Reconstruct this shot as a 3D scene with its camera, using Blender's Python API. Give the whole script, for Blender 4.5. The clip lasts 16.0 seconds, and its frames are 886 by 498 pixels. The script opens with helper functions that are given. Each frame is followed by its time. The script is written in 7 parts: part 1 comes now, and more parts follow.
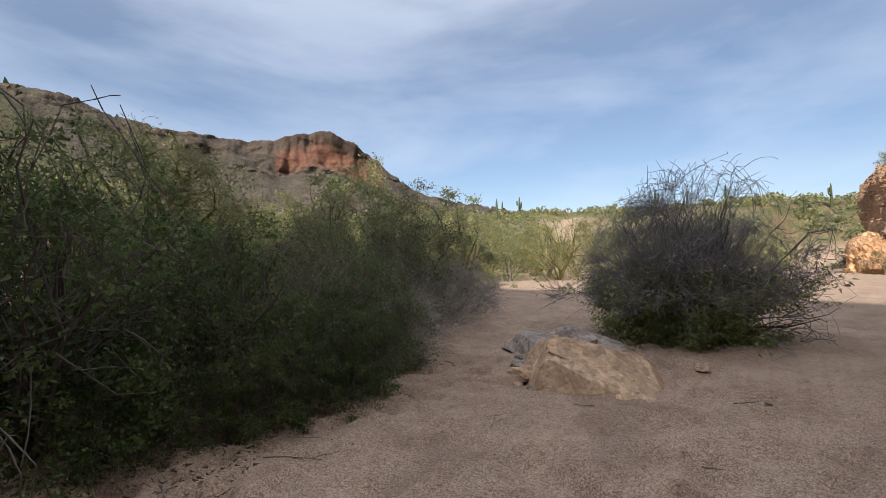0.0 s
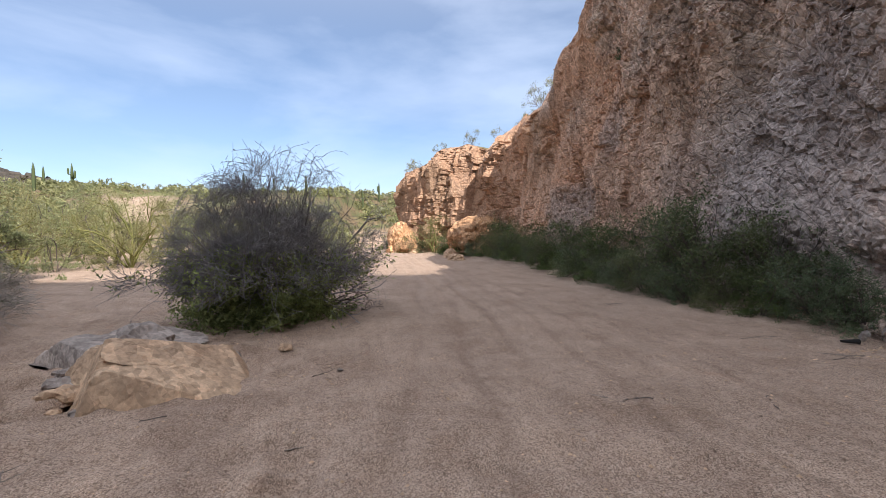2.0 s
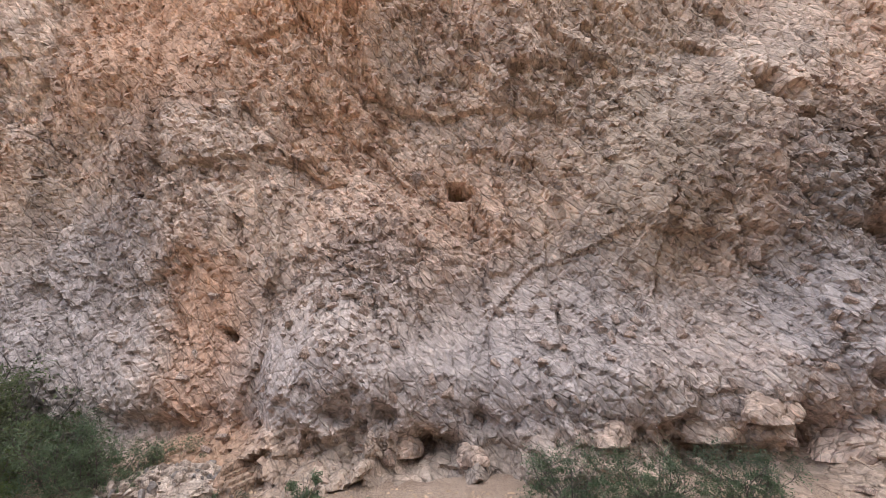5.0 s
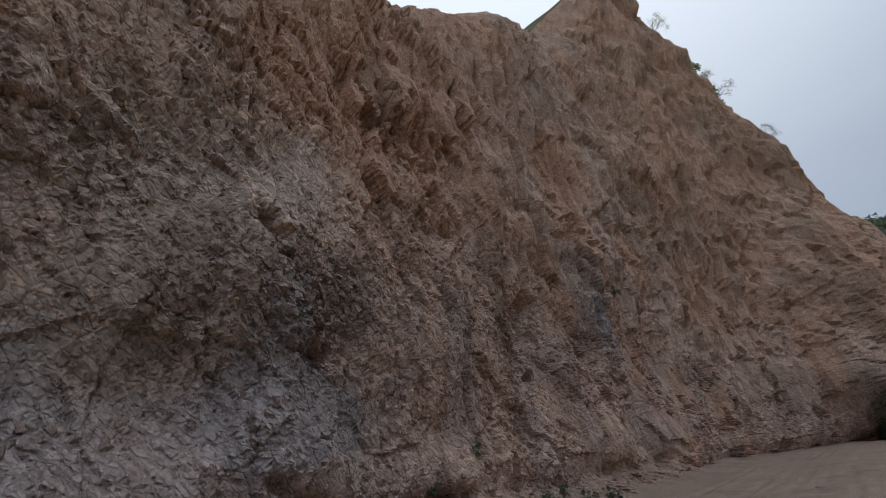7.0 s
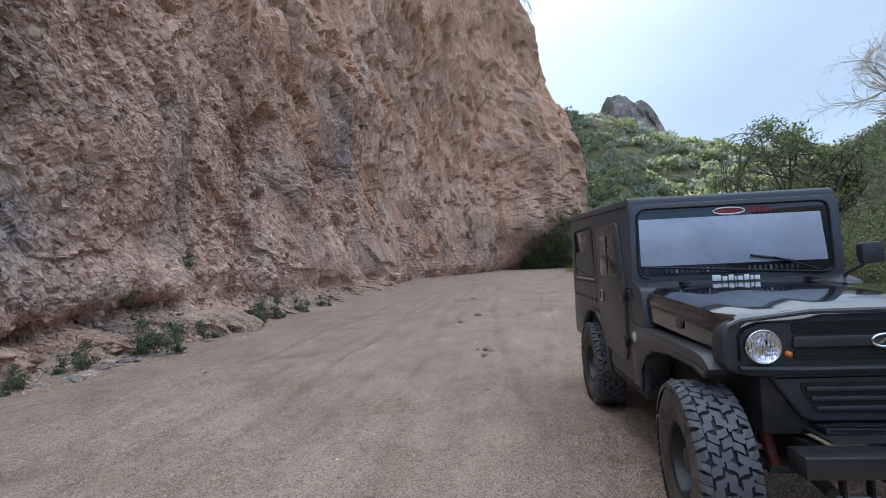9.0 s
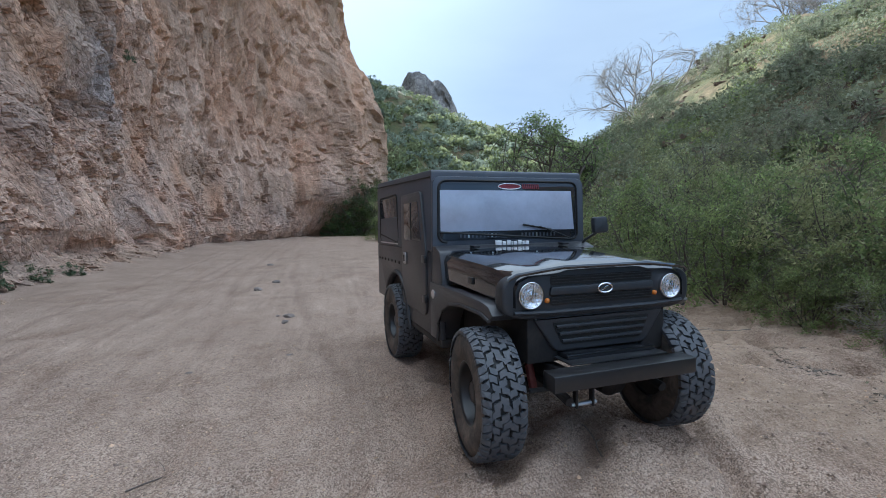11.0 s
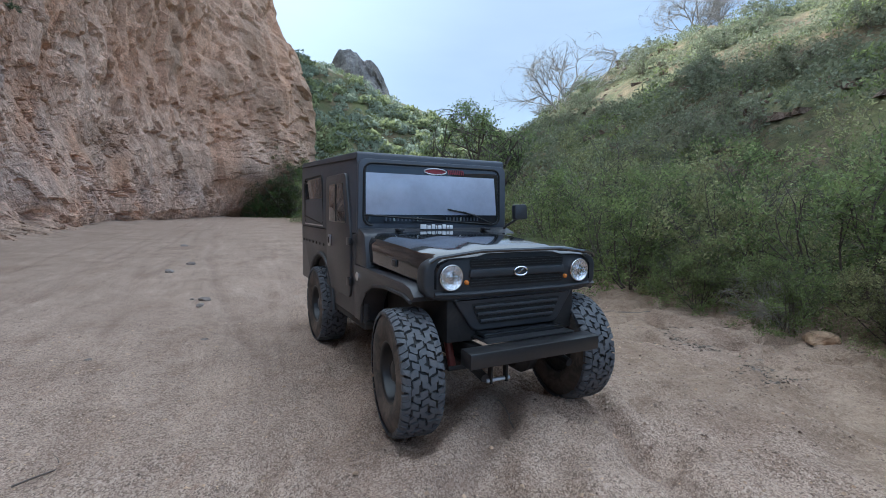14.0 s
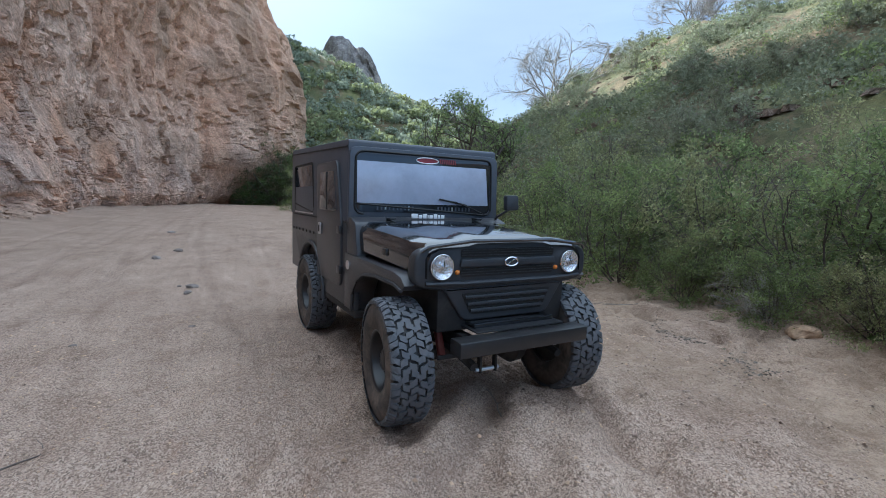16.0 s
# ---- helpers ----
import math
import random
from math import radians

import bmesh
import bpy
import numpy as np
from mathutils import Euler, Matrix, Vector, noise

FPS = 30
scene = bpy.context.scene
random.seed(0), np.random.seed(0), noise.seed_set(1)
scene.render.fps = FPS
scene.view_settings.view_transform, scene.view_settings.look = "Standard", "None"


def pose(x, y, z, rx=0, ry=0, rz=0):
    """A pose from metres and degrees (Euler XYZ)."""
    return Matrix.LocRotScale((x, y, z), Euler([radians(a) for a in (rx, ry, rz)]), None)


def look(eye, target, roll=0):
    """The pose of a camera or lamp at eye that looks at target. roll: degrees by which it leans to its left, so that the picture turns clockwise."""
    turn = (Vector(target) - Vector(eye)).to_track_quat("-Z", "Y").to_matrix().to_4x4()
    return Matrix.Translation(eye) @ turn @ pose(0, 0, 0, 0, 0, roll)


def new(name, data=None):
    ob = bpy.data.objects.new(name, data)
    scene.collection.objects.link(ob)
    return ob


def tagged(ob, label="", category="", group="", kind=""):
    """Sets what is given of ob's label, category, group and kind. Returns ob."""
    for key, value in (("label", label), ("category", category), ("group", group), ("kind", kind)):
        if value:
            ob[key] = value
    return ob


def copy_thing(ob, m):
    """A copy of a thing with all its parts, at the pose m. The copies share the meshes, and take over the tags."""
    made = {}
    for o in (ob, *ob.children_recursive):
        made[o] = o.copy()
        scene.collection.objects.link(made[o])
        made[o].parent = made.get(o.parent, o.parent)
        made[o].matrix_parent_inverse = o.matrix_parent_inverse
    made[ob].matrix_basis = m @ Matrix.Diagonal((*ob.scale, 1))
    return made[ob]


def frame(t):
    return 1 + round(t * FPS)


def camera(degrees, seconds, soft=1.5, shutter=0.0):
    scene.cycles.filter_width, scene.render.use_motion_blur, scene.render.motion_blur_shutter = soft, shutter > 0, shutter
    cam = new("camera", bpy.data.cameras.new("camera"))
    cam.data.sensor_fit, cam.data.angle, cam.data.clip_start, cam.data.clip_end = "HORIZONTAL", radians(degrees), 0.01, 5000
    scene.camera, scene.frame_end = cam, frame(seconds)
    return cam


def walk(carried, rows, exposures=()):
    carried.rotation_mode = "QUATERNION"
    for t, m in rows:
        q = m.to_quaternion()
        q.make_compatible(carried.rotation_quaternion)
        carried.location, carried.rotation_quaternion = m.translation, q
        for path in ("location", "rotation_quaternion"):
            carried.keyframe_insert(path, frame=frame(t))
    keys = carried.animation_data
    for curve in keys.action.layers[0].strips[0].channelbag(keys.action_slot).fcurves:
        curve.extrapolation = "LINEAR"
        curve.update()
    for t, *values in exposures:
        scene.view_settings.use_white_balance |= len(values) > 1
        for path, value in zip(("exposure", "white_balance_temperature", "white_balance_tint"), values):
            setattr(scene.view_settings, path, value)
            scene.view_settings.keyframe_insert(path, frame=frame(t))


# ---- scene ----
# the camera: a hand-held pan from the left bank, past the cliff, round to the parked car
cam = camera(87.70, 16.0, soft=0.88)
EXPOSURES = [(0, 0.42, 6120, 10), (0.5, 0.24, 5940, 10), (1.0, 0.3, 5850, 9), (1.5, 0.53, 5950, 10), (2.5, 0.8, 5850, 12), (3.5, 0.92, 5800, 12), (4.0, 1.22, 5950, 11), (4.3, 1.3, 6000, 11), (5, 1.95, 6250, 12), (7.3, 0.0, 5600, 7), (7.5, 0.1, 5550, 7), (8, 0.45, 5450, 5), (8.5, 0.97, 5400, 5), (9, 1.22, 5320, 4), (10, 1.2, 5170, 2), (12.5, 1.18, 5100, 1), (16, 1.28, 5080, 1)]
PATH = [
    (0, pose(0.073, -0.308, 1.550, 0, 0, 37.68) @ pose(0, 0, 0, 91.24, 0, 0) @ pose(0, 0, 0, 0, 0, -1.11)),
    (0.5, pose(-0.040, -0.203, 1.546, 0, 0, 21.76) @ pose(0, 0, 0, 90.28, 0, 0) @ pose(0, 0, 0, 0, 0, -0.51)),
    (1, pose(-0.029, -0.137, 1.541, 0, 0, 8.54) @ pose(0, 0, 0, 89.19, 0, 0) @ pose(0, 0, 0, 0, 0, -0.31)),
    (1.5, pose(0.000, 0.000, 1.536, 0, 0, 0.01) @ pose(0, 0, 0, 88.57, 0, 0) @ pose(0, 0, 0, 0, 0, -1.10)),
    (2, pose(0.021, 0.095, 1.530, 0, 0, -10.34) @ pose(0, 0, 0, 88.29, 0, 0) @ pose(0, 0, 0, 0, 0, -0.93)),
    (2.5, pose(0.035, 0.154, 1.527, 0, 0, -20.55) @ pose(0, 0, 0, 88.73, 0, 0) @ pose(0, 0, 0, 0, 0, -0.99)),
    (3, pose(0.044, 0.201, 1.525, 0, 0, -30.94) @ pose(0, 0, 0, 89.92, 0, 0) @ pose(0, 0, 0, 0, 0, -0.50)),
    (3.5, pose(0.044, 0.210, 1.524, 0, 0, -42.97) @ pose(0, 0, 0, 92.22, 0, 0) @ pose(0, 0, 0, 0, 0, 0.02)),
    (4, pose(0.070, 0.174, 1.554, 0, 0, -56.47) @ pose(0, 0, 0, 95.07, 0, 0) @ pose(0, 0, 0, 0, 0, 0.42)),
    (4.5, pose(0.159, 0.096, 1.523, 0, 0, -70.90) @ pose(0, 0, 0, 100.48, 0, 0) @ pose(0, 0, 0, 0, 0, 0.45)),
    (5, pose(0.222, -0.075, 1.560, 0, 0, -85.62) @ pose(0, 0, 0, 106.35, 0, 0) @ pose(0, 0, 0, 0, 0, -0.43)),
    (5.2, pose(0.213, -0.131, 1.573, 0, 0, -91.69) @ pose(0, 0, 0, 108.71, 0, 0) @ pose(0, 0, 0, 0, 0, -1.10)),
    (7.3, pose(-0.603, -1.380, 1.652, 0, 0, -144.98) @ pose(0, 0, 0, 112.34, 0, 0) @ pose(0, 0, 0, 0, 0, -4.69)),
    (7.5, pose(-0.645, -1.404, 1.620, 0, 0, -147.61) @ pose(0, 0, 0, 109.60, 0, 0) @ pose(0, 0, 0, 0, 0, -4.16)),
    (8, pose(-0.765, -1.418, 1.628, 0, 0, -154.30) @ pose(0, 0, 0, 102.58, 0, 0) @ pose(0, 0, 0, 0, 0, -2.93)),
    (8.5, pose(-0.768, -1.411, 1.587, 0, 0, -160.84) @ pose(0, 0, 0, 96.05, 0, 0) @ pose(0, 0, 0, 0, 0, -2.41)),
    (9, pose(-0.704, -1.566, 1.549, 0, 0, -169.38) @ pose(0, 0, 0, 91.96, 0, 0) @ pose(0, 0, 0, 0, 0, -2.63)),
    (9.5, pose(-0.686, -1.654, 1.519, 0, 0, -179.35) @ pose(0, 0, 0, 89.19, 0, 0) @ pose(0, 0, 0, 0, 0, -2.24)),
    (10, pose(-0.626, -1.526, 1.511, 0, 0, -188.18) @ pose(0, 0, 0, 87.58, 0, 0) @ pose(0, 0, 0, 0, 0, -2.01)),
    (10.2, pose(-0.619, -1.506, 1.513, 0, 0, -189.75) @ pose(0, 0, 0, 87.47, 0, 0) @ pose(0, 0, 0, 0, 0, -1.83)),
    (12.5, pose(-0.609, -1.460, 1.512, 0, 0, -198.13) @ pose(0, 0, 0, 86.53, 0, 0) @ pose(0, 0, 0, 0, 0, 0.30)),
    (13, pose(-0.608, -1.443, 1.509, 0, 0, -199.40) @ pose(0, 0, 0, 86.26, 0, 0) @ pose(0, 0, 0, 0, 0, 0.61)),
    (13.5, pose(-0.617, -1.425, 1.506, 0, 0, -201.14) @ pose(0, 0, 0, 85.81, 0, 0) @ pose(0, 0, 0, 0, 0, 0.70)),
    (14, pose(-0.633, -1.412, 1.500, 0, 0, -202.52) @ pose(0, 0, 0, 85.29, 0, 0) @ pose(0, 0, 0, 0, 0, 0.70)),
    (14.5, pose(-0.649, -1.408, 1.503, 0, 0, -203.40) @ pose(0, 0, 0, 84.82, 0, 0) @ pose(0, 0, 0, 0, 0, 0.73)),
    (15, pose(-0.664, -1.404, 1.494, 0, 0, -203.93) @ pose(0, 0, 0, 84.37, 0, 0) @ pose(0, 0, 0, 0, 0, 0.93)),
    (15.5, pose(-0.663, -1.410, 1.490, 0, 0, -204.00) @ pose(0, 0, 0, 84.16, 0, 0) @ pose(0, 0, 0, 0, 0, 1.32)),
    (16, pose(-0.629, -1.417, 1.491, 0, 0, -203.75) @ pose(0, 0, 0, 84.17, 0, 0) @ pose(0, 0, 0, 0, 0, 1.66)),
]
walk(cam, PATH, EXPOSURES)

# ---- light: low sun behind the tall upstream wall, thin cloud ----
SUN_AZ, SUN_EL = 162.0, 39.6        # compass from +y towards +x
world = bpy.data.worlds.new("sky")
scene.world = world
world.use_nodes = True
wt = world.node_tree
wt.nodes.clear()


def wnode(kind, **values):
    n = wt.nodes.new(kind)
    for k, v in values.items():
        n.inputs[k].default_value = v
    return n


sky = wt.nodes.new("ShaderNodeTexSky")
sky.sky_type, sky.sun_disc = "NISHITA", False
sky.sun_elevation, sky.sun_rotation = radians(SUN_EL), radians(SUN_AZ)
sky.air_density, sky.dust_density, sky.ozone_density, sky.altitude = 1.0, 0.7, 1.5, 600
wcoord = wt.nodes.new("ShaderNodeTexCoord")
wmap = wt.nodes.new("ShaderNodeMapping")
wmap.inputs["Scale"].default_value = (1.0, 1.0, 3.4)
wmap.inputs["Rotation"].default_value = (0.25, -0.2, 0.6)
cl1 = wnode("ShaderNodeTexNoise", Scale=1.7, Detail=9.0, Roughness=0.52, Distortion=0.25)
cramp = wt.nodes.new("ShaderNodeValToRGB")
cramp.color_ramp.elements[0].position, cramp.color_ramp.elements[1].position = 0.44, 0.66
cramp.color_ramp.elements[0].color, cramp.color_ramp.elements[1].color = (0.14, 0.14, 0.14, 1), (0.50, 0.50, 0.50, 1)
cmix = wt.nodes.new("ShaderNodeMixRGB")
cmix.inputs["Color2"].default_value = (7.4, 8.0, 9.1, 1)
vmix = wt.nodes.new("ShaderNodeMixRGB")
vmix.inputs["Color2"].default_value = (12.4, 12.2, 12.2, 1)
wbg = wnode("ShaderNodeBackground", Strength=0.085)
wout = wt.nodes.new("ShaderNodeOutputWorld")
wt.links.new(wcoord.outputs["Generated"], wmap.inputs["Vector"])
wt.links.new(wmap.outputs[0], cl1.inputs["Vector"])
wt.links.new(cl1.outputs[0], cramp.inputs[0])
# thin cloud closes up overhead: bright veil added out of view to fill shade
wsep = wt.nodes.new("ShaderNodeSeparateXYZ")
wt.links.new(wcoord.outputs["Generated"], wsep.inputs[0])
veil = wt.nodes.new("ShaderNodeMapRange")
veil.interpolation_type = "SMOOTHSTEP"
veil.inputs["From Min"].default_value, veil.inputs["From Max"].default_value = 0.35, 0.95
veil.inputs["To Min"].default_value, veil.inputs["To Max"].default_value = 0.0, 0.85
wt.links.new(wsep.outputs["Z"], veil.inputs["Value"])
wt.links.new(cramp.outputs[0], cmix.inputs["Fac"])
wt.links.new(veil.outputs[0], vmix.inputs["Fac"])
# the same cloud whitens towards the sun
wdot = wt.nodes.new("ShaderNodeVectorMath")
wdot.operation = "DOT_PRODUCT"
wdot.inputs[1].default_value = (math.sin(radians(SUN_AZ)) * math.cos(radians(SUN_EL)), math.cos(radians(SUN_AZ)) * math.cos(radians(SUN_EL)), math.sin(radians(SUN_EL)))
wt.links.new(wcoord.outputs["Generated"], wdot.inputs[0])
gl_a, gl_b = wt.nodes.new("ShaderNodeMapRange"), wt.nodes.new("ShaderNodeMapRange")
for q, lo_, hi_, top_ in ((gl_a, 0.15, 0.7, 0.8), (gl_b, 0.72, 1.0, 1.0)):
    q.interpolation_type = "SMOOTHSTEP"
    q.inputs["From Min"].default_value, q.inputs["From Max"].default_value = lo_, hi_
    q.inputs["To Max"].default_value = top_
    wt.links.new(wdot.outputs["Value"], q.inputs["Value"])
gcol, gmix = wt.nodes.new("ShaderNodeMixRGB"), wt.nodes.new("ShaderNodeMixRGB")
gcol.inputs["Color1"].default_value, gcol.inputs["Color2"].default_value = (3.1, 3.15, 3.3, 1), (6.2, 6.15, 6.1, 1)
wt.links.new(gl_b.outputs[0], gcol.inputs["Fac"])
wt.links.new(gl_a.outputs[0], gmix.inputs["Fac"])
wt.links.new(cmix.outputs[0], gmix.inputs["Color1"])
wt.links.new(gcol.outputs[0], gmix.inputs["Color2"])
wt.links.new(gmix.outputs[0], vmix.inputs["Color1"])
wt.links.new(sky.outputs[0], cmix.inputs["Color1"])
wt.links.new(vmix.outputs[0], wbg.inputs["Color"])
wt.links.new(wbg.outputs[0], wout.inputs["Surface"])

sun = new("sun", bpy.data.lights.new("sun", "SUN"))
sun.data.energy, sun.data.angle, sun.data.color = 4.8, radians(0.6), (1.0, 0.89, 0.74)
a, e = radians(SUN_AZ), radians(SUN_EL)
sun.matrix_world = look((math.sin(a) * math.cos(e) * 200, math.cos(a) * math.cos(e) * 200, math.sin(e) * 200), (0, 0, 0))


# ---- numeric noise ----
def hash01(ix, iy, iz, k=0):
    h = (ix.astype(np.int64) * 374761393 + iy.astype(np.int64) * 668265263 + iz.astype(np.int64) * 2147483647 + k * 974634777) & 0xFFFFFFFF
    h = ((h ^ (h >> 13)) * 1274126177) & 0xFFFFFFFF
    h = ((h ^ (h >> 16)) * 2246822519) & 0xFFFFFFFF
    return ((h ^ (h >> 15)) & 0xFFFFFF) / float(0xFFFFFF)


def value_noise(p, k=0):
    """Smooth noise in -1..1 at the points p (n, 3)."""
    i = np.floor(p)
    f = p - i
    f = f * f * (3 - 2 * f)
    out = 0
    for dx in (0, 1):
        for dy in (0, 1):
            for dz in (0, 1):
                w = (f[:, 0] if dx else 1 - f[:, 0]) * (f[:, 1] if dy else 1 - f[:, 1]) * (f[:, 2] if dz else 1 - f[:, 2])
                out = out + w * hash01(i[:, 0] + dx, i[:, 1] + dy, i[:, 2] + dz, k)
    return out * 2 - 1


def fbm(p, octaves=4, k=0, gain=0.5):
    out, amp = 0, 1.0
    for o in range(octaves):
        out = out + amp * value_noise(p * 2.0 ** o + 17.3 * o, k + o)
        amp *= gain
    return out


def facets(p, k=0, tilt=0.8):
    """Broken-block relief: each random cell is a tilted plane of its own height."""
    i = np.floor(p)
    best = np.full(len(p), 9.0)
    val = np.zeros(len(p))
    second = np.full(len(p), 9.0)
    for dx in (-1, 0, 1):
        for dy in (-1, 0, 1):
            for dz in (-1, 0, 1):
                c = i + (dx, dy, dz)
                h = [hash01(c[:, 0], c[:, 1], c[:, 2], k + q) for q in range(6)]
                d = p - (c + np.stack(h[:3], 1))
                r = np.abs(d).sum(1) * 0.5 + np.sqrt((d * d).sum(1)) * 0.5
                v = h[3] - 0.5 + tilt * ((h[4] - 0.5) * d[:, 1] + (h[5] - 0.5) * d[:, 2])
                near = r < best
                second = np.where(near, best, np.minimum(second, r))
                val = np.where(near, v, val)
                best = np.where(near, r, best)
    return val, second - best


def step(a, b, x):
    t = np.clip((x - a) / (b - a), 0, 1)
    return t * t * (3 - 2 * t)


# ---- mesh helpers ----
def mesh_np(name, verts, faces, smooth=True):
    """A mesh from arrays: verts (n, 3), faces (m, 3 or 4)."""
    me = bpy.data.meshes.new(name)
    verts, faces = np.asarray(verts, np.float32), np.asarray(faces, np.int32)
    k = faces.shape[1]
    me.vertices.add(len(verts))
    me.vertices.foreach_set("co", verts.ravel())
    me.loops.add(faces.size)
    me.loops.foreach_set("vertex_index", faces.ravel())
    me.polygons.add(len(faces))
    me.polygons.foreach_set("loop_start", np.arange(0, faces.size, k, dtype=np.int32))
    me.polygons.foreach_set("use_smooth", np.full(len(faces), smooth, dtype=bool))
    me.update(calc_edges=True)
    me.validate()
    return me


def grid_faces(nu, nv, flip=False):
    i = np.arange(nu * nv).reshape(nu, nv)
    q = np.stack([i[:-1, :-1], i[1:, :-1], i[1:, 1:], i[:-1, 1:]], -1).reshape(-1, 4)
    return q[:, ::-1] if flip else q


def thing(name, data, material, label, category, group="", kind=""):
    ob = new(name, data)
    if data is not None and material:
        data.materials.clear()
        data.materials.append(material)
    return tagged(ob, label, category, group, kind)


def part(name, data, material, parent, label=""):
    """One mesh under a thing or under a part; data is a bmesh or a mesh."""
    if isinstance(data, bmesh.types.BMesh):
        me = bpy.data.meshes.new(name)
        data.to_mesh(me)
        data.free()
        data = me
    if material and not data.materials:
        data.materials.append(material)
    ob = new(name, data)
    ob.parent = parent
    return tagged(ob, label)


# ---- materials ----
def material(name, rough=0.8, metal=0.0, spec=0.5):
    m = bpy.data.materials.new(name)
    m.use_nodes = True
    b = m.node_tree.nodes["Principled BSDF"]
    b.inputs["Roughness"].default_value = rough
    b.inputs["Metallic"].default_value = metal
    b.inputs["Specular IOR Level"].default_value = spec
    return m, m.node_tree, b


def add(nt, kind, **values):
    n = nt.nodes.new(kind)
    for k, v in values.items():
        n.inputs[k.replace("_", " ")].default_value = v
    return n


def ramp(nt, source, stops):
    r = nt.nodes.new("ShaderNodeValToRGB")
    els = r.color_ramp.elements
    while len(els) < len(stops):
        els.new(0.5)
    for el, (pos, col) in zip(els, stops):
        el.position = pos
        el.color = (*col, 1) if len(col) == 3 else col
    nt.links.new(source, r.inputs[0])
    return r.outputs[0]


def mix(nt, fac, a, b, mode="MIX"):
    m = nt.nodes.new("ShaderNodeMixRGB")
    m.blend_type = mode
    for socket, v in (("Fac", fac), ("Color1", a), ("Color2", b)):
        if isinstance(v, (int, float)):
            m.inputs[socket].default_value = v
        elif isinstance(v, tuple):
            m.inputs[socket].default_value = (*v, 1)
        else:
            nt.links.new(v, m.inputs[socket])
    return m.outputs[0]


def bump(nt, bsdf, heights):
    """heights: rows of (socket, strength, distance), chained."""
    last = None
    for s, strength, dist in heights:
        b = nt.nodes.new("ShaderNodeBump")
        b.inputs["Strength"].default_value, b.inputs["Distance"].default_value = strength, dist
        nt.links.new(s, b.inputs["Height"])
        if last:
            nt.links.new(last, b.inputs["Normal"])
        last = b.outputs[0]
    nt.links.new(last, bsdf.inputs["Normal"])


def coords(nt, scale=(1, 1, 1), rot=(0, 0, 0), kind="POINT"):
    c = nt.nodes.new("ShaderNodeTexCoord")
    m = nt.nodes.new("ShaderNodeMapping")
    m.vector_type = kind
    m.inputs["Scale"].default_value, m.inputs["Rotation"].default_value = scale, rot
    nt.links.new(c.outputs["Object"], m.inputs[0])
    return m.outputs[0]


def noise_tex(nt, vec, scale, detail=4.0, rough=0.55, distortion=0.0):
    n = add(nt, "ShaderNodeTexNoise", Scale=scale, Detail=detail, Roughness=rough, Distortion=distortion)
    nt.links.new(vec, n.inputs["Vector"])
    return n.outputs[0]


def voro(nt, vec, scale, feature="F1", out=0):
    n = nt.nodes.new("ShaderNodeTexVoronoi")
    n.feature = feature
    n.inputs["Scale"].default_value = scale
    nt.links.new(vec, n.inputs["Vector"])
    return n.outputs[out]


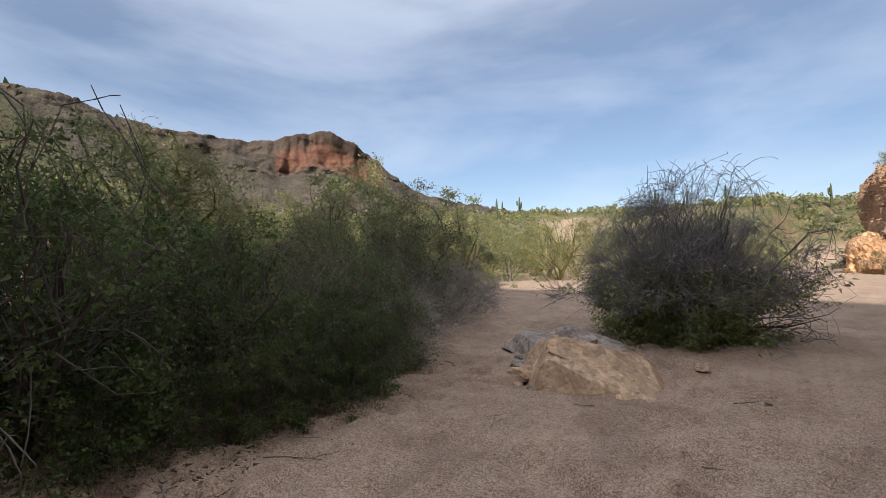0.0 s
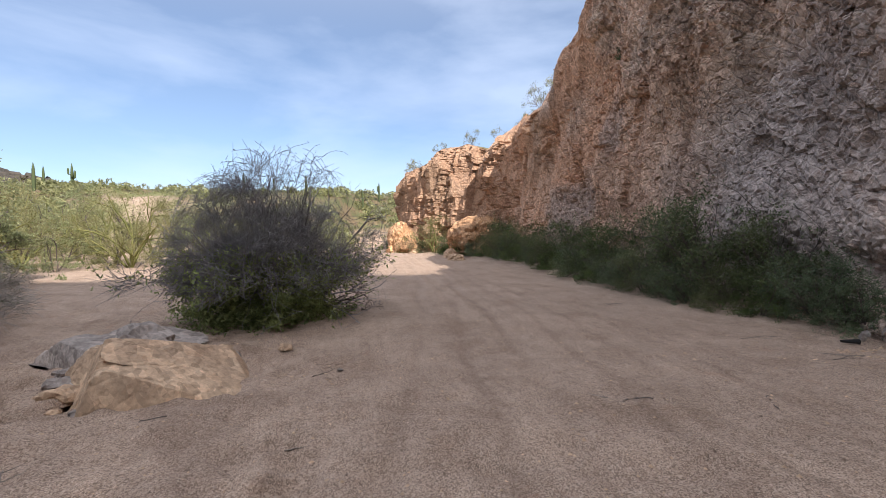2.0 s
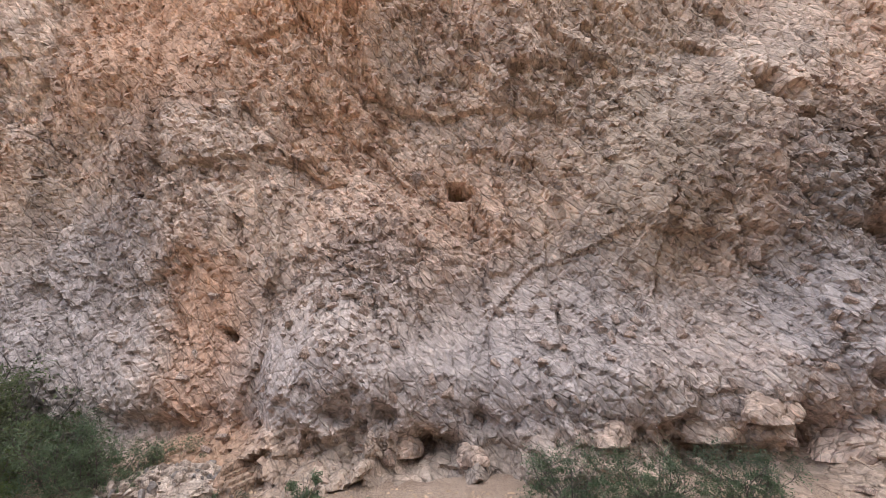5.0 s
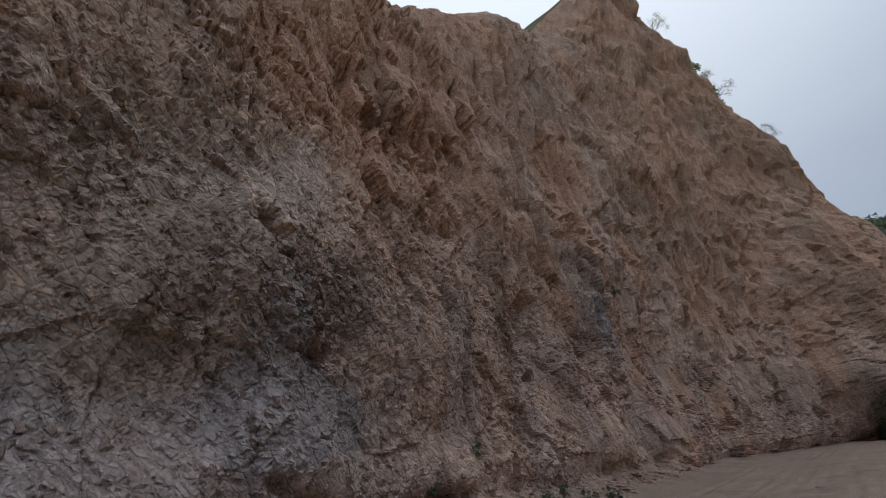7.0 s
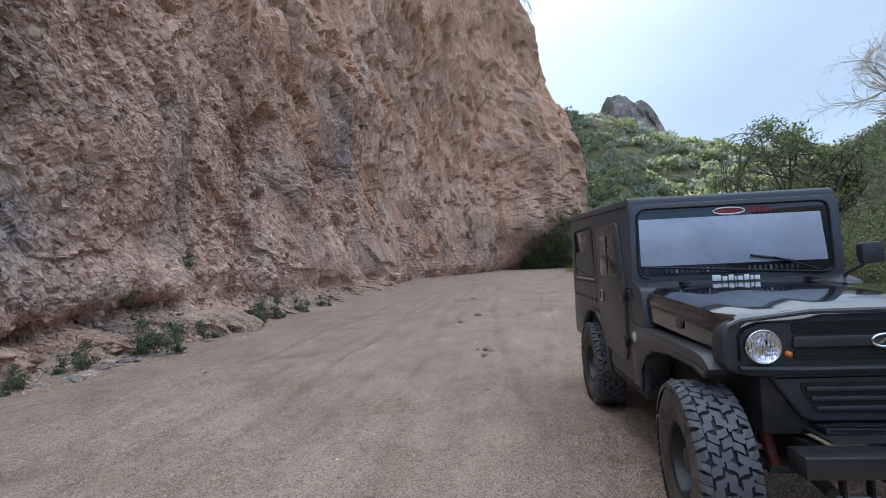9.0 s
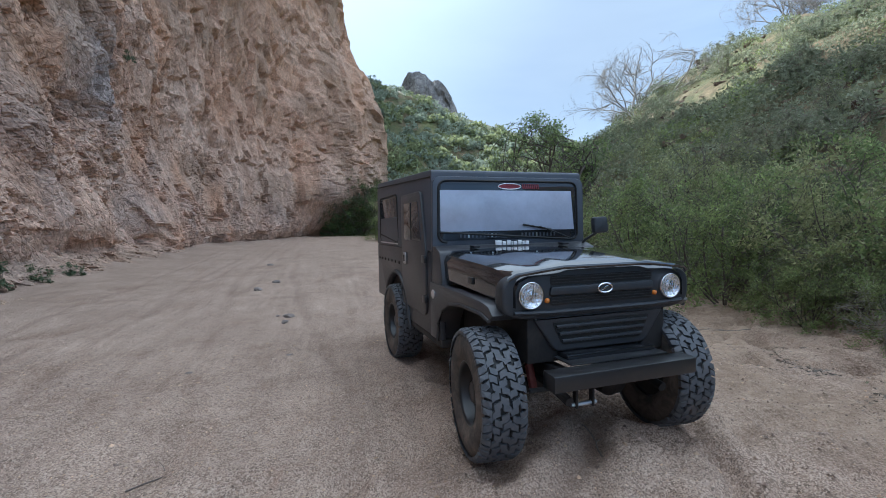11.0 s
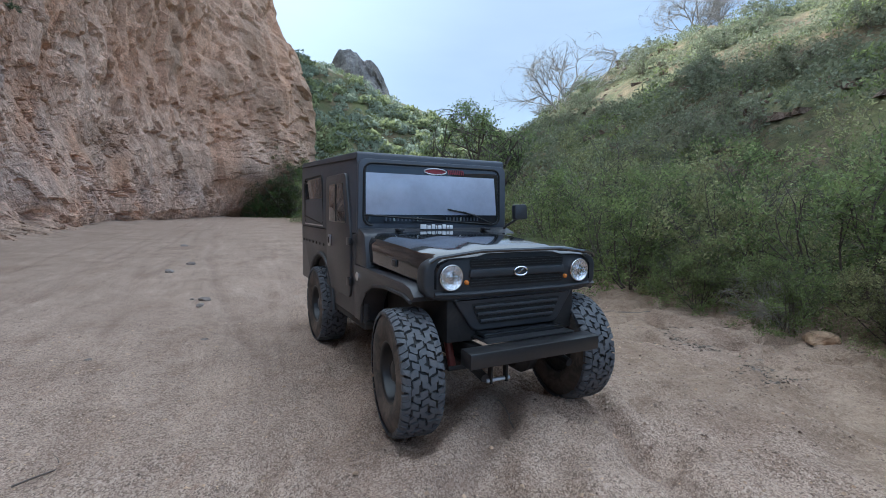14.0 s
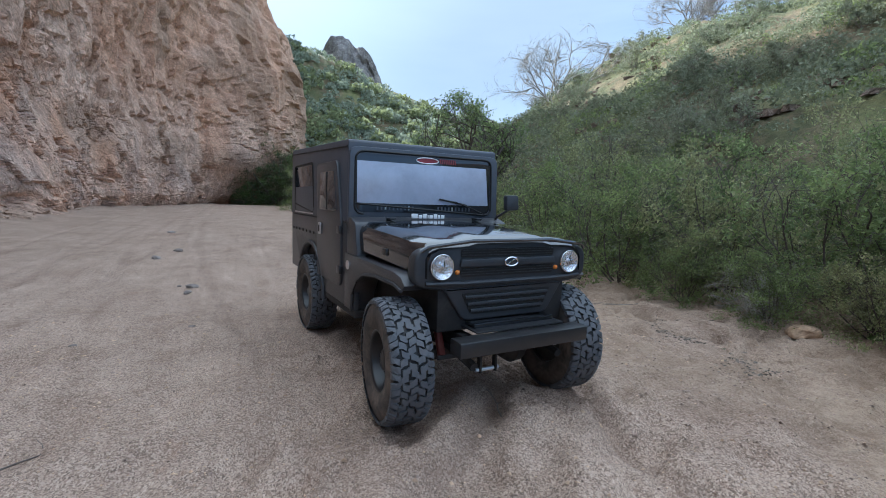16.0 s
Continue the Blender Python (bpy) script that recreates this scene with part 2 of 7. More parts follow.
def sand_material():
    m, nt, b = material("coarse_sand", 0.95, spec=0.2)
    v = coords(nt)
    big = noise_tex(nt, v, 0.55, 5, 0.6, 0.4)
    mid = noise_tex(nt, v, 6.0, 6, 0.7)
    grit = voro(nt, v, 120.0, out=1)
    pebble = voro(nt, v, 26.0)
    col = ramp(nt, big, [(0.3, (0.26, 0.18, 0.136)), (0.5, (0.325, 0.236, 0.18)), (0.72, (0.40, 0.30, 0.235))])
    col = mix(nt, 0.55, col, ramp(nt, mid, [(0.28, (0.155, 0.102, 0.074)), (0.7, (0.44, 0.335, 0.26))]))
    bw = nt.nodes.new("ShaderNodeRGBToBW")
    nt.links.new(grit, bw.inputs[0])
    col = mix(nt, 0.6, col, ramp(nt, bw.outputs[0], [(0.15, (0.078, 0.058, 0.044)), (0.45, (0.325, 0.228, 0.168)), (0.85, (0.60, 0.465, 0.365))]), "MIX")
    tracks = noise_tex(nt, coords(nt, (4.2, 0.13, 1.0), (0, 0, -0.12)), 2.0, 7, 0.72, 0.1)      # streaks left by wheels along the wash
    col = mix(nt, 0.4, col, mix(nt, 1.0, col, ramp(nt, tracks, [(0.30, (0.76, 0.73, 0.71)), (0.48, (1, 1, 1)), (0.66, (1.22, 1.22, 1.22))]), "MULTIPLY"))
    stain = ramp(nt, noise_tex(nt, v, 1.3, 5, 0.65, 0.8), [(0.62, (0, 0, 0)), (0.75, (1, 1, 1))])
    st = nt.nodes.new("ShaderNodeMath")
    st.operation = "MULTIPLY"
    st.inputs[1].default_value = 0.5
    nt.links.new(stain, st.inputs[0])
    col = mix(nt, st.outputs[0], col, (0.30, 0.175, 0.115))
    at = nt.nodes.new("ShaderNodeAttribute")
    at.attribute_name = "zone"
    sep = nt.nodes.new("ShaderNodeSeparateColor")
    nt.links.new(at.outputs["Color"], sep.inputs[0])
    hill = ramp(nt, noise_tex(nt, v, 0.35, 7, 0.7, 0.3), [(0.3, (0.065, 0.075, 0.032)), (0.46, (0.10, 0.10, 0.05)), (0.56, (0.145, 0.112, 0.068)), (0.78, (0.21, 0.155, 0.105))])
    tufty = ramp(nt, noise_tex(nt, v, 3.2, 7, 0.75, 0.4), [(0.32, (0.45, 0.47, 0.42)), (0.5, (1, 1, 1)), (0.68, (1.5, 1.42, 1.3))])
    hill = mix(nt, 1.0, hill, tufty, "MULTIPLY")
    col = mix(nt, sep.outputs[0], col, hill)
    grass = ramp(nt, noise_tex(nt, v, 5.0, 6, 0.75), [(0.3, (0.075, 0.095, 0.032)), (0.7, (0.215, 0.235, 0.085))])
    col = mix(nt, sep.outputs[1], col, grass)
    col = mix(nt, sep.outputs[2], col, mix(nt, 0.42, col, (0.16, 0.108, 0.08)))
    silt = nt.nodes.new("ShaderNodeAttribute")
    silt.attribute_name = "silt"
    col = mix(nt, silt.outputs["Fac"], col, ramp(nt, mid, [(0.28, (0.18, 0.122, 0.082)), (0.7, (0.39, 0.29, 0.205))]))
    patchy = ramp(nt, noise_tex(nt, v, 1.0, 5, 0.62, 0.6), [(0.32, (0.86, 0.83, 0.80)), (0.5, (1.04, 1.04, 1.04)), (0.68, (1.2, 1.2, 1.19))])
    col = mix(nt, 1.0, col, patchy, "MULTIPLY")
    nt.links.new(col, b.inputs["Base Color"])
    bump(nt, b, [(mid, 0.9, 0.06), (pebble, 0.5, 0.02), (bw.outputs[0], 0.55, 0.009)])
    return m


def rock_material(name, tones, orange=(0.60, 0.32, 0.18), grain=1.0, zone=True, dark=(0.22, 0.165, 0.115), island=False, crack_depth=0.6, layered=0.38):
    """Fractured volcanic rock; the zone attribute holds iron stain, grey bleached faces, and dark varnish with dimmed
    sunlit rock.
    """
    m, nt, b = material(name, 0.93, spec=0.25)
    v = coords(nt, (1, 1, 1))
    vs = coords(nt, (1.0, 1.45, 0.72), (0.8, 0.1, 0.0), "TEXTURE")
    leafed = noise_tex(nt, coords(nt, (1.0, 3.2, 0.22), (0.85, 0.1, 0.0), "TEXTURE"), 3.0 * grain, 6, 0.72, 0.9)      # thin steep layering
    big = noise_tex(nt, v, 0.22 * grain, 5, 0.6, 0.5)
    mid = noise_tex(nt, v, 1.6 * grain, 7, 0.68, 0.6)
    fine = noise_tex(nt, v, 16.0 * grain, 8, 0.78)
    col = ramp(nt, big, [(0.3, tones[0]), (0.5, tones[1]), (0.7, tones[2])])
    col = mix(nt, 0.5, col, ramp(nt, mid, [(0.28, tones[0]), (0.5, tones[1]), (0.72, tones[2])]))
    chip = voro(nt, vs, 4.2 * grain, out=1)
    bw = nt.nodes.new("ShaderNodeRGBToBW")
    nt.links.new(chip, bw.inputs[0])
    col = mix(nt, 0.42, col, mix(nt, 1.0, col, ramp(nt, bw.outputs[0], [(0.15, (0.5, 0.47, 0.46)), (0.5, (1.0, 1.0, 1.0)), (0.9, (1.5, 1.42, 1.36))]), "MULTIPLY"))
    chip2 = voro(nt, vs, 11.0 * grain, out=1)
    bw2 = nt.nodes.new("ShaderNodeRGBToBW")
    nt.links.new(chip2, bw2.inputs[0])
    drip = noise_tex(nt, coords(nt, (1.0, 1.0, 0.2)), 0.75 * grain, 6, 0.62, 0.5)
    col = mix(nt, 0.8, col, mix(nt, 1.0, col, ramp(nt, drip, [(0.34, (0.66, 0.62, 0.60)), (0.5, (1, 1, 1)), (0.64, (1.2, 1.18, 1.15))]), "MULTIPLY"))
    if island:
        g = nt.nodes.new("ShaderNodeNewGeometry")
        col = mix(nt, 1.0, col, ramp(nt, g.outputs["Random Per Island"], [(0.0, (0.62, 0.58, 0.56)), (0.5, (1, 1, 1)), (1.0, (1.22, 1.2, 1.18))]), "MULTIPLY")
    if zone:
        at = nt.nodes.new("ShaderNodeAttribute")
        at.attribute_name = "zone"
        sep = nt.nodes.new("ShaderNodeSeparateColor")
        nt.links.new(at.outputs["Color"], sep.inputs[0])
        col = mix(nt, sep.outputs[0], col, mix(nt, 0.58, col, orange))
        col = mix(nt, sep.outputs[1], col, ramp(nt, mid, [(0.3, (0.31, 0.258, 0.238)), (0.7, (0.52, 0.445, 0.412))]))
        col = mix(nt, sep.outputs[2], col, mix(nt, 0.65, col, dark))
    col = mix(nt, 0.6, col, mix(nt, 1.0, col, ramp(nt, fine, [(0.25, (0.5, 0.47, 0.45)), (0.5, (1, 1, 1)), (0.75, (1.45, 1.4, 1.35))]), "MULTIPLY"))
    col = mix(nt, 0.5, col, mix(nt, 1.0, col, ramp(nt, bw2.outputs[0], [(0.12, (0.55, 0.53, 0.51)), (0.5, (1, 1, 1)), (0.9, (1.45, 1.42, 1.4))]), "MULTIPLY"))
    col = mix(nt, layered, col, mix(nt, 1.0, col, ramp(nt, leafed, [(0.3, (0.5, 0.48, 0.47)), (0.5, (1, 1, 1)), (0.72, (1.4, 1.36, 1.3))]), "MULTIPLY"))
    bent = nt.nodes.new("ShaderNodeMixRGB")
    bent.blend_type, bent.inputs["Fac"].default_value = "ADD", 0.35 / grain
    wob = add(nt, "ShaderNodeTexNoise", Scale=2.2 * grain, Detail=4.0)
    nt.links.new(v, wob.inputs["Vector"])
    nt.links.new(vs, bent.inputs["Color1"])
    nt.links.new(wob.outputs["Color"], bent.inputs["Color2"])
    # crack shade that the bump lacks is put into the colour as dark lines
    gap = ramp(nt, voro(nt, bent.outputs[0], 1.7 * grain, "DISTANCE_TO_EDGE"), [(0.0, (1, 1, 1)), (0.035, (0, 0, 0))])
    gap2 = ramp(nt, voro(nt, bent.outputs[0], 5.5 * grain, "DISTANCE_TO_EDGE"), [(0.0, (0.8, 0.8, 0.8)), (0.05, (0, 0, 0))])
    part_open = ramp(nt, noise_tex(nt, v, 1.1 * grain, 4, 0.6), [(0.42, (0.1, 0.1, 0.1)), (0.6, (1, 1, 1))])
    gap_shade = mix(nt, 1.0, mix(nt, 1.0, gap, gap2, "LIGHTEN"), part_open, "MULTIPLY")
    col = mix(nt, gap_shade, col, mix(nt, 0.6 * crack_depth / 0.6, col, (0.05, 0.036, 0.028)))
    nt.links.new(col, b.inputs["Base Color"])
    crack = voro(nt, vs, 4.2 * grain, "DISTANCE_TO_EDGE")
    cr = ramp(nt, crack, [(0.0, (0, 0, 0)), (0.12, (1, 1, 1))])
    crack2 = voro(nt, vs, 13.0 * grain)
    bump(nt, b, [(cr, crack_depth, 0.06 / grain), (mid, 0.3, 0.10 / grain), (leafed, layered * 0.9, 0.07 / grain), (crack2, 0.35, 0.05 / grain), (bw2.outputs[0], 0.75, 0.04 / grain), (bw.outputs[0], 0.5, 0.06 / grain), (fine, 0.35, 0.025 / grain)])
    return m


def leaf_material(name, lo, hi, rough=0.6):
    m, nt, b = material(name, rough, spec=0.35)
    g = nt.nodes.new("ShaderNodeNewGeometry")
    o = nt.nodes.new("ShaderNodeObjectInfo")
    v = coords(nt)
    n = noise_tex(nt, v, 1.4, 3, 0.6)
    c1 = ramp(nt, g.outputs["Random Per Island"], [(0.0, lo), (0.7, tuple(x * 0.65 + y * 0.35 for x, y in zip(lo, hi))), (1.0, hi)])
    c2 = ramp(nt, n, [(0.35, tuple(x * 0.75 for x in lo)), (0.65, hi)])
    col = mix(nt, 0.4, c1, c2)
    col = mix(nt, 0.5, col, mix(nt, 1.0, col, ramp(nt, o.outputs["Random"], [(0, (0.75, 0.85, 0.8)), (1, (1.2, 1.1, 0.95))]), "MULTIPLY"))
    nt.links.new(col, b.inputs["Base Color"])
    b.inputs["Subsurface Weight"].default_value = 0.0
    tr = nt.nodes.new("ShaderNodeBsdfTranslucent")
    nt.links.new(col, tr.inputs["Color"])
    ms = nt.nodes.new("ShaderNodeMixShader")
    ms.inputs[0].default_value = 0.48
    out = nt.nodes["Material Output"]
    nt.links.new(b.outputs[0], ms.inputs[1])
    nt.links.new(tr.outputs[0], ms.inputs[2])
    nt.links.new(ms.outputs[0], out.inputs["Surface"])
    return m


def bark_material(name, lo, hi):
    m, nt, b = material(name, 0.9, spec=0.2)
    v = coords(nt, (6, 6, 1.5))
    n = noise_tex(nt, v, 5.0, 5, 0.7)
    g = nt.nodes.new("ShaderNodeNewGeometry")
    col = mix(nt, 0.5, ramp(nt, n, [(0.3, lo), (0.7, hi)]), ramp(nt, g.outputs["Random Per Island"], [(0, lo), (1, hi)]))
    nt.links.new(col, b.inputs["Base Color"])
    bump(nt, b, [(n, 0.5, 0.01)])
    return m


SAND = sand_material()
# knob tones are raised and greyed to carry the haze before it
KNOB = rock_material("hazed_knob_rock", [(0.19, 0.18, 0.18), (0.26, 0.245, 0.24), (0.34, 0.315, 0.305)], grain=0.2, zone=False)
CLIFF = rock_material("canyon_rock", [(0.39, 0.272, 0.212), (0.575, 0.442, 0.357), (0.70, 0.585, 0.50)])
SHARD = rock_material("canyon_rock_shard", [(0.38, 0.268, 0.22), (0.55, 0.42, 0.352), (0.68, 0.57, 0.505)], island=True)
SUNROCK = rock_material("orange_rock", [(0.38, 0.21, 0.11), (0.54, 0.33, 0.185), (0.66, 0.46, 0.30)], grain=0.5, zone=False)
TANROCK = rock_material("tan_rock", [(0.36, 0.245, 0.16), (0.50, 0.36, 0.245), (0.60, 0.46, 0.33)], grain=1.5, zone=False, crack_depth=0.15, layered=0.06)
GREYROCK = rock_material("grey_rock", [(0.20, 0.17, 0.155), (0.33, 0.29, 0.265), (0.46, 0.41, 0.375)], grain=1.4, zone=False, crack_depth=0.2, layered=0.1)
HILLROCK = rock_material("hill_rock", [(0.13, 0.092, 0.07), (0.20, 0.15, 0.115), (0.29, 0.225, 0.175)], grain=1.2, zone=False, island=True, layered=0.1)
GRIT = rock_material("river_grit", [(0.24, 0.178, 0.14), (0.39, 0.295, 0.238), (0.54, 0.435, 0.36)], grain=1.4, zone=False, island=True, layered=0.0)
MESAROCK = rock_material("mesa_rock", [(0.036, 0.034, 0.027), (0.072, 0.063, 0.05), (0.135, 0.108, 0.088)], grain=0.06, orange=(0.25, 0.105, 0.068), dark=(0.09, 0.055, 0.045))
LEAF_DARK = leaf_material("creosote_leaf", (0.030, 0.048, 0.019), (0.22, 0.285, 0.098))
LEAF_OLIVE = leaf_material("olive_leaf", (0.14, 0.155, 0.078), (0.50, 0.51, 0.27))
LEAF_GREEN = leaf_material("green_leaf", (0.10, 0.13, 0.055), (0.42, 0.48, 0.19))
LEAF_FOOT = leaf_material("shaded_brush_leaf", (0.064, 0.082, 0.042), (0.29, 0.315, 0.15))
LEAF_BLUE = leaf_material("willow_leaf", (0.075, 0.108, 0.062), (0.24, 0.29, 0.17))
LEAF_YELLOW = leaf_material("palo_verde_leaf", (0.165, 0.16, 0.08), (0.41, 0.385, 0.20))
# distance haze is put into the next three leaf colours
LEAF_SAGE_HAZED = leaf_material("hazed_far_sage_leaf", (0.17, 0.18, 0.115), (0.38, 0.385, 0.27))
LEAF_HILL = leaf_material("hazed_scrub_leaf", (0.11, 0.122, 0.078), (0.38, 0.395, 0.265))
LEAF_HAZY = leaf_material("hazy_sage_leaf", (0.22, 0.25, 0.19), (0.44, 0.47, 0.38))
LEAF_GREY = leaf_material("sage_leaf", (0.10, 0.10, 0.07), (0.24, 0.23, 0.17))
# pale dry twigs; also holds backlight and haze on the hillside tree
BARK_PALE = bark_material("pale_twig", (0.24, 0.215, 0.19), (0.46, 0.42, 0.38))
BARK = bark_material("grey_twig", (0.06, 0.048, 0.042), (0.17, 0.14, 0.12))
BARK_GREY = bark_material("ash_grey_twig", (0.13, 0.122, 0.128), (0.34, 0.32, 0.325))
RUBBLE = rock_material("pale_rubble", [(0.34, 0.265, 0.215), (0.50, 0.405, 0.335), (0.64, 0.54, 0.46)], grain=2.6, zone=False)
BARK_DRY = bark_material("dry_twig", (0.11, 0.09, 0.078), (0.27, 0.235, 0.20))
BARK_GREEN = bark_material("palo_verde_bark", (0.10, 0.11, 0.03), (0.22, 0.21, 0.08))
CACTUS = bark_material("cactus_skin", (0.045, 0.065, 0.03), (0.12, 0.145, 0.07))


# ---- ground ----
def compass(x, y):
    return np.degrees(np.arctan2(x, y))


RUTS = [  # centre lines of wheel ruts along the wash: y -> x
    ([-30, -16, -9, -5, 0, 4, 9, 18, 40], [1.2, 0.6, -0.3, -0.8, 0.25, 1.15, 1.9, 2.6, 4.0]),
    ([-30, -16, -9, -5, 0, 4, 9, 18, 40], [2.6, 2.0, 1.1, 0.6, 1.65, 2.55, 3.2, 3.9, 5.2]),
    ([-30, -16, -9, -5, 0, 4, 9, 18, 40], [3.7, 3.2, 2.6, 2.2, 0.9, 1.7, 2.5, 3.1, 4.4]),
    ([-30, -16, -9, -5, 0, 4, 9, 18, 40], [5.1, 4.6, 4.1, 3.6, 2.3, 3.1, 3.9, 4.4, 5.6]),
    ([-30, -16, -9, -5, 0, 4, 9, 18, 40], [1.9, 1.3, 1.7, 1.5, -0.5, 0.35, 1.2, 2.1, 3.6]),
    ([-30, -16, -9, -5, 0, 4, 9, 18, 40], [3.2, 2.7, 3.3, 3.0, 3.2, 3.9, 4.4, 4.0, 4.9]),
]


SWIRLS = [(-0.9, -5.25, 1.72, 112, 160), (-0.75, -5.35, 1.50, 118, 152), (-6.8, -2.9, 3.93, 336, 362)]   # scuffs left by turning tyres: centre, radius, angles


def land(x, y):
    """Height of the ground without the small relief of the sand."""
    r, az = np.hypot(x, y), compass(x, y)
    z = 0.013 * np.clip(-y - 10, 0, 60)
    z = z + 0.45 * step(4.6, 9.0, -x) * step(-12, -2, -np.abs(y - 3) + 3)
    z = z + 0.25 * step(6.6, 8.6, x) * step(60, 40, np.abs(y))
    # bank and hillside across the wash from the cliff, upstream
    side = np.clip(-x - 7.6, 0, None)
    hill = 0.64 * (np.sqrt(side ** 2 + 4) - 2)
    hill = np.where(hill > 15, 15 + (hill - 15) * 0.3, hill)
    hill = np.minimum(hill, 30) * step(3, -7, y) * step(-52, -36, y)
    z = z + hill
    # far slopes upstream
    hm = np.interp(np.where(az < 0, az + 360, az), [150, 165, 186, 198, 203, 209, 225, 250, 275, 290], [44, 42, 35, 25, 22, 19, 16, 26, 30, 0])
    z = z + hm * np.clip((r - 64) / 46, 0, 1.0) * (np.abs(az) > 70)
    # unseen high ground added behind the cliff to keep sun off the hillside
    z = np.maximum(z, 92 * step(-9, 9, x) * step(-72, -106, y) * step(-260, -180, y))
    # low ridge downstream, with the wash cut through it
    cut = step(3.5, 9.0, np.abs(x - 2.0 - 0.02 * y)) + step(68, 95, y)
    ridge = 9.6 * step(44, 92, r) * np.clip(cut, 0, 1) * (np.abs(az) <= 90)
    z = z + ridge * step(100, 60, az)
    return z


def footprints(x, y, size, k):
    """Oval dents, one in each of the random cells that hold one."""
    u, v = x / size, y / size
    iu, iv = np.floor(u), np.floor(v)
    out_ = np.zeros_like(x)
    for dx in (-1, 0, 1):
        for dy in (-1, 0, 1):
            cu, cv = iu + dx, iv + dy
            h = [hash01(cu, cv, 0 * cu, k + q) for q in range(5)]
            t = h[2] * 6.28
            a_, b_ = u - cu - h[0], v - cv - h[1]
            e1_, e2_ = a_ * np.cos(t) + b_ * np.sin(t), b_ * np.cos(t) - a_ * np.sin(t)
            r2 = (e1_ / 0.42) ** 2 + (e2_ / 0.22) ** 2
            out_ = np.minimum(out_, (h[3] > 0.35) * (-np.exp(-r2 ** 1.5) + 0.45 * np.exp(-((np.sqrt(r2) - 1.45) / 0.3) ** 2) * (h[4] > 0.3)))
            out_ = out_ + 0
    return out_


def relief(x, y):
    """Ruts, footprints and wind-blown lumps in the loose sand."""
    p = np.stack([x, y, 0 * x], 1)
    near = step(26, 10, np.hypot(x, y - 1))
    z = 0.04 * fbm(p * 0.45, 3, 3) + 0.022 * fbm(p * 1.7, 3, 9) + (0.016 + 0.014 * step(0.8, -0.8, x)) * near * fbm(p * 5.0, 3, 14)
    feet = step(-0.25, -0.75, value_noise(p * 2.6, 41)) * 0.07 + step(0.35, 0.8, value_noise(p * 5.5, 47)) * -0.018
    scuff = step(0.4, -1.2, x) * 0.8 + 0.2
    z = z - near * feet * scuff
    walked = np.clip(step(0.6, -1.0, x) + 0.25, 0, 1) * step(-0.5, 0.3, value_noise(p * 0.5, 43))
    z = z + near * walked * (1 + 1.1 * step(-2.4, -3.4, x) * step(6, 2, y)) * (0.085 * footprints(x, y, 0.55, 61) + 0.055 * footprints(x, y, 0.3, 67))
    for ax_, ay_, ar_, a0_, a1_ in SWIRLS:
        ang = (np.degrees(np.arctan2(y - ay_, x - ax_)) - a0_) % 360
        d = np.hypot(x - ax_, y - ay_) - ar_
        z = z + (ang < a1_ - a0_) * (-0.05 * np.exp(-(d / 0.09) ** 2) + 0.02 * np.exp(-((np.abs(d) - 0.2) / 0.07) ** 2))
    for ys, xs in RUTS:
        c = np.interp(y, ys, xs) + 0.12 * value_noise(np.stack([y * 0.35, 0 * y, 0 * y + xs[0]], 1), 5)
        d = x - c
        fade = 0.55 + 0.45 * value_noise(np.stack([y * 0.25, 0 * y, 0 * y + 3 * xs[0]], 1), 6)
        z = z + fade * (-0.040 * np.exp(-(d / 0.10) ** 2) + 0.018 * np.exp(-((np.abs(d) - 0.24) / 0.08) ** 2))
        z = z + 0.008 * np.exp(-(d / 0.13) ** 2) * np.sign(np.sin(y * 40 + 3 * np.abs(d) * 20)) * near
    return z


def ground_z(x, y):
    x, y = np.atleast_1d(np.asarray(x, float)), np.atleast_1d(np.asarray(y, float))
    z = land(x, y) + relief(x, y)
    out = np.hypot(x, y)
    rough = step(7.0, 12.0, -x) * step(0, -6, y) + step(46, 80, out)
    p = np.stack([x, y, 0 * x], 1)
    z = z + np.clip(rough, 0, 1) * (0.5 * fbm(p * 0.25, 4, 21) + 0.25 * facets(p * 0.45, 31)[0])
    return z


def gz(x, y):
    return float(ground_z(x, y)[0])


def axis(lo, hi, fine, grow, far_lo, far_hi):
    mid = list(np.arange(lo, hi, fine))
    a, s = [], fine
    p = lo
    while p > far_lo:
        s *= grow
        p -= s
        a.append(p)
    b, s = [], fine
    p = mid[-1]
    while p < far_hi:
        s *= grow
        p += s
        b.append(p)
    return np.array(a[::-1] + mid + b)


gx = axis(-6.0, 6.0, 0.056, 1.06, -2600, 2600)
gy = axis(-7.2, 6.4, 0.056, 1.06, -2600, 2600)
X, Y = [q.ravel() for q in np.meshgrid(gx, gy, indexing="ij")]
Z = ground_z(X, Y)
me = mesh_np("ground", np.stack([X, Y, Z], 1), grid_faces(len(gx), len(gy)))
zone = me.color_attributes.new("zone", "FLOAT_COLOR", "POINT")
R = np.hypot(X, Y)
pts = np.stack([X, Y, 0 * X], 1)
bare = np.exp(-((compass(X, Y) + 23.0) / 3.4) ** 2) * step(52, 58, R) * step(84, 76, R)
wild = np.clip((1 - bare) * (step(6.2, 8.6, -X + 0.8 * value_noise(pts * 0.6, 3)) * step(-1, -5, Y) + step(46, 62, R + 6 * value_noise(pts * 0.12, 4)) * step(2.5, 6, np.abs(X - 2 - 0.02 * Y) + 20 * (np.abs(Y) > 78))), 0, 1)
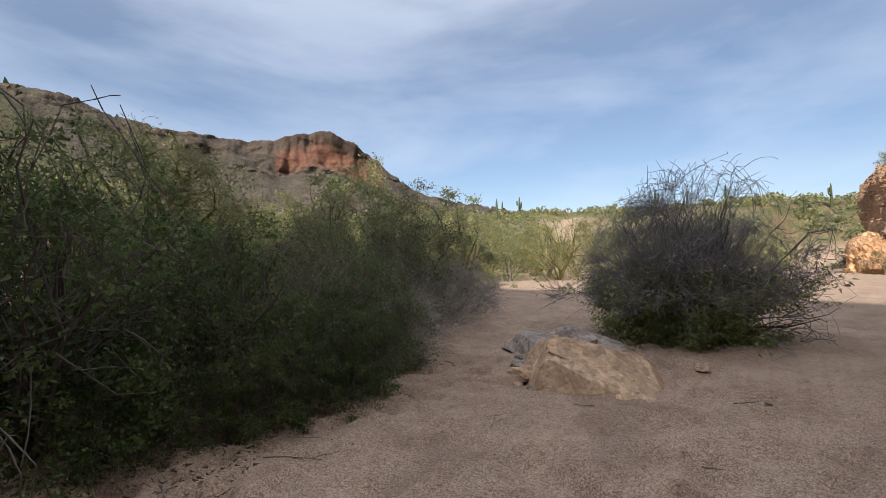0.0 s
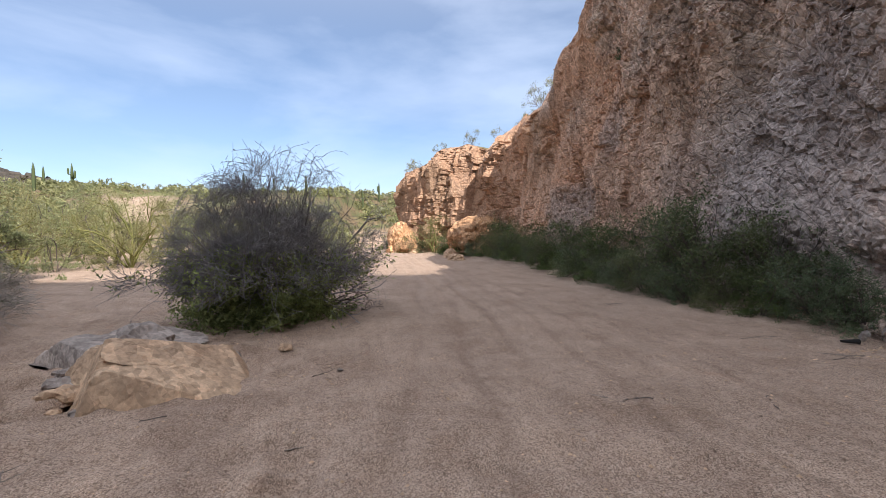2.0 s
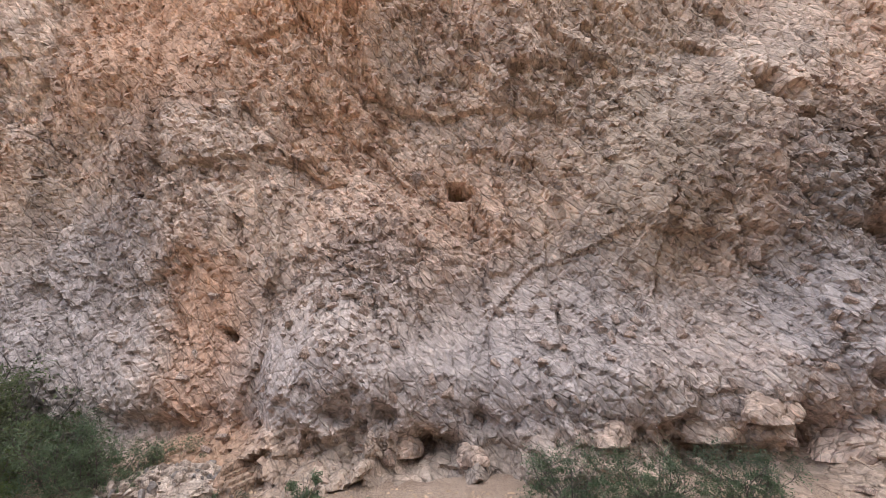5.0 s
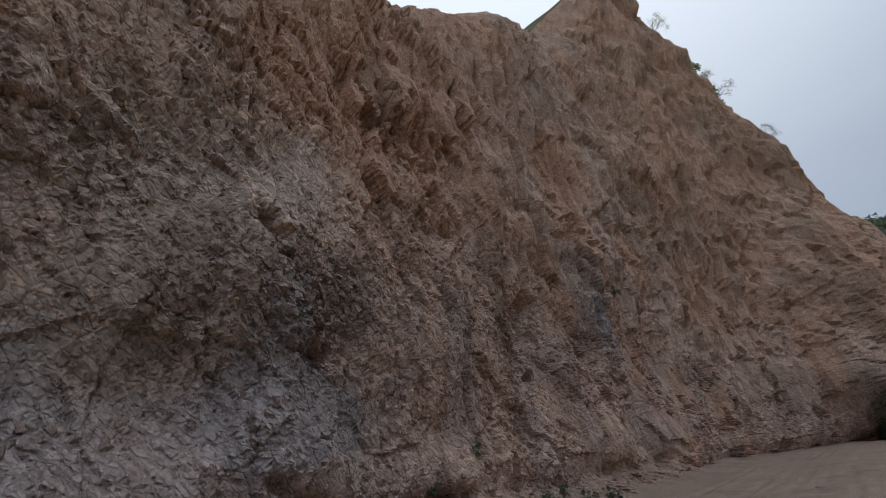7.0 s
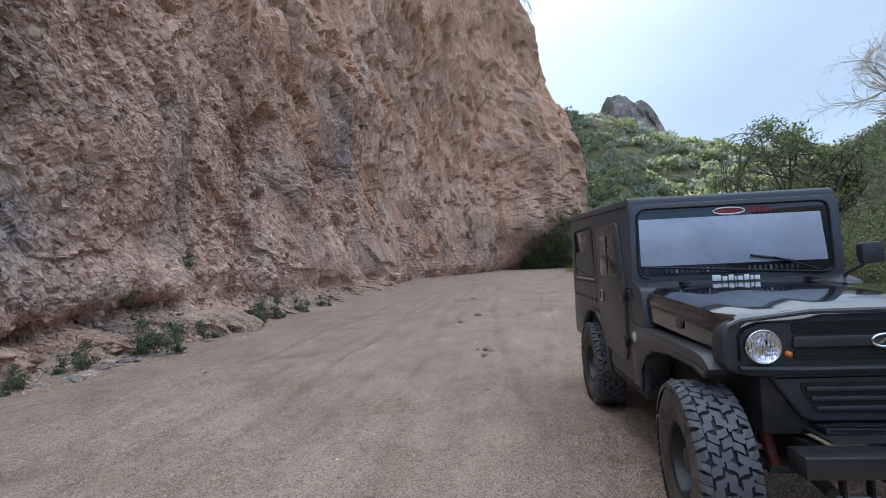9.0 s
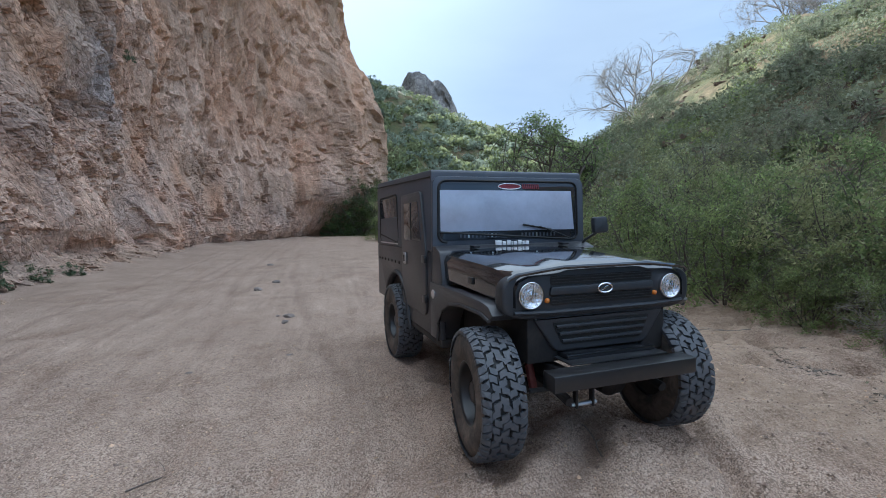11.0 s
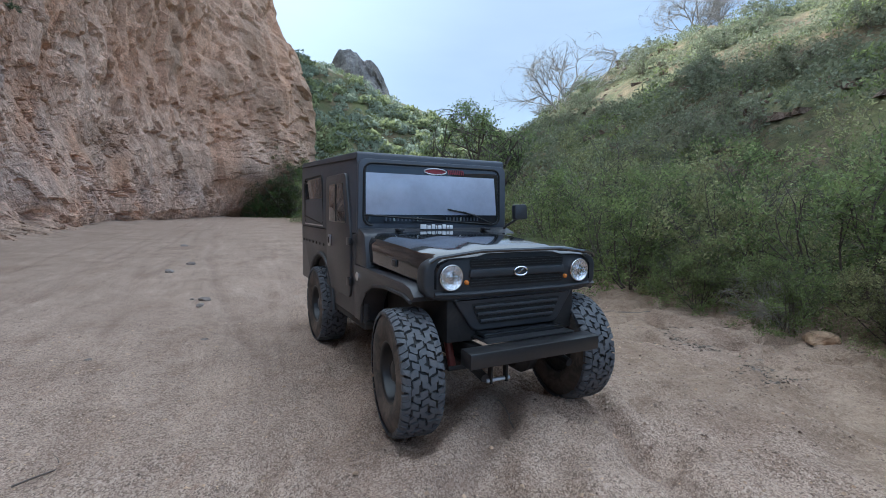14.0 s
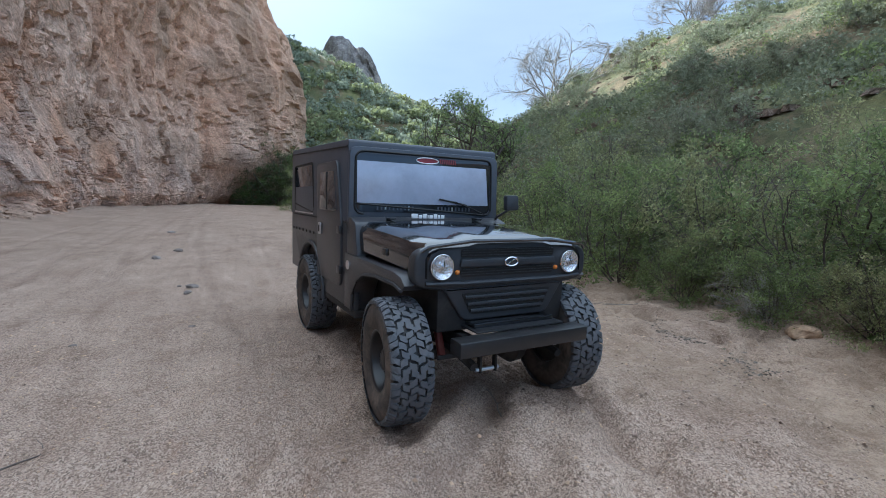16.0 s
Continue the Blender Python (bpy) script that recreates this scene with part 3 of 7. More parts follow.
grass = np.clip(step(0.1, 0.5, value_noise(pts * 0.3, 8)) * step(9, 14, -X) * step(0, -8, Y) * 0.5 + 0.6 * step(14, 22, -X) * step(22, 30, Y) * step(0.0, 0.4, value_noise(pts * 0.2, 12)), 0, 1)
rutted = 0 * X
for ys, xs in RUTS:
    c = np.interp(Y, ys, xs) + 0.12 * value_noise(np.stack([Y * 0.35, 0 * Y, 0 * Y + xs[0]], 1), 5)
    rutted = np.maximum(rutted, np.exp(-((X - c) / 0.075) ** 2) * (0.5 + 0.5 * value_noise(np.stack([Y * 0.6, X * 2, 0 * Y], 1), 16)))
for ax_, ay_, ar_, a0_, a1_ in SWIRLS:
    ang = (np.degrees(np.arctan2(Y - ay_, X - ax_)) - a0_) % 360
    rutted = np.maximum(rutted, (ang < a1_ - a0_) * np.exp(-((np.hypot(X - ax_, Y - ay_) - ar_) / 0.08) ** 2))
rutted = np.clip(rutted + 0.55 * step(0.25, 0.75, value_noise(pts * 1.9, 18)) * step(0.8, -1.0, X) * step(14, 8, Y), 0, 1) * step(40, 20, R)
zone.data.foreach_set("color", np.stack([wild, grass, rutted, 0 * X + 1], 1).astype(np.float32).ravel())
silt = me.attributes.new("silt", "FLOAT", "POINT")
silt.data.foreach_set("value", (0.75 * step(-3.2, -4.4, X + 0.5 * value_noise(pts * 1.2, 23)) * step(8, 3, Y) * step(-9.0, -7.8, X) * step(-0.7, 0.3, value_noise(pts * 0.8, 24) + 0.3)).astype(np.float32))
thing("ground", me, SAND, "pale pinkish coarse sand of a dry wash with wheel ruts and footprints", "ground", kind="structure")


# ---- the cliff along the wash ----
BASE = np.array([(34, 96), (14, 80), (6.6, 64), (4.9, 55), (4.5, 47.5), (5.4, 43.8), (10.3, 38.8), (10.9, 33), (10.4, 28), (9.6, 22), (9.1, 15), (8.7, 8), (8.5, 3), (8.3, -2), (7.9, -7), (8.1, -12),
                 (8.4, -20), (8.4, -30), (7.8, -38), (6.3, -46), (3.8, -53), (0.0, -59), (-3.0, -62), (-4.5, -65), (-3.5, -70), (6, -82), (26, -92)], float)
TOP_Y = [-92, -70, -65, -62, -59, -56, -53, -50, -46, -42, -38, -35, -28, -22, -10, 0, 8, 11, 14, 17, 20, 24, 28, 33, 38.5, 43.5, 47, 54, 64, 80, 96]
TOP_Z = [20, 22, 26, 33, 41, 48, 55, 61, 58, 53, 47, 43, 37, 32, 23, 16.5, 15.5, 15.8, 16, 15, 12.6, 10.4, 9.6, 10.0, 9.5, 8.8, 8.6, 8.5, 8.5, 8.5, 8.5]


def resample(poly, steps):
    d = np.concatenate([[0], np.cumsum(np.hypot(*np.diff(poly, axis=0).T))])
    fine = np.linspace(0, d[-1], 3000)
    px, py = np.interp(fine, d, poly[:, 0]), np.interp(fine, d, poly[:, 1])
    k = np.ones(61) / 61
    pad = lambda q: np.convolve(np.pad(q, 30, mode="edge"), k, "valid")
    return np.interp(steps, fine, pad(px)), np.interp(steps, fine, pad(py)), d[-1]


def cliff_u():
    _, _, total = resample(BASE, np.array([0.0]))
    s = [0.0]
    while s[-1] < total:
        x, y, _ = resample(BASE, np.array([s[-1]]))
        d = max(0.0, abs(y[0] + 1.0) - 9.0)
        s.append(s[-1] + 0.060 + (0.0034 if -56 < y[0] < 0 else 0.0055) * d)
    return np.array(s[:-1] + [total])


def cliff_v():
    v = [-0.6]
    while v[-1] < 7.0:
        v.append(v[-1] + 0.06)
    w = v[-1]
    stepw = 0.06
    while w < 20:
        stepw *= 1.017
        w += stepw
        v.append(w)
    return np.array(v)


PITS = [  # hollows in the face: y, z, radius, depth
    (0.3, 5.56, 0.22, 0.55), (-6.15, 6.25, 0.20, 0.6), (-5.7, 6.95, 0.36, 0.55), (-7.1, 4.1, 0.30, 0.45), (4.66, 2.5, 0.16, 0.4), (-6.3, 1.45, 0.35, 0.45),
    (-18.0, 7.7, 0.5, 1.0), (-15.8, 5.3, 0.55, 0.9), (-16.8, 4.4, 0.55, 0.8), (-17.2, 6.9, 0.8, 0.5), (-8.2, 0.35, 0.55, 0.9), (-10.0, 0.4, 0.45, 0.8), (-3.2, 0.55, 0.7, 0.5), (-5.3, 0.6, 0.5, 0.6),
    (2.0, 0.45, 0.9, 0.6), (-0.4, 0.35, 0.6, 0.5), (-22.0, 6.0, 1.0, 0.5), (-34, 3.4, 1.0, 0.8), (-12.5, 9.5, 1.2, 0.7), (-11.0, 12.5, 1.6, 0.8), (-24, 13.0, 1.4, 0.8)]

su = cliff_u()
vv = cliff_v()
cx, cy, total = resample(BASE, su)
tx, ty = np.gradient(cx, su), np.gradient(cy, su)
tl = np.hypot(tx, ty)
nx, ny = ty / tl, -tx / tl            # out of the rock, to the wash
hz = np.interp(cy, TOP_Y, TOP_Z)
hz = hz + 0.7 * value_noise(np.stack([su * 0.35, 0 * su, 0 * su], 1), 71) + 0.4 * facets(np.stack([su * 0.6, 0 * su, 0 * su + 3], 1), 77)[0]
NU, NV = len(su), len(vv)
zz = np.where(vv[None, :] < 7, vv[None, :], 7 + (vv[None, :] - 7) / (vv[-1] - 7) * np.maximum(hz[:, None] - 7, 1.0))
U, V = np.repeat(su, NV), zz.ravel()
yb, H = np.repeat(cy, NV), np.repeat(hz, NV)
NX, NY = np.repeat(nx, NV), np.repeat(ny, NV)
base_p = np.stack([np.repeat(cx, NV), yb, V], 1)
# profile: undercut foot, bulging toe, a lean backwards, rounded brow
out = -0.045 * np.clip(V, 0, 12) - 0.10 * np.clip(V - 12, 0, 60) * step(-46, -34, yb)
foot = step(24, 12, np.abs(yb + 4))
out = out + foot * 0.3 * np.exp(-((V - 1.6) / 0.7) ** 2)
toe_y = yb + 0.5 * value_noise(base_p * 0.8, 92)
out = out + 0.55 * step(4.1, 3.3, toe_y) * step(-8.5, -6.0, toe_y) * step(3.6, 1.6, V + 0.5 * value_noise(base_p * (0.4, 0.4, 0.4), 93)) * step(0.1, 0.9, V)      # the bulging toe
hollow = 0.75 * step(-0.25, 0.55, value_noise(np.stack([U * 0.9, 0 * U, 0 * U + 4], 1), 97))
apron = step(-34, -26, yb) * step(7.5, 4.5, yb)
out = out + apron * ((1.15 + 0.7 * facets(base_p * (1.3, 1.5, 1.9), 196)[0]) * step(0.95, 0.1, V) - hollow * np.exp(-((V - 0.75 - 0.4 * value_noise(np.stack([U * 0.55, 0 * U, 0 * U], 1), 95)) / 0.24) ** 2))
out = out + step(-30, -42, yb) * (-0.6 * step(1.6, 0.2, V))
out = out + step(-52, -60, yb) * step(-72, -66, yb) * (4.5 * step(0, 6.5, V) - 4.0 * step(14, 30, V))
brow = np.clip((V - (H - 0.16 * H - 0.6)) / (0.16 * H + 0.6), 0, 1)
out = out - np.minimum(0.12 * H, 2.2) * brow ** 2.2
P3 = base_p * (1, 1, 1)
big = fbm(P3 * 0.16, 3, 100)
out = out + 0.75 * big + 0.26 * fbm(P3 * (0.5, 0.5, 0.3), 3, 120)
shear = np.stack([P3[:, 0], P3[:, 1] * 0.68 + P3[:, 2] * 0.73, P3[:, 2] * 0.68 - P3[:, 1] * 0.73], 1)
warp = 0.3 * np.stack([value_noise(P3 * 0.9, 140), value_noise(P3 * 0.9, 141), value_noise(P3 * 0.9, 142)], 1)
f0, e0 = facets((shear + warp) * (0.25, 0.30, 0.26), 150, 1.1)
f1, e1 = facets((shear + warp) * (0.6, 0.62, 1.2), 160, 1.0)
f2, e2 = facets((shear + warp) * (1.6, 1.7, 3.4), 170, 1.0)
f3, e3 = facets((shear + warp * 0.9) * (4.0, 4.0, 8.0), 180, 1.0)
broken = 0.25 + 0.8 * step(-0.3, 0.4, value_noise(P3 * 0.45, 190) + 0.4 * value_noise(P3 * 1.3, 191))
patch = np.exp(-((yb - 2.0) / 1.1) ** 2 - ((V - 3.7) / 1.0) ** 2) + np.exp(-((yb + 6.6) / 1.5) ** 2 - ((V - 5.2) / 1.3) ** 2) + 0.8 * np.exp(-((yb + 24.5) / 2.2) ** 2 - ((V - 8) / 2.2) ** 2)
ragged_y = yb + 2.6 * value_noise(P3 * 0.35, 194) + 0.9 * value_noise(P3 * 1.1, 197)
slick = step(-12, -6, ragged_y) * step(5.2, 3.6, yb) * step(4.4, 2.4, V + 1.3 * value_noise(P3 * 0.5, 192)) * step(0.7, 1.1, V)      # smoother pale faces low down
slick = np.maximum(slick, 0.8 * step(5.5, 6.6, yb) * step(13, 9, yb) * step(7, 4, V + 2 * value_noise(P3 * 0.4, 193)))
broken = np.clip(broken * (1 - 0.5 * slick) + patch, 0, 1.4)
near = step(34, 16, np.abs(yb))
flute = facets((P3 + warp) * (0.5, 1.1, 0.17) + 5, 195, 0.9)[0]      # tall narrow ribs
midr = step(75, 45, np.abs(yb))
f4, e4 = facets((shear + warp * 0.8) * (8.0, 8.0, 14.0), 185, 1.0)
out = out + (0.22 + 0.4 * step(18, 34, -yb) + 0.25 * step(18, 34, yb)) * f0 + ((0.26 + 0.14 * (1 - near) * (yb < 0)) * f1 + (0.12 + 0.06 * (1 - near)) * f2 * midr + 0.055 * f3 * midr + 0.024 * f4 * near) * broken
high = step(6, 12, V) * step(-4, -12, yb)
out = out + high * (0.6 * flute + 0.15 * f1)
out = out + (0.22 * near + 0.75 * step(20, 32, yb)) * flute
out = out - (0.09 + 0.16 * (1 - near)) * step(0.09, 0.0, e1) * broken - 0.04 * step(0.09, 0.0, e2) * near
out = out + 0.12 * patch
ragged = fbm(P3 * 2.6, 3, 205), fbm(P3 * 2.6, 3, 206)
for py, pz, pr, pd in PITS:
    d2 = ((yb - py + 0.6 * pr * ragged[0]) ** 2 + ((V - pz + 0.6 * pr * ragged[1]) * 1.25) ** 2) / pr ** 2
    w = d2 < 9
    wob = 1 + 0.35 * value_noise(P3[w] * 4, 200)
    out[w] -= pd * np.exp(-(d2[w] * wob) ** 1.6)
lift = 0.05 * value_noise(P3 * 3.1, 210) * near
pos = np.stack([base_p[:, 0] + NX * out, yb + NY * out, V + lift], 1)
iron = np.exp(-((yb - 4.9 - 0.25 * (V - 2)) / 0.85) ** 2) * step(4.6, 3.0, V) * 1.0
iron = iron + 0.55 * step(0.05, 0.5, value_noise(P3 * (0.35, 0.35, 0.22), 220)) + 0.5 * step(8.0, 11.0, V + 1.2 * big) * step(-26, -10, yb) * step(14, 6, yb)
iron = iron * (1 - 0.7 * slick) + 1.0 * np.exp(-((yb - 4.9 - 0.3 * (V - 2)) / 0.7) ** 2) * step(5.2, 3.4, V) + 0.45 * step(-4, -12, ragged_y) + 0.8 * step(24, 30, yb) + 0.8 * step(36, 40, yb) + 0.35 * step(-30, -45, yb) * step(6, 12, V) + 0.95 * step(8, 14, yb) * step(-0.3, 0.4, value_noise(P3 * 0.3, 226))
grey = 0.75 * patch + 0.6 * slick + 0.7 * step(0.15, 0.6, value_noise(P3 * (0.5, 0.5, 0.35), 230)) * step(7.5, 5.0, V) + 0.3 * np.exp(-((yb - 1.5) / 3.5) ** 2) * step(3.0, 1.4, V) * step(0.7, 1.2, V)
grey = grey + 0.55 * np.exp(-((yb - 9.0) / 3.0) ** 2) * step(6.5, 4.0, V)
# dark varnish; the downstream end is also dimmed in colour against its strong sun
varn_dim = 0.55 * step(30, 38, yb) + 0.7 * apron * step(1.0, 0.5, V) + 0.5 * step(0.1, 0.55, value_noise(P3 * (0.4, 0.4, 0.2), 240)) * step(2.5, 6, V) + 0.5 * np.exp(-((yb + 3.2) / 1.6) ** 2) * step(2.5, 4.0, V)
me = mesh_np("cliff", pos, grid_faces(NU, NV), smooth=False)
zone = me.color_attributes.new("zone", "FLOAT_COLOR", "POINT")
grey = grey * (0.45 + 0.55 * step(-15, -7, ragged_y)) + 0.85 * np.exp(-((yb + 24.5) / 2.0) ** 2 - ((V - 8) / 2.2) ** 2) * step(-0.4, 0.2, value_noise(P3 * 0.9, 236))
zone.data.foreach_set("color", np.clip(np.stack([iron, grey * step(32, 24, yb), varn_dim, 0 * V + 1], 1), 0, 1).astype(np.float32).ravel())
cliff = thing("cliff", me, CLIFF, "tall fractured tan and grey volcanic cliff with rusty stains and hollows", "cliff", kind="structure")


def cliff_at(y, z):
    """The point of the face nearest to that y and height."""
    w = np.where((np.abs(pos[:, 1] - y) < 1.5) & (np.abs(pos[:, 2] - z) < 1.0))[0]
    k = w[np.argmin((pos[w, 1] - y) ** 2 + (pos[w, 2] - z) ** 2)]
    return Vector(pos[k])


# the ground that lies on top of the cliff, running back from its brow
rim = pos.reshape(NU, NV, 3)[:, -1, :]
back = np.array([0.0, 1.2, 3.5, 8, 18, 45])
steps = []
for k, b in enumerate(back):
    q = rim.copy()
    q[:, 0] -= nx * b
    q[:, 1] -= ny * b
    q[:, 2] += 0.10 * b * step(25, 15, rim[:, 1]) + 0.02 * b + (0.35 * fbm(q * 0.4, 3, 250) if k else -0.02)
    steps.append(q)
tops = np.stack(steps, 1).reshape(-1, 3)
me = mesh_np("cliff_top", tops, grid_faces(NU, len(back)))
zone = me.color_attributes.new("zone", "FLOAT_COLOR", "POINT")
zone.data.foreach_set("color", np.tile(np.array([0.9, 0.2, 0, 1], np.float32), len(tops)))
thing("cliff_top", me, SAND, "stony scrub-covered ground above the cliff edge", "ground", kind="structure")


# ---- the mesa far downstream ----
MESA_AZ = [-88, -80, -76, -72, -68.8, -66, -62, -58, -55, -53, -51, -48.5, -46.5, -44.8, -43.4, -41, -39, -36, -32, -28, -20, -10, 0, 8]
MESA_Z = [165, 178, 172, 158, 152, 150, 148, 150, 158, 164, 160, 148, 134, 119, 108, 92, 82, 74, 68, 60, 45, 30, 20, 10]
au = np.radians(np.arange(-88, 8.01, 0.16))
mt = np.interp(np.degrees(au), MESA_AZ, MESA_Z)
mt = mt + 2.5 * facets(np.stack([au * 60, 0 * au, 0 * au], 1), 301)[0]
prof = np.concatenate([np.linspace(0, 0.62, 22), np.linspace(0.64, 1.0, 34), [1.04, 1.2]])
AU, PF = np.repeat(au, len(prof)), np.tile(prof, len(au))
MT = np.repeat(mt, len(prof))
cl = np.repeat(np.interp(np.degrees(au), [-80, -70, -62, -58.5, -57, -45.5, -44, -40], [0.15, 0.35, 0.5, 0.6, 1, 1, 0.3, 0.0]), len(prof))
zc = np.where(PF < 0.72, PF, 0.72 + (PF - 0.72)) * MT
zc = np.minimum(zc, MT + (PF > 1) * 1.5)
soft_r = 330 + 270 * PF
steep = 330 + 250 * np.clip(PF, 0, 0.72) / 0.72 + 14 * np.clip(PF - 0.72, 0, 0.28) / 0.28 + 150 * np.clip(PF - 1, 0, 1)
rad = soft_r * (1 - cl) + steep * cl
P3 = np.stack([np.sin(AU) * rad, np.cos(AU) * rad, zc], 1)
rib = fbm(P3 * (0.045, 0.045, 0.008), 4, 310)
band = facets(P3 * (0.02, 0.02, 0.11), 320)[0]
upper = step(0.6, 0.72, PF)
rad = rad - upper * cl * (17 * rib + 4 * band) - (1 - upper * cl) * (9 * band + 5 * rib)
P3 = np.stack([np.sin(AU) * rad, np.cos(AU) * rad, zc + 1.6 * value_noise(P3 * 0.08, 330)], 1)
me = mesh_np("mesa", P3, grid_faces(len(au), len(prof), flip=True))
zone = me.color_attributes.new("zone", "FLOAT_COLOR", "POINT")
red = step(0.75, 0.98, cl) * step(0.66, 0.74, PF) * step(0.95, 0.86, PF + 0.06 * rib)
zone.data.foreach_set("color", np.stack([red, 0 * red, 0.7 * cl * step(0.85, 0.93, PF), 0 * red + 1], 1).astype(np.float32).ravel())
thing("mesa", me, MESAROCK, "distant flat-topped mesa with a reddish cliff band above scrubby slopes", "mesa", kind="structure")

# ---- the rocky knob upstream ----
au = np.radians(np.arange(184, 199.01, 0.2))
kt = np.interp(np.degrees(au), [184, 186.5, 188.5, 190, 191.5, 193, 194.5, 195.6, 196.4, 199], [36, 41, 47, 53, 54, 52, 49, 44, 36, 22]) + 1.2 * facets(np.stack([au * 90, 0 * au, 0 * au], 1), 341)[0]
prof = np.concatenate([np.linspace(-0.2, 1, 30), [1.02, 1.1]])
AU, PF = np.repeat(au, len(prof)), np.tile(prof, len(au))
KT = np.repeat(kt, len(prof))
zc = np.clip(PF, -0.2, 1) * (KT - 18) + 18
P3 = np.stack([np.sin(AU) * 155, np.cos(AU) * 155, zc], 1)
rad = 150 + 12 * np.clip(PF, 0, 1) - 5 * fbm(P3 * (0.12, 0.12, 0.05), 4, 350) - 2.5 * facets(P3 * 0.1, 360)[0] + 120 * np.clip(PF - 1, 0, 1)
P3 = np.stack([np.sin(AU) * rad, np.cos(AU) * rad, zc], 1)
me = mesh_np("rock_knob", P3, grid_faces(len(au), len(prof), flip=True), smooth=False)
thing("rock_knob", me, KNOB, "rounded rock knob standing above the green far slope, toned pale for haze", "rock", kind="structure")

# angular pieces standing proud of the face: large ones by themselves, the small ones joined
def chunk_shape(rng):
    v = np.array([(a_, b_, c_) for a_ in (-1, 1) for b_ in (-1, 1) for c_ in (-1, 1)], float)
    return v * rng.uniform(0.45, 1.15, (8, 3))


CUBE = np.array([(0, 1, 3, 2), (4, 6, 7, 5), (0, 4, 5, 1), (2, 3, 7, 6), (0, 2, 6, 4), (1, 5, 7, 3)])
rng = np.random.default_rng(321)
zones = np.clip(np.stack([iron, grey * step(32, 24, yb), varn_dim, 0 * V + 1], 1), 0, 1)
weight = step(-34, -12, yb) * step(26, 12, yb) * step(-0.1, 0.4, V) * step(13, 8, V) * (0.25 + broken) * np.repeat(np.gradient(su), NV)
weight = weight * step(-0.35, 0.45, value_noise(base_p * 0.55, 255)) + 0.25 * weight + 2.2 * patch * np.repeat(np.gradient(su), NV) * (np.abs(yb) < 20)
pick = rng.choice(len(pos), 11000, p=weight / weight.sum())
size = 0.024 + 0.085 * rng.uniform(0, 1, len(pick)) ** 3.2 + 0.05 * np.clip(patch[pick], 0, 1) * rng.uniform(0, 1, len(pick))
verts = np.array([chunk_shape(rng) for _ in range(240)])[rng.integers(0, 240, len(pick))] * np.stack([size * 1.25, size, size * rng.uniform(0.3, 0.8, len(pick))], 1)[:, None, :]
tilt_a, tilt_b = rng.normal(0.5, 0.5, len(pick)), rng.normal(0, 0.6, len(pick))
ca, sa, cb, sb = np.cos(tilt_a)[:, None], np.sin(tilt_a)[:, None], np.cos(tilt_b)[:, None], np.sin(tilt_b)[:, None]
vy_, vz_ = verts[..., 1] * ca - verts[..., 2] * sa, verts[..., 1] * sa + verts[..., 2] * ca
vx_, vz_ = verts[..., 0] * cb - vz_ * sb, verts[..., 0] * sb + vz_ * cb
centre = pos[pick] - np.stack([NX[pick], NY[pick], 0 * size], 1) * (size * 0.25)[:, None]
# the largest in the stretch beside the camera are stones of their own
score = size * (np.abs(centre[:, 1] - 0.5) < 6.5) * (centre[:, 2] < 6.5)
single = np.argsort(-score)[:300]
stone_mesh = []
for k in range(14):
    q = mesh_np("stone", chunk_shape(rng) * (1.25, 1.0, 0.55), CUBE, False)
    q.materials.append(SHARD)
    stone_mesh.append(q)
for k, i in enumerate(single):
    st = part("stone", stone_mesh[k % 14], None, cliff)
    st.matrix_basis = pose(*centre[i], math.degrees(tilt_a[i]), math.degrees(tilt_b[i]), 0) @ Matrix.Scale(float(size[i]), 4)
rest = np.setdiff1d(np.arange(len(pick)), single)
pick, size, centre, vx_, vy_, vz_ = pick[rest], size[rest], centre[rest], vx_[rest], vy_[rest], vz_[rest]
verts = np.stack([vx_, vy_, vz_], -1) + centre[:, None, :]
f = (np.arange(len(pick))[:, None, None] * 8 + CUBE[None]).reshape(-1, 4)
me = mesh_np("rock_shards", verts.reshape(-1, 3), f, False)
zone = me.color_attributes.new("zone", "FLOAT_COLOR", "POINT")
zone.data.foreach_set("color", np.repeat(zones[pick], 8, 0).astype(np.float32).ravel())
shards = part("rock_shards", me, SHARD, cliff, "angular broken stone in the cliff face")
shards["kind"] = "stuff"


# ---- plants ----
def tubes(p0, p1, r0, r1, sides=3):
    p0, p1 = np.asarray(p0), np.asarray(p1)
    d = p1 - p0
    d = d / np.maximum(np.linalg.norm(d, axis=1, keepdims=True), 1e-6)
    ref = np.where(np.abs(d[:, 2:3]) > 0.9, np.array([[1.0, 0, 0]]), np.array([[0, 0, 1.0]]))
    a = np.cross(d, ref)
    a /= np.linalg.norm(a, axis=1, keepdims=True)
    b = np.cross(d, a)
    rings = []
    for p, r in ((p0, np.asarray(r0)), (p1, np.asarray(r1))):
        for k in range(sides):
            w = 2 * math.pi * k / sides
            rings.append(p + (a * math.cos(w) + b * math.sin(w)) * r[:, None])
    v = np.stack(rings, 1).reshape(-1, 3)
    o = np.arange(len(p0))[:, None] * (2 * sides)
    f = np.concatenate([o + np.array([[k, (k + 1) % sides, sides + (k + 1) % sides, sides + k]]) for k in range(sides)])
    return v, f


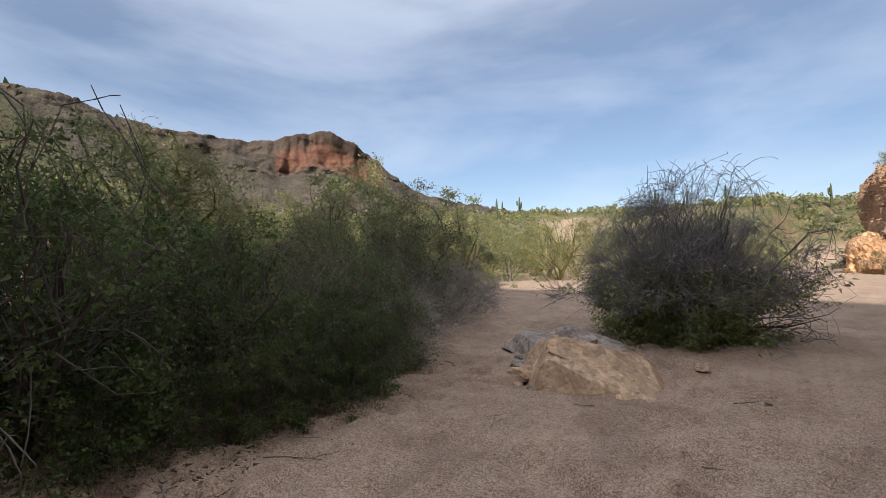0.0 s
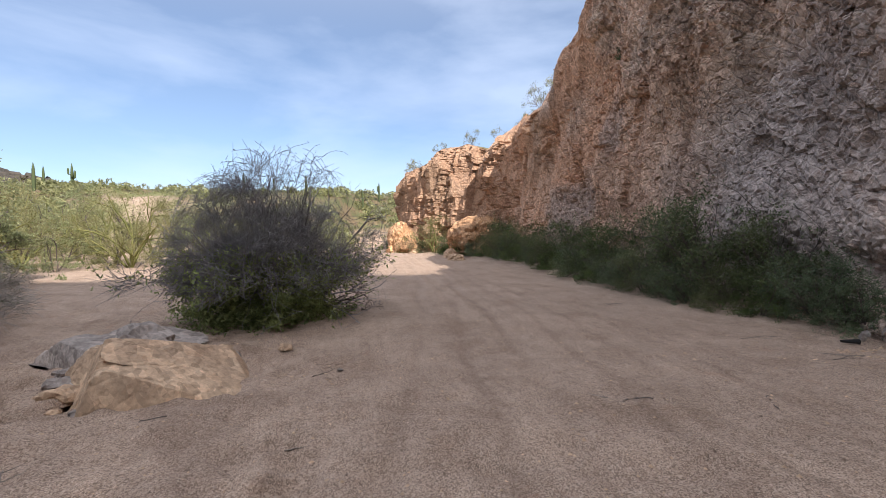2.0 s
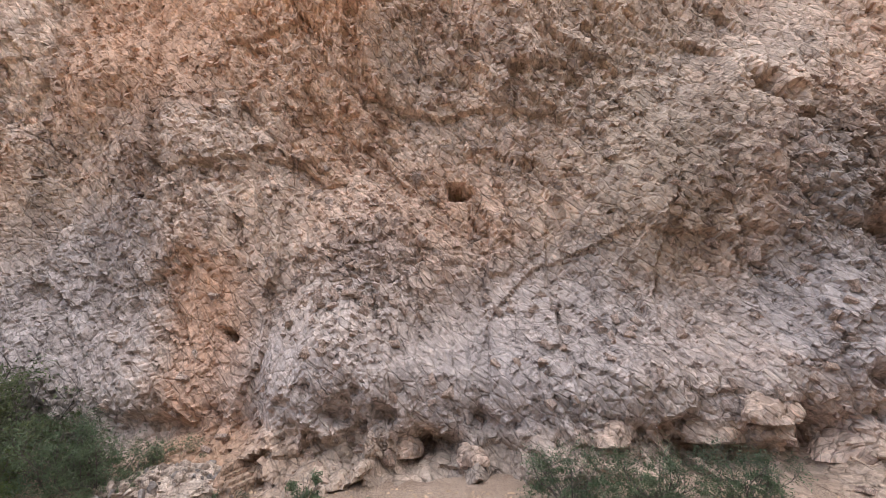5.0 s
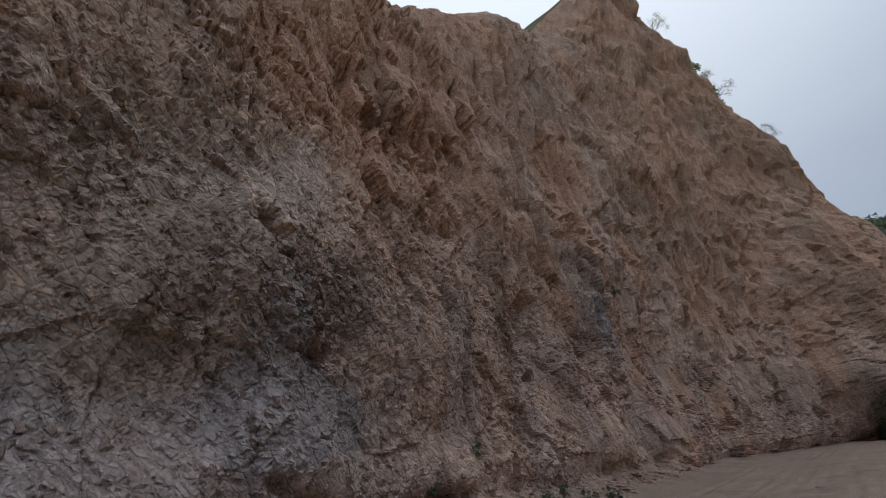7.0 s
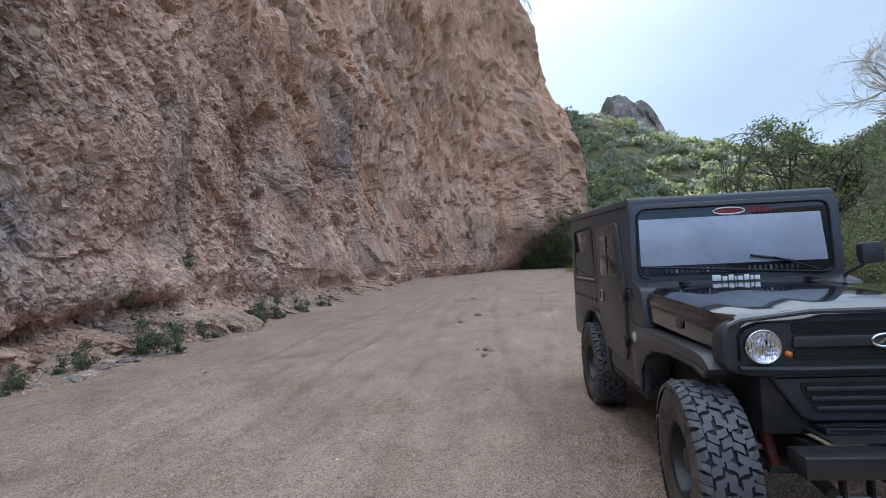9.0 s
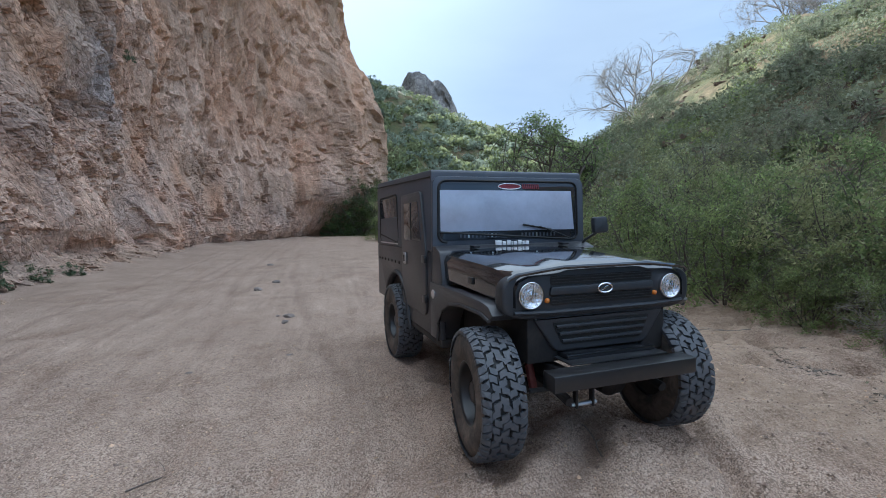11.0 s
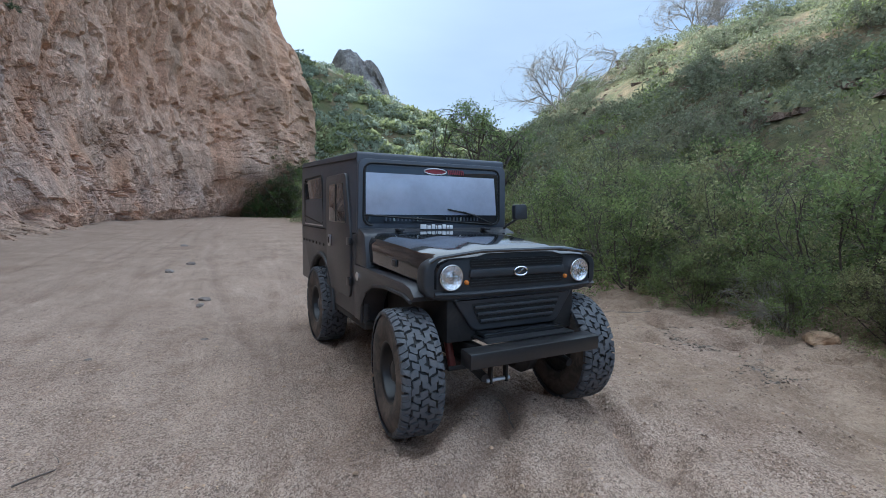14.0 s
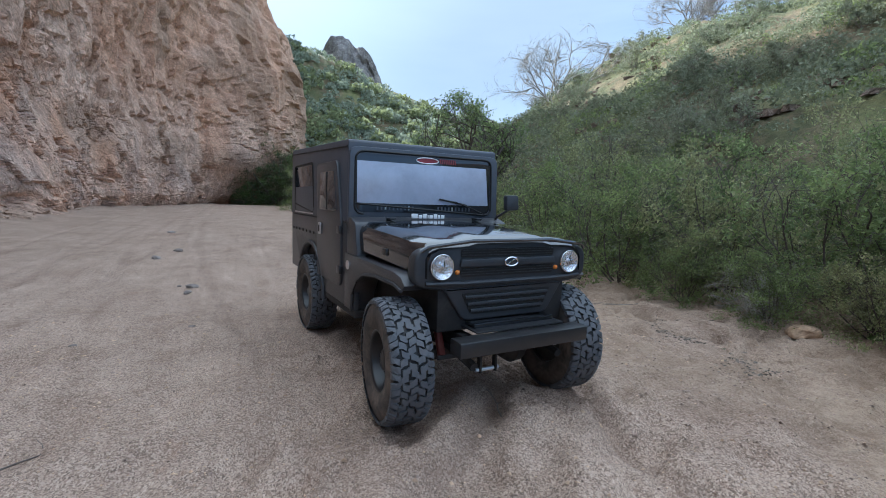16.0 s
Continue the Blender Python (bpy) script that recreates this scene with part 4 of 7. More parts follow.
def leaves(c, length, width, rng, flat=0.0, along=None):
    """A three-cornered blade at each centre, turned at random."""
    n = len(c)
    u = rng.normal(0, 1, (n, 3)) if along is None else along + rng.normal(0, 0.5, (n, 3))
    u[:, 2] *= 1 - flat
    u /= np.linalg.norm(u, axis=1, keepdims=True)
    w = np.cross(u, rng.normal(0, 1, (n, 3)))
    w /= np.maximum(np.linalg.norm(w, axis=1, keepdims=True), 1e-6)
    s = rng.uniform(0.6, 1.35, (n, 1))
    l, k = u * length * s * 0.5, w * width * s * 0.5
    bend = np.cross(u, w) * length * 0.12 * s
    v = np.stack([c - l * 1.1 + k * 1.15, c + l * 1.25 + bend, c - l * 0.9 - k * 1.15], 1).reshape(-1, 3)
    return v, np.arange(3 * n).reshape(n, 3)


def grow(rng, stems, h, spread, depth, kids, wig=0.22, up=0.05, base=0.15, rad=0.03, steps=5, lean=(0.3, 1.0), shrink=0.6):
    """Limbs as arrays (p0, p1, r0, r1, level)."""
    segs = []

    def limb(p, d, length, r, level):
        for k in range(steps):
            d = d + rng.normal(0, wig, 3) + np.array([0, 0, up])
            d /= np.linalg.norm(d)
            q = p + d * length / steps
            if q[2] < 0.03:
                q[2], d[2] = 0.03, abs(d[2])
            ra, rb = r * (1 - 0.7 * k / steps), r * (1 - 0.7 * (k + 1) / steps)
            segs.append((*p, *q, ra, rb, level))
            p = q
            if level < depth:
                for _ in range(rng.poisson(kids / steps)):
                    e = d + rng.normal(0, 0.75, 3)
                    e /= np.linalg.norm(e)
                    limb(p, e, length * shrink * rng.uniform(0.6, 1.15), rb * 0.75, level + 1)

    for i in range(stems):
        w = rng.uniform(0, 2 * math.pi)
        t = rng.uniform(*lean) * spread
        d = np.array([math.cos(w) * t, math.sin(w) * t, h])
        L = np.linalg.norm(d) * rng.uniform(0.75, 1.05)
        limb(np.array([math.cos(w) * base * rng.uniform(0, 1), math.sin(w) * base * rng.uniform(0, 1), -0.05]), d / np.linalg.norm(d), L, rad * rng.uniform(0.6, 1.1), 0)
    s = np.array(segs)
    for c in (0, 3):       # keep the crown inside a rounded outline
        q = s[:, c:c + 3]
        u = q / np.maximum(np.linalg.norm(q, axis=1, keepdims=True), 1e-6)
        k = np.sqrt((q[:, 0] / spread) ** 2 + (q[:, 1] / spread) ** 2 + (np.maximum(q[:, 2], 0) / h) ** 2) / (1 + 0.30 * value_noise(u * 3.1 + stems, 64))
        lim = np.where(k < 0.75, k, 0.75 + 0.33 * (1 - np.exp(-(k - 0.75) / 0.33)))
        s[:, c:c + 3] = q * (lim / np.maximum(k, 1e-6))[:, None]
    return s[:, :3], s[:, 3:6], s[:, 6], s[:, 7], s[:, 8]


def leaf_points(rng, p0, p1, level, n, least=1, jitter=0.08, low=None, high=None):
    ok = level >= least
    mid = 0.5 * (p0[:, 2] + p1[:, 2])
    if low is not None:
        ok &= mid > low
    if high is not None:
        ok &= mid < high
    idx = np.where(ok)[0]
    idx = rng.choice(idx, max(8, int(len(idx) * 0.14)))
    k = rng.choice(idx, n)
    t = rng.uniform(0, 1, (n, 1))
    c = p0[k] * (1 - t) + p1[k] * t + rng.normal(0, jitter, (n, 3))
    c[:, 2] = np.maximum(c[:, 2], 0.03)
    return c, (p1 - p0)[k] / np.maximum(np.linalg.norm((p1 - p0)[k], axis=1, keepdims=True), 1e-6)


def dome(rng, n, h, spread, seed):
    """Points in tufts inside a rounded crown that reaches the ground."""
    tufts = max(40, n // 45)
    d = rng.normal(0, 1, (tufts, 3))
    d /= np.linalg.norm(d, axis=1, keepdims=True)
    d[:, 2] = np.abs(d[:, 2])
    lump = 0.80 + 0.40 * value_noise(d * 3.0 + seed, 60) + 0.25 * value_noise(d * 6.0 + seed, 61)
    c = d * (rng.uniform(0.25, 1, tufts) ** 0.5 * lump)[:, None] * (spread, spread, h)
    k = rng.choice(tufts, n, p=(lambda w: w / w.sum())(rng.uniform(0.2, 1.0, tufts) ** 2))
    size = rng.uniform(0.05, 0.15, tufts) * (0.5 + 0.3 * spread)
    p = c[k] + rng.normal(0, 1, (n, 3)) * size[k][:, None] * (1, 1, 0.7)
    p[:, 2] = np.maximum(p[:, 2], 0.02)
    return p


def plant(name, seed, label, category, bark, leaf, stems, h, spread, depth, kids, n_leaf, size, group="", jitter=0.09, least=1, rad=0.03, min_r=0.0025, wig=0.22, up=0.05, low=None, high=None,
          base=0.15, lean=(0.3, 1.0), shrink=0.6, steps=5, along=False, extra=None, fill=0.0, twigs=0, twig_low=0.0):
    rng = np.random.default_rng(seed)
    p0, p1, r0, r1, lv = grow(rng, stems, h, spread, depth, kids, wig, up, base, rad, steps, lean, shrink)
    root = thing(name, None, None, label, category, group)
    if twigs:              # fine dead twigs through the whole crown, pointing out and up
        t0 = dome(rng, twigs, h * 0.97, spread * 0.97, seed)
        t0[:, 2] = twig_low * h + (1 - twig_low) * t0[:, 2]
        d = t0 * (1.0, 1.0, 0.7) + rng.normal(0, 0.55, (twigs, 3)) * spread
        d /= np.linalg.norm(d, axis=1, keepdims=True)
        t1 = t0 + d * rng.uniform(0.1, 0.28, (twigs, 1))
        t2 = t1 + (d + rng.normal(0, 0.45, (twigs, 3))) * rng.uniform(0.08, 0.22, (twigs, 1))
        thin = np.full(twigs, min_r)
        p0, p1 = np.concatenate([p0, t0, t1]), np.concatenate([p1, t1, t2])
        r0, r1 = np.concatenate([r0, thin, thin * 0.8]), np.concatenate([r1, thin * 0.8, thin * 0.4])
        lv = np.concatenate([lv, np.full(2 * twigs, depth)])
    v, f = tubes(p0, p1, np.maximum(r0, min_r), np.maximum(r1, min_r * 0.6), 3)
    part("stem", mesh_np("stem", v, f), bark, root)
    if n_leaf:
        c, al = leaf_points(rng, p0, p1, lv, n_leaf, least, jitter, low, high)
        k = int(n_leaf * fill)
        if k:
            c[:k] = dome(rng, k, h, spread, seed)
        v, f = leaves(c, size[0], size[1], rng, along=al if along else None)
        part("foliage", mesh_np("foliage", v, f, False), leaf, root)
    if extra:
        n2, size2, leaf2, top2 = extra
        c, al = leaf_points(rng, p0, p1, lv, n2, least, jitter * 1.5, None, top2)
        c[:n2 * 3 // 4] = dome(rng, n2 * 3 // 4, top2, spread * 0.8, seed)
        v, f = leaves(c, size2[0], size2[1], rng)
        part("undergrowth", mesh_np("undergrowth", v, f, False), leaf2, root, "fresh green leaves low in the shrub")
    return root


def place(ob, x, y, turn=0.0, size=1.0, sink=0.03, z=None):
    zz = gz(x, y) if z is None else z
    ob.matrix_basis = pose(x, y, zz - sink, 0, 0, turn) @ Matrix.Scale(size, 4)
    return ob


def again(ob, x, y, turn, size=1.0, z=None, sink=0.03):
    zz = gz(x, y) if z is None else z
    made = copy_thing(ob, Matrix())
    made.matrix_basis = pose(x, y, zz - sink, 0, 0, turn) @ Matrix.Scale(size, 4)
    return made


# dense dark shrubs on the left bank
DENSE = "dense dark green desert shrub in shade on the sandy bank"
left_a = plant("desert_shrub", 11, DENSE, "shrub", BARK, LEAF_DARK, 11, 2.5, 1.7, 2, 4, 17000, (0.046, 0.026), "bank shrubs", jitter=0.08, rad=0.03, fill=0.45, twigs=300)
left_b = plant("desert_shrub", 12, "olive green desert shrub with dead grey twigs", "shrub", BARK_DRY, LEAF_FOOT, 11, 2.4, 1.6, 2, 4, 11000, (0.048, 0.026), "bank shrubs", jitter=0.08, rad=0.026, fill=0.4, twigs=700)
place(left_a, -5.15, 0.55, 20, 0.95)
again(left_a, -5.05, 2.1, 150, 0.86)
again(left_b, -5.3, 3.7, 40, 0.80)
again(left_a, -6.4, 1.6, 250, 0.88)
again(left_a, -6.6, -0.4, 80, 1.12)
again(left_a, -6.5, -1.7, 310, 0.9)
again(left_b, -6.5, 4.6, 200, 0.86)
again(left_a, -7.8, 3.2, 200, 0.8)
place(left_b, -6.9, 6.6, 100, 0.92)
again(left_b, -8.0, 8.3, 300, 1.15)
again(left_b, -9.4, 6.4, 30, 0.95)
again(left_b, -10.0, 10.6, 77, 1.1)
again(left_a, -4.35, 0.9, 120, 0.42)
again(left_a, -4.5, 2.9, 190, 0.45)
again(left_a, -4.05, 1.75, 60, 0.36)
again(left_a, -4.1, 2.35, 330, 0.34)
again(left_a, -4.0, 3.05, 75, 0.46)
again(left_a, -4.4, 3.75, 215, 0.5)
again(left_b, -4.75, 4.45, 15, 0.5)
spindly = plant("bare_shrub", 15, "thin dark twisted branches rising from the shrubs", "shrub", BARK, LEAF_DARK, 6, 2.9, 1.2, 2, 6, 1500, (0.045, 0.026), "bare shrubs", jitter=0.06, rad=0.028, min_r=0.006, wig=0.35, lean=(0.1, 0.9))
place(spindly, -4.5, 2.3, 0, 0.76)
again(spindly, -4.7, 0.5, 130, 1.12)
again(spindly, -5.2, 4.4, 250, 0.66)
DRY = "low dry grey-brown twiggy shrub on the sand"
dry = plant("dry_shrub", 21, DRY, "shrub", BARK_PALE, LEAF_GREY, 18, 1.2, 1.2, 2, 3, 2200, (0.026, 0.012), "dry shrubs", jitter=0.06, rad=0.012, min_r=0.004, lean=(0.2, 1.1), fill=0.4, twigs=1100)
place(dry, -6.5, 7.7, 0, 0.95)
again(dry, -7.6, 9.9, 70, 1.1)
again(dry, -8.6, 11.6, 140, 1.05)
again(dry, -5.2, 4.9, 200, 0.75)
again(dry, -9.4, 12.8, 260, 0.9)
again(dry, -4.75, 3.9, 300, 0.55)
again(dry, -6.0, 6.2, 20, 0.85)
again(dry, -5.5, 5.6, 110, 0.8)
again(dry, -6.9, 8.9, 230, 1.0)

# the big half-dead bush in the middle of the wash
mid = plant("half_dead_bush", 31, "large grey half-dead bush with bare twigs and a green skirt", "bush", BARK_GREY, LEAF_GREY, 26, 2.75, 2.1, 2, 6.5, 2600, (0.022, 0.012), jitter=0.05, rad=0.026,
            min_r=0.0042, wig=0.24, up=0.06, lean=(0.15, 1.1), least=2, base=0.35, twigs=7200, twig_low=0.22, extra=(26000, (0.066, 0.028), LEAF_GREEN, 1.25))
place(mid, -1.75, 9.3, 15, 1.06)
# dead limbs that droop to the sand on its open side
rng = np.random.default_rng(35)
p0, p1, r0, r1, lv = grow(rng, 7, 1.1, 2.35, 3, 4.0, 0.22, -0.02, 0.2, 0.03, 6, (0.6, 1.1), 0.5)
for q in (p0, p1):
    ang, far = np.arctan2(q[:, 1], q[:, 0]) * 0.17 + 0.05, np.hypot(q[:, 0], q[:, 1])
    q[:, 0], q[:, 1] = far * np.cos(ang), far * np.sin(ang)
    q[:, 2] = np.maximum(q[:, 2], 0.03)
v, f = tubes(p0, p1, np.maximum(r0, 0.005), np.maximum(r1, 0.003), 3)
part("dead_limb", mesh_np("dead_limb", v, f), BARK, mid, "bare drooping dark limb")

# green brush along the foot of the cliff
FOOT = "dark green leafy brush at the foot of the cliff"
foot_a = plant("cliff_brush", 41, FOOT, "shrub", BARK, LEAF_FOOT, 10, 1.9, 1.4, 2, 4.2, 8500, (0.055, 0.024), "cliff foot brush", jitter=0.11, rad=0.022, fill=0.6)
foot_b = plant("cliff_brush", 42, "grey-green low brush at the foot of the cliff", "shrub", BARK, LEAF_BLUE, 10, 1.3, 1.3, 2, 4, 6500, (0.06, 0.018), "cliff foot brush", jitter=0.10, rad=0.018, fill=0.6)
foot_c = plant("cliff_brush", 43, "shaded olive brush at the foot of the cliff", "shrub", BARK, LEAF_DARK, 10, 1.6, 1.3, 2, 4, 6500, (0.055, 0.026), "cliff foot brush", jitter=0.11, rad=0.02, fill=0.6)
place(foot_a, 7.7, 8.7, 0, 1.22)
place(foot_b, 7.5, 6.5, 0, 0.85)
place(foot_c, 8.3, 14.3, 0, 1.05)
for k, (q, fx, fy, fs) in enumerate([(foot_a, 8.1, 7.5, 0.92), (foot_a, 7.9, 10.3, 0.80), (foot_a, 8.2, 11.9, 1.12), (foot_b, 7.35, 5.5, 0.66), (foot_b, 7.9, 4.9, 0.5), (foot_b, 7.0, 9.6, 0.62), (foot_b, 7.3, 12.4, 0.7), (foot_c, 8.5, 16.4, 1.2),
                                      (foot_b, 7.5, 15.4, 0.75), (foot_a, 8.6, 18.7, 0.9), (foot_c, 8.5, 21.0, 1.25), (foot_b, 7.9, 19.9, 0.8), (foot_c, 9.0, 23.7, 0.95), (foot_c, 8.7, 26.6, 1.3), (foot_b, 8.2, 24.9, 0.9), (foot_a, 9.3, 29.6, 1.3),
                                      (foot_c, 8.2, 33.0, 1.0), (foot_c, 7.0, 36.0, 0.9), (foot_b, 5.2, 41.2, 1.0), (foot_c, 8.0, 35.0, 1.1), (foot_c, 7.4, 38.0, 1.0), (foot_b, 7.6, 30.4, 0.8), (foot_c, 4.4, 42.0, 1.1), (foot_c, 3.3, 46.0, 1.2),
                                      (foot_c, 7.1, 7.2, 0.5), (foot_a, 7.05, 8.1, 0.5), (foot_b, 6.95, 8.9, 0.55), (foot_a, 7.1, 10.6, 0.6), (foot_b, 7.05, 11.4, 0.6), (foot_c, 7.2, 13.4, 0.7), (foot_a, 7.4, 14.6, 0.75), (foot_c, 7.6, 17.4, 0.8), (foot_a, 7.7, 18.2, 0.8),
                                      (foot_c, 7.9, 22.2, 0.9), (foot_a, 8.0, 25.8, 0.9), (foot_c, 7.9, 28.2, 0.9), (foot_c, 7.3, 32.0, 0.9), (foot_b, 7.4, 6.0, 0.6)]):
    again(q, fx, fy, 67 * k, fs)
# narrow-leaved clumps upstream of the rubble
again(foot_b, 6.95, -1.2, 200, 0.62)
again(foot_b, 7.0, -2.3, 310, 0.60)
again(foot_b, 7.05, -3.4, 30, 0.58)
WEED = "small grey-green weed growing from the sand by the cliff"
weed = plant("weed", 51, WEED, "weed", BARK_DRY, LEAF_BLUE, 10, 0.42, 0.30, 1, 4, 700, (0.05, 0.016), "weeds", jitter=0.03, rad=0.006, min_r=0.002)
place(weed, 6.85, 2.25, 0, 1.1)
for k, (wx, wy, ws) in enumerate([(6.85, 3.6, 0.55), (6.6, 1.4, 0.5), (6.9, 4.0, 0.6), (7.0, -9.7, 2.0), (7.1, -11.3, 1.2), (7.2, -13.8, 1.4), (7.25, -14.7, 1.9), (7.1, -10.5, 1.1), (6.9, -8.3, 1.3), (6.85, -7.2, 1.0), (7.3, -16.5, 1.3), (7.3, -18.2, 1.1), (-4.9, -5.5, 0.2), (-5.35, -4.6, 0.18)] ):
    again(weed, wx, wy, 47 * k, ws)
tuft = plant("dry_tuft", 52, "small dry straw-coloured tuft on the sand", "weed", BARK_DRY, LEAF_GREY, 16, 0.28, 0.22, 1, 2, 160, (0.05, 0.008), "weeds", jitter=0.02, rad=0.004, min_r=0.0018)
place(tuft, 6.75, 3.3, 0, 1.3)
for k, (wx, wy, ws) in enumerate([(5.9, 2.05, 0.5), (6.3, 0.75, 0.6), (6.6, 1.9, 0.5), (6.7, 0.6, 0.8), (6.25, 1.75, 0.35), (6.85, -5.4, 0.9)]):
    again(tuft, wx, wy, 61 * k, ws)
for k, (wy, wz, ws) in enumerate([(-12.3, 1.85, 1.0), (-10.6, 1.1, 0.9), (-26, 9.5, 1.2), (16, 8.0, 1.2)]):
    q = cliff_at(wy, wz)
    again(weed, q.x - 0.05, q.y, 90 * k, ws, z=q.z, sink=0.1)

# bank shrubs beside the parked car
BANK = "dense green shrub in shade on the bank by the wash"
bank_a = plant("bank_shrub", 61, BANK, "shrub", BARK, LEAF_GREEN, 12, 2.45, 1.7, 2, 4, 12000, (0.06, 0.027), "shrubs by the car", jitter=0.09, rad=0.024, fill=0.2, twigs=300)
bank_b = plant("bank_shrub", 62, "dense olive green shrub with light tips on the bank", "shrub", BARK, LEAF_OLIVE, 12, 2.5, 1.6, 2, 4, 12000, (0.058, 0.026), "shrubs by the car", jitter=0.085, rad=0.024, fill=0.2, twigs=500)
place(bank_a, -7.7, -4.6, 0, 0.95)
place(bank_b, -7.9, -6.4, 0, 0.98)
for k, (q, bx, by, bs) in enumerate([(bank_a, -7.2, -8.0, 0.9), (bank_b, -8.1, -2.9, 0.95), (bank_a, -7.6, -10.2, 1.0), (bank_b, -9.6, -5.2, 1.05), (bank_a, -9.5, -8.0, 1.05), (bank_b, -6.8, -12.6, 1.0), (bank_a, -9.2, -1.2, 1.0),
                                      (bank_a, -8.0, -14.8, 1.2), (bank_b, -6.4, -16.5, 1.1), (bank_b, -9.8, -11.5, 1.25), (bank_a, -5.8, -20.0, 1.2), (bank_b, -5.2, -24.0, 1.3), (bank_a, -6.9, -28.0, 1.5), (left_a, -4.6, -56, 2.6), (left_a, -1.5, -59.5, 2.2), (left_a, -8.0, -54, 2.4), (bank_a, -6.0, -40, 1.6), (bank_b, -7.5, -47, 1.9), (left_a, -11, -60, 3.0)]):
    again(q, bx, by, 73 * k + 30, bs)
for k, (q, bx, by, bs) in enumerate([(bank_a, -6.7, -6.2, 0.42), (bank_b, -6.75, -3.9, 0.40), (bank_a, -6.6, -4.9, 0.36)]):
    again(q, bx, by, 50 * k, bs)
again(dry, -6.75, -5.2, 40, 0.5)

# spiky tree behind the car and the bare tree on the hill
spiky = plant("mesquite_tree", 71, "thin spiky dark mesquite tree behind the shrubs", "tree", BARK, LEAF_GREEN, 8, 4.4, 1.6, 2, 8, 9000, (0.06, 0.028), jitter=0.07, rad=0.06, base=0.2, lean=(0.1, 1.0), shrink=0.42)
place(spiky, -7.5, -14.9, 0, 1.3)
bare = plant("bare_tree", 77, "leafless grey tree with fine twigs on the hillside crest", "tree", BARK_PALE, LEAF_GREY, 4, 3.9, 4.3, 3, 7.5, 400, (0.05, 0.025), jitter=0.06, rad=0.085, wig=0.18, min_r=0.005, base=0.12, lean=(0.3, 1.25), shrink=0.6, least=3, up=0.07)
place(bare, -25.4, -35.0, 0, 1.5)
again(bare, -36.0, -30.5, 140, 1.1)
again(bare, -35.5, -27.6, 60, 0.9)

hill_bush = plant("hillside_bush", 95, "rounded grey-green bush on the hillside", "shrub", BARK_DRY, LEAF_SAGE_HAZED, 7, 1.25, 1.1, 2, 3, 2600, (0.075, 0.04), "hillside bushes", jitter=0.09, rad=0.02, min_r=0.005, fill=0.6)
place(hill_bush, -14.0, -12.0, 0, 1.0)
rng = np.random.default_rng(96)
for k in range(34):
    again(hill_bush, rng.uniform(-33, -10.5), rng.uniform(-35, -5), 67 * k, rng.uniform(0.6, 1.35))

# palo verde and scrub trees downstream in the sun
PALO = "sunlit yellow-green palo verde tree beyond the sand"
palo = plant("palo_verde", 81, PALO, "tree", BARK_GREEN, LEAF_YELLOW, 6, 3.6, 2.5, 2, 4.5, 11000, (0.062, 0.021), "palo verde trees", jitter=0.16, rad=0.07, lean=(0.2, 1.0), fill=0.5)
olive_tree = plant("scrub_tree", 82, "sunlit olive green scrub tree beyond the sand", "tree", BARK, LEAF_OLIVE, 6, 3.2, 2.3, 2, 4.0, 6000, (0.085, 0.04), "scrub trees", jitter=0.11, rad=0.06, lean=(0.2, 1.0), fill=0.4)
place(palo, -18.5, 29.5, 0, 1.35)
for k, (tx_, ty_, ts_) in enumerate([(-13.2, 33.5, 0.9), (-22.5, 22.5, 1.15), (-16.5, 17.0, 1.3), (-15.9, 21.8, 1.25), (-19.5, 6.6, 1.75), (-18.8, 9.4, 1.1), (-26, 31, 1.2), (-9.5, 40.0, 0.8), (-14.2, 10.2, 1.15), (-11.3, 3.4, 1.2), (-9.6, 3.1, 1.0), (-9.9, 4.5, 0.7), (6.6, 40.3, 0.95), (-21, 40, 1.1), (-12.5, 28.5, 1.25), (-17.5, 35.5, 1.35), (-24, 27, 1.3), (-13, 46, 1.2)]):
    again(palo, tx_, ty_, 61 * k, ts_)
place(olive_tree, -15.4, 27.0, 0, 0.8)
for k, (tx_, ty_, ts_) in enumerate([(-20.5, 26.0, 1.0), (-12.0, 14.5, 1.2), (-14.8, 13.6, 1.5), (-10.6, 8.6, 1.05), (-9.0, 2.0, 0.95), (-13.5, 18.5, 1.3), (-18.5, 12.5, 1.1), (-10.0, 36.0, 0.8), (-25, 40, 1.2), (-16, 44, 1.1), (-6.5, 46, 0.9), (-3.5, 50, 0.8), (-23, 15, 1.3), (-21, 7, 1.3),
                                      (0.2, 66, 1.0), (8.2, 60, 0.8), (-2.4, 61, 0.8), (-11, 52, 1.0), (-14.5, 31, 1.2), (-20, 32, 1.3), (-9.8, 31, 0.9), (-27, 24, 1.3), (-18, 50, 1.4), (-7.6, 56, 1.2), (-24.5, 47, 1.5)]):
    again(olive_tree, tx_, ty_, 83 * k, ts_)

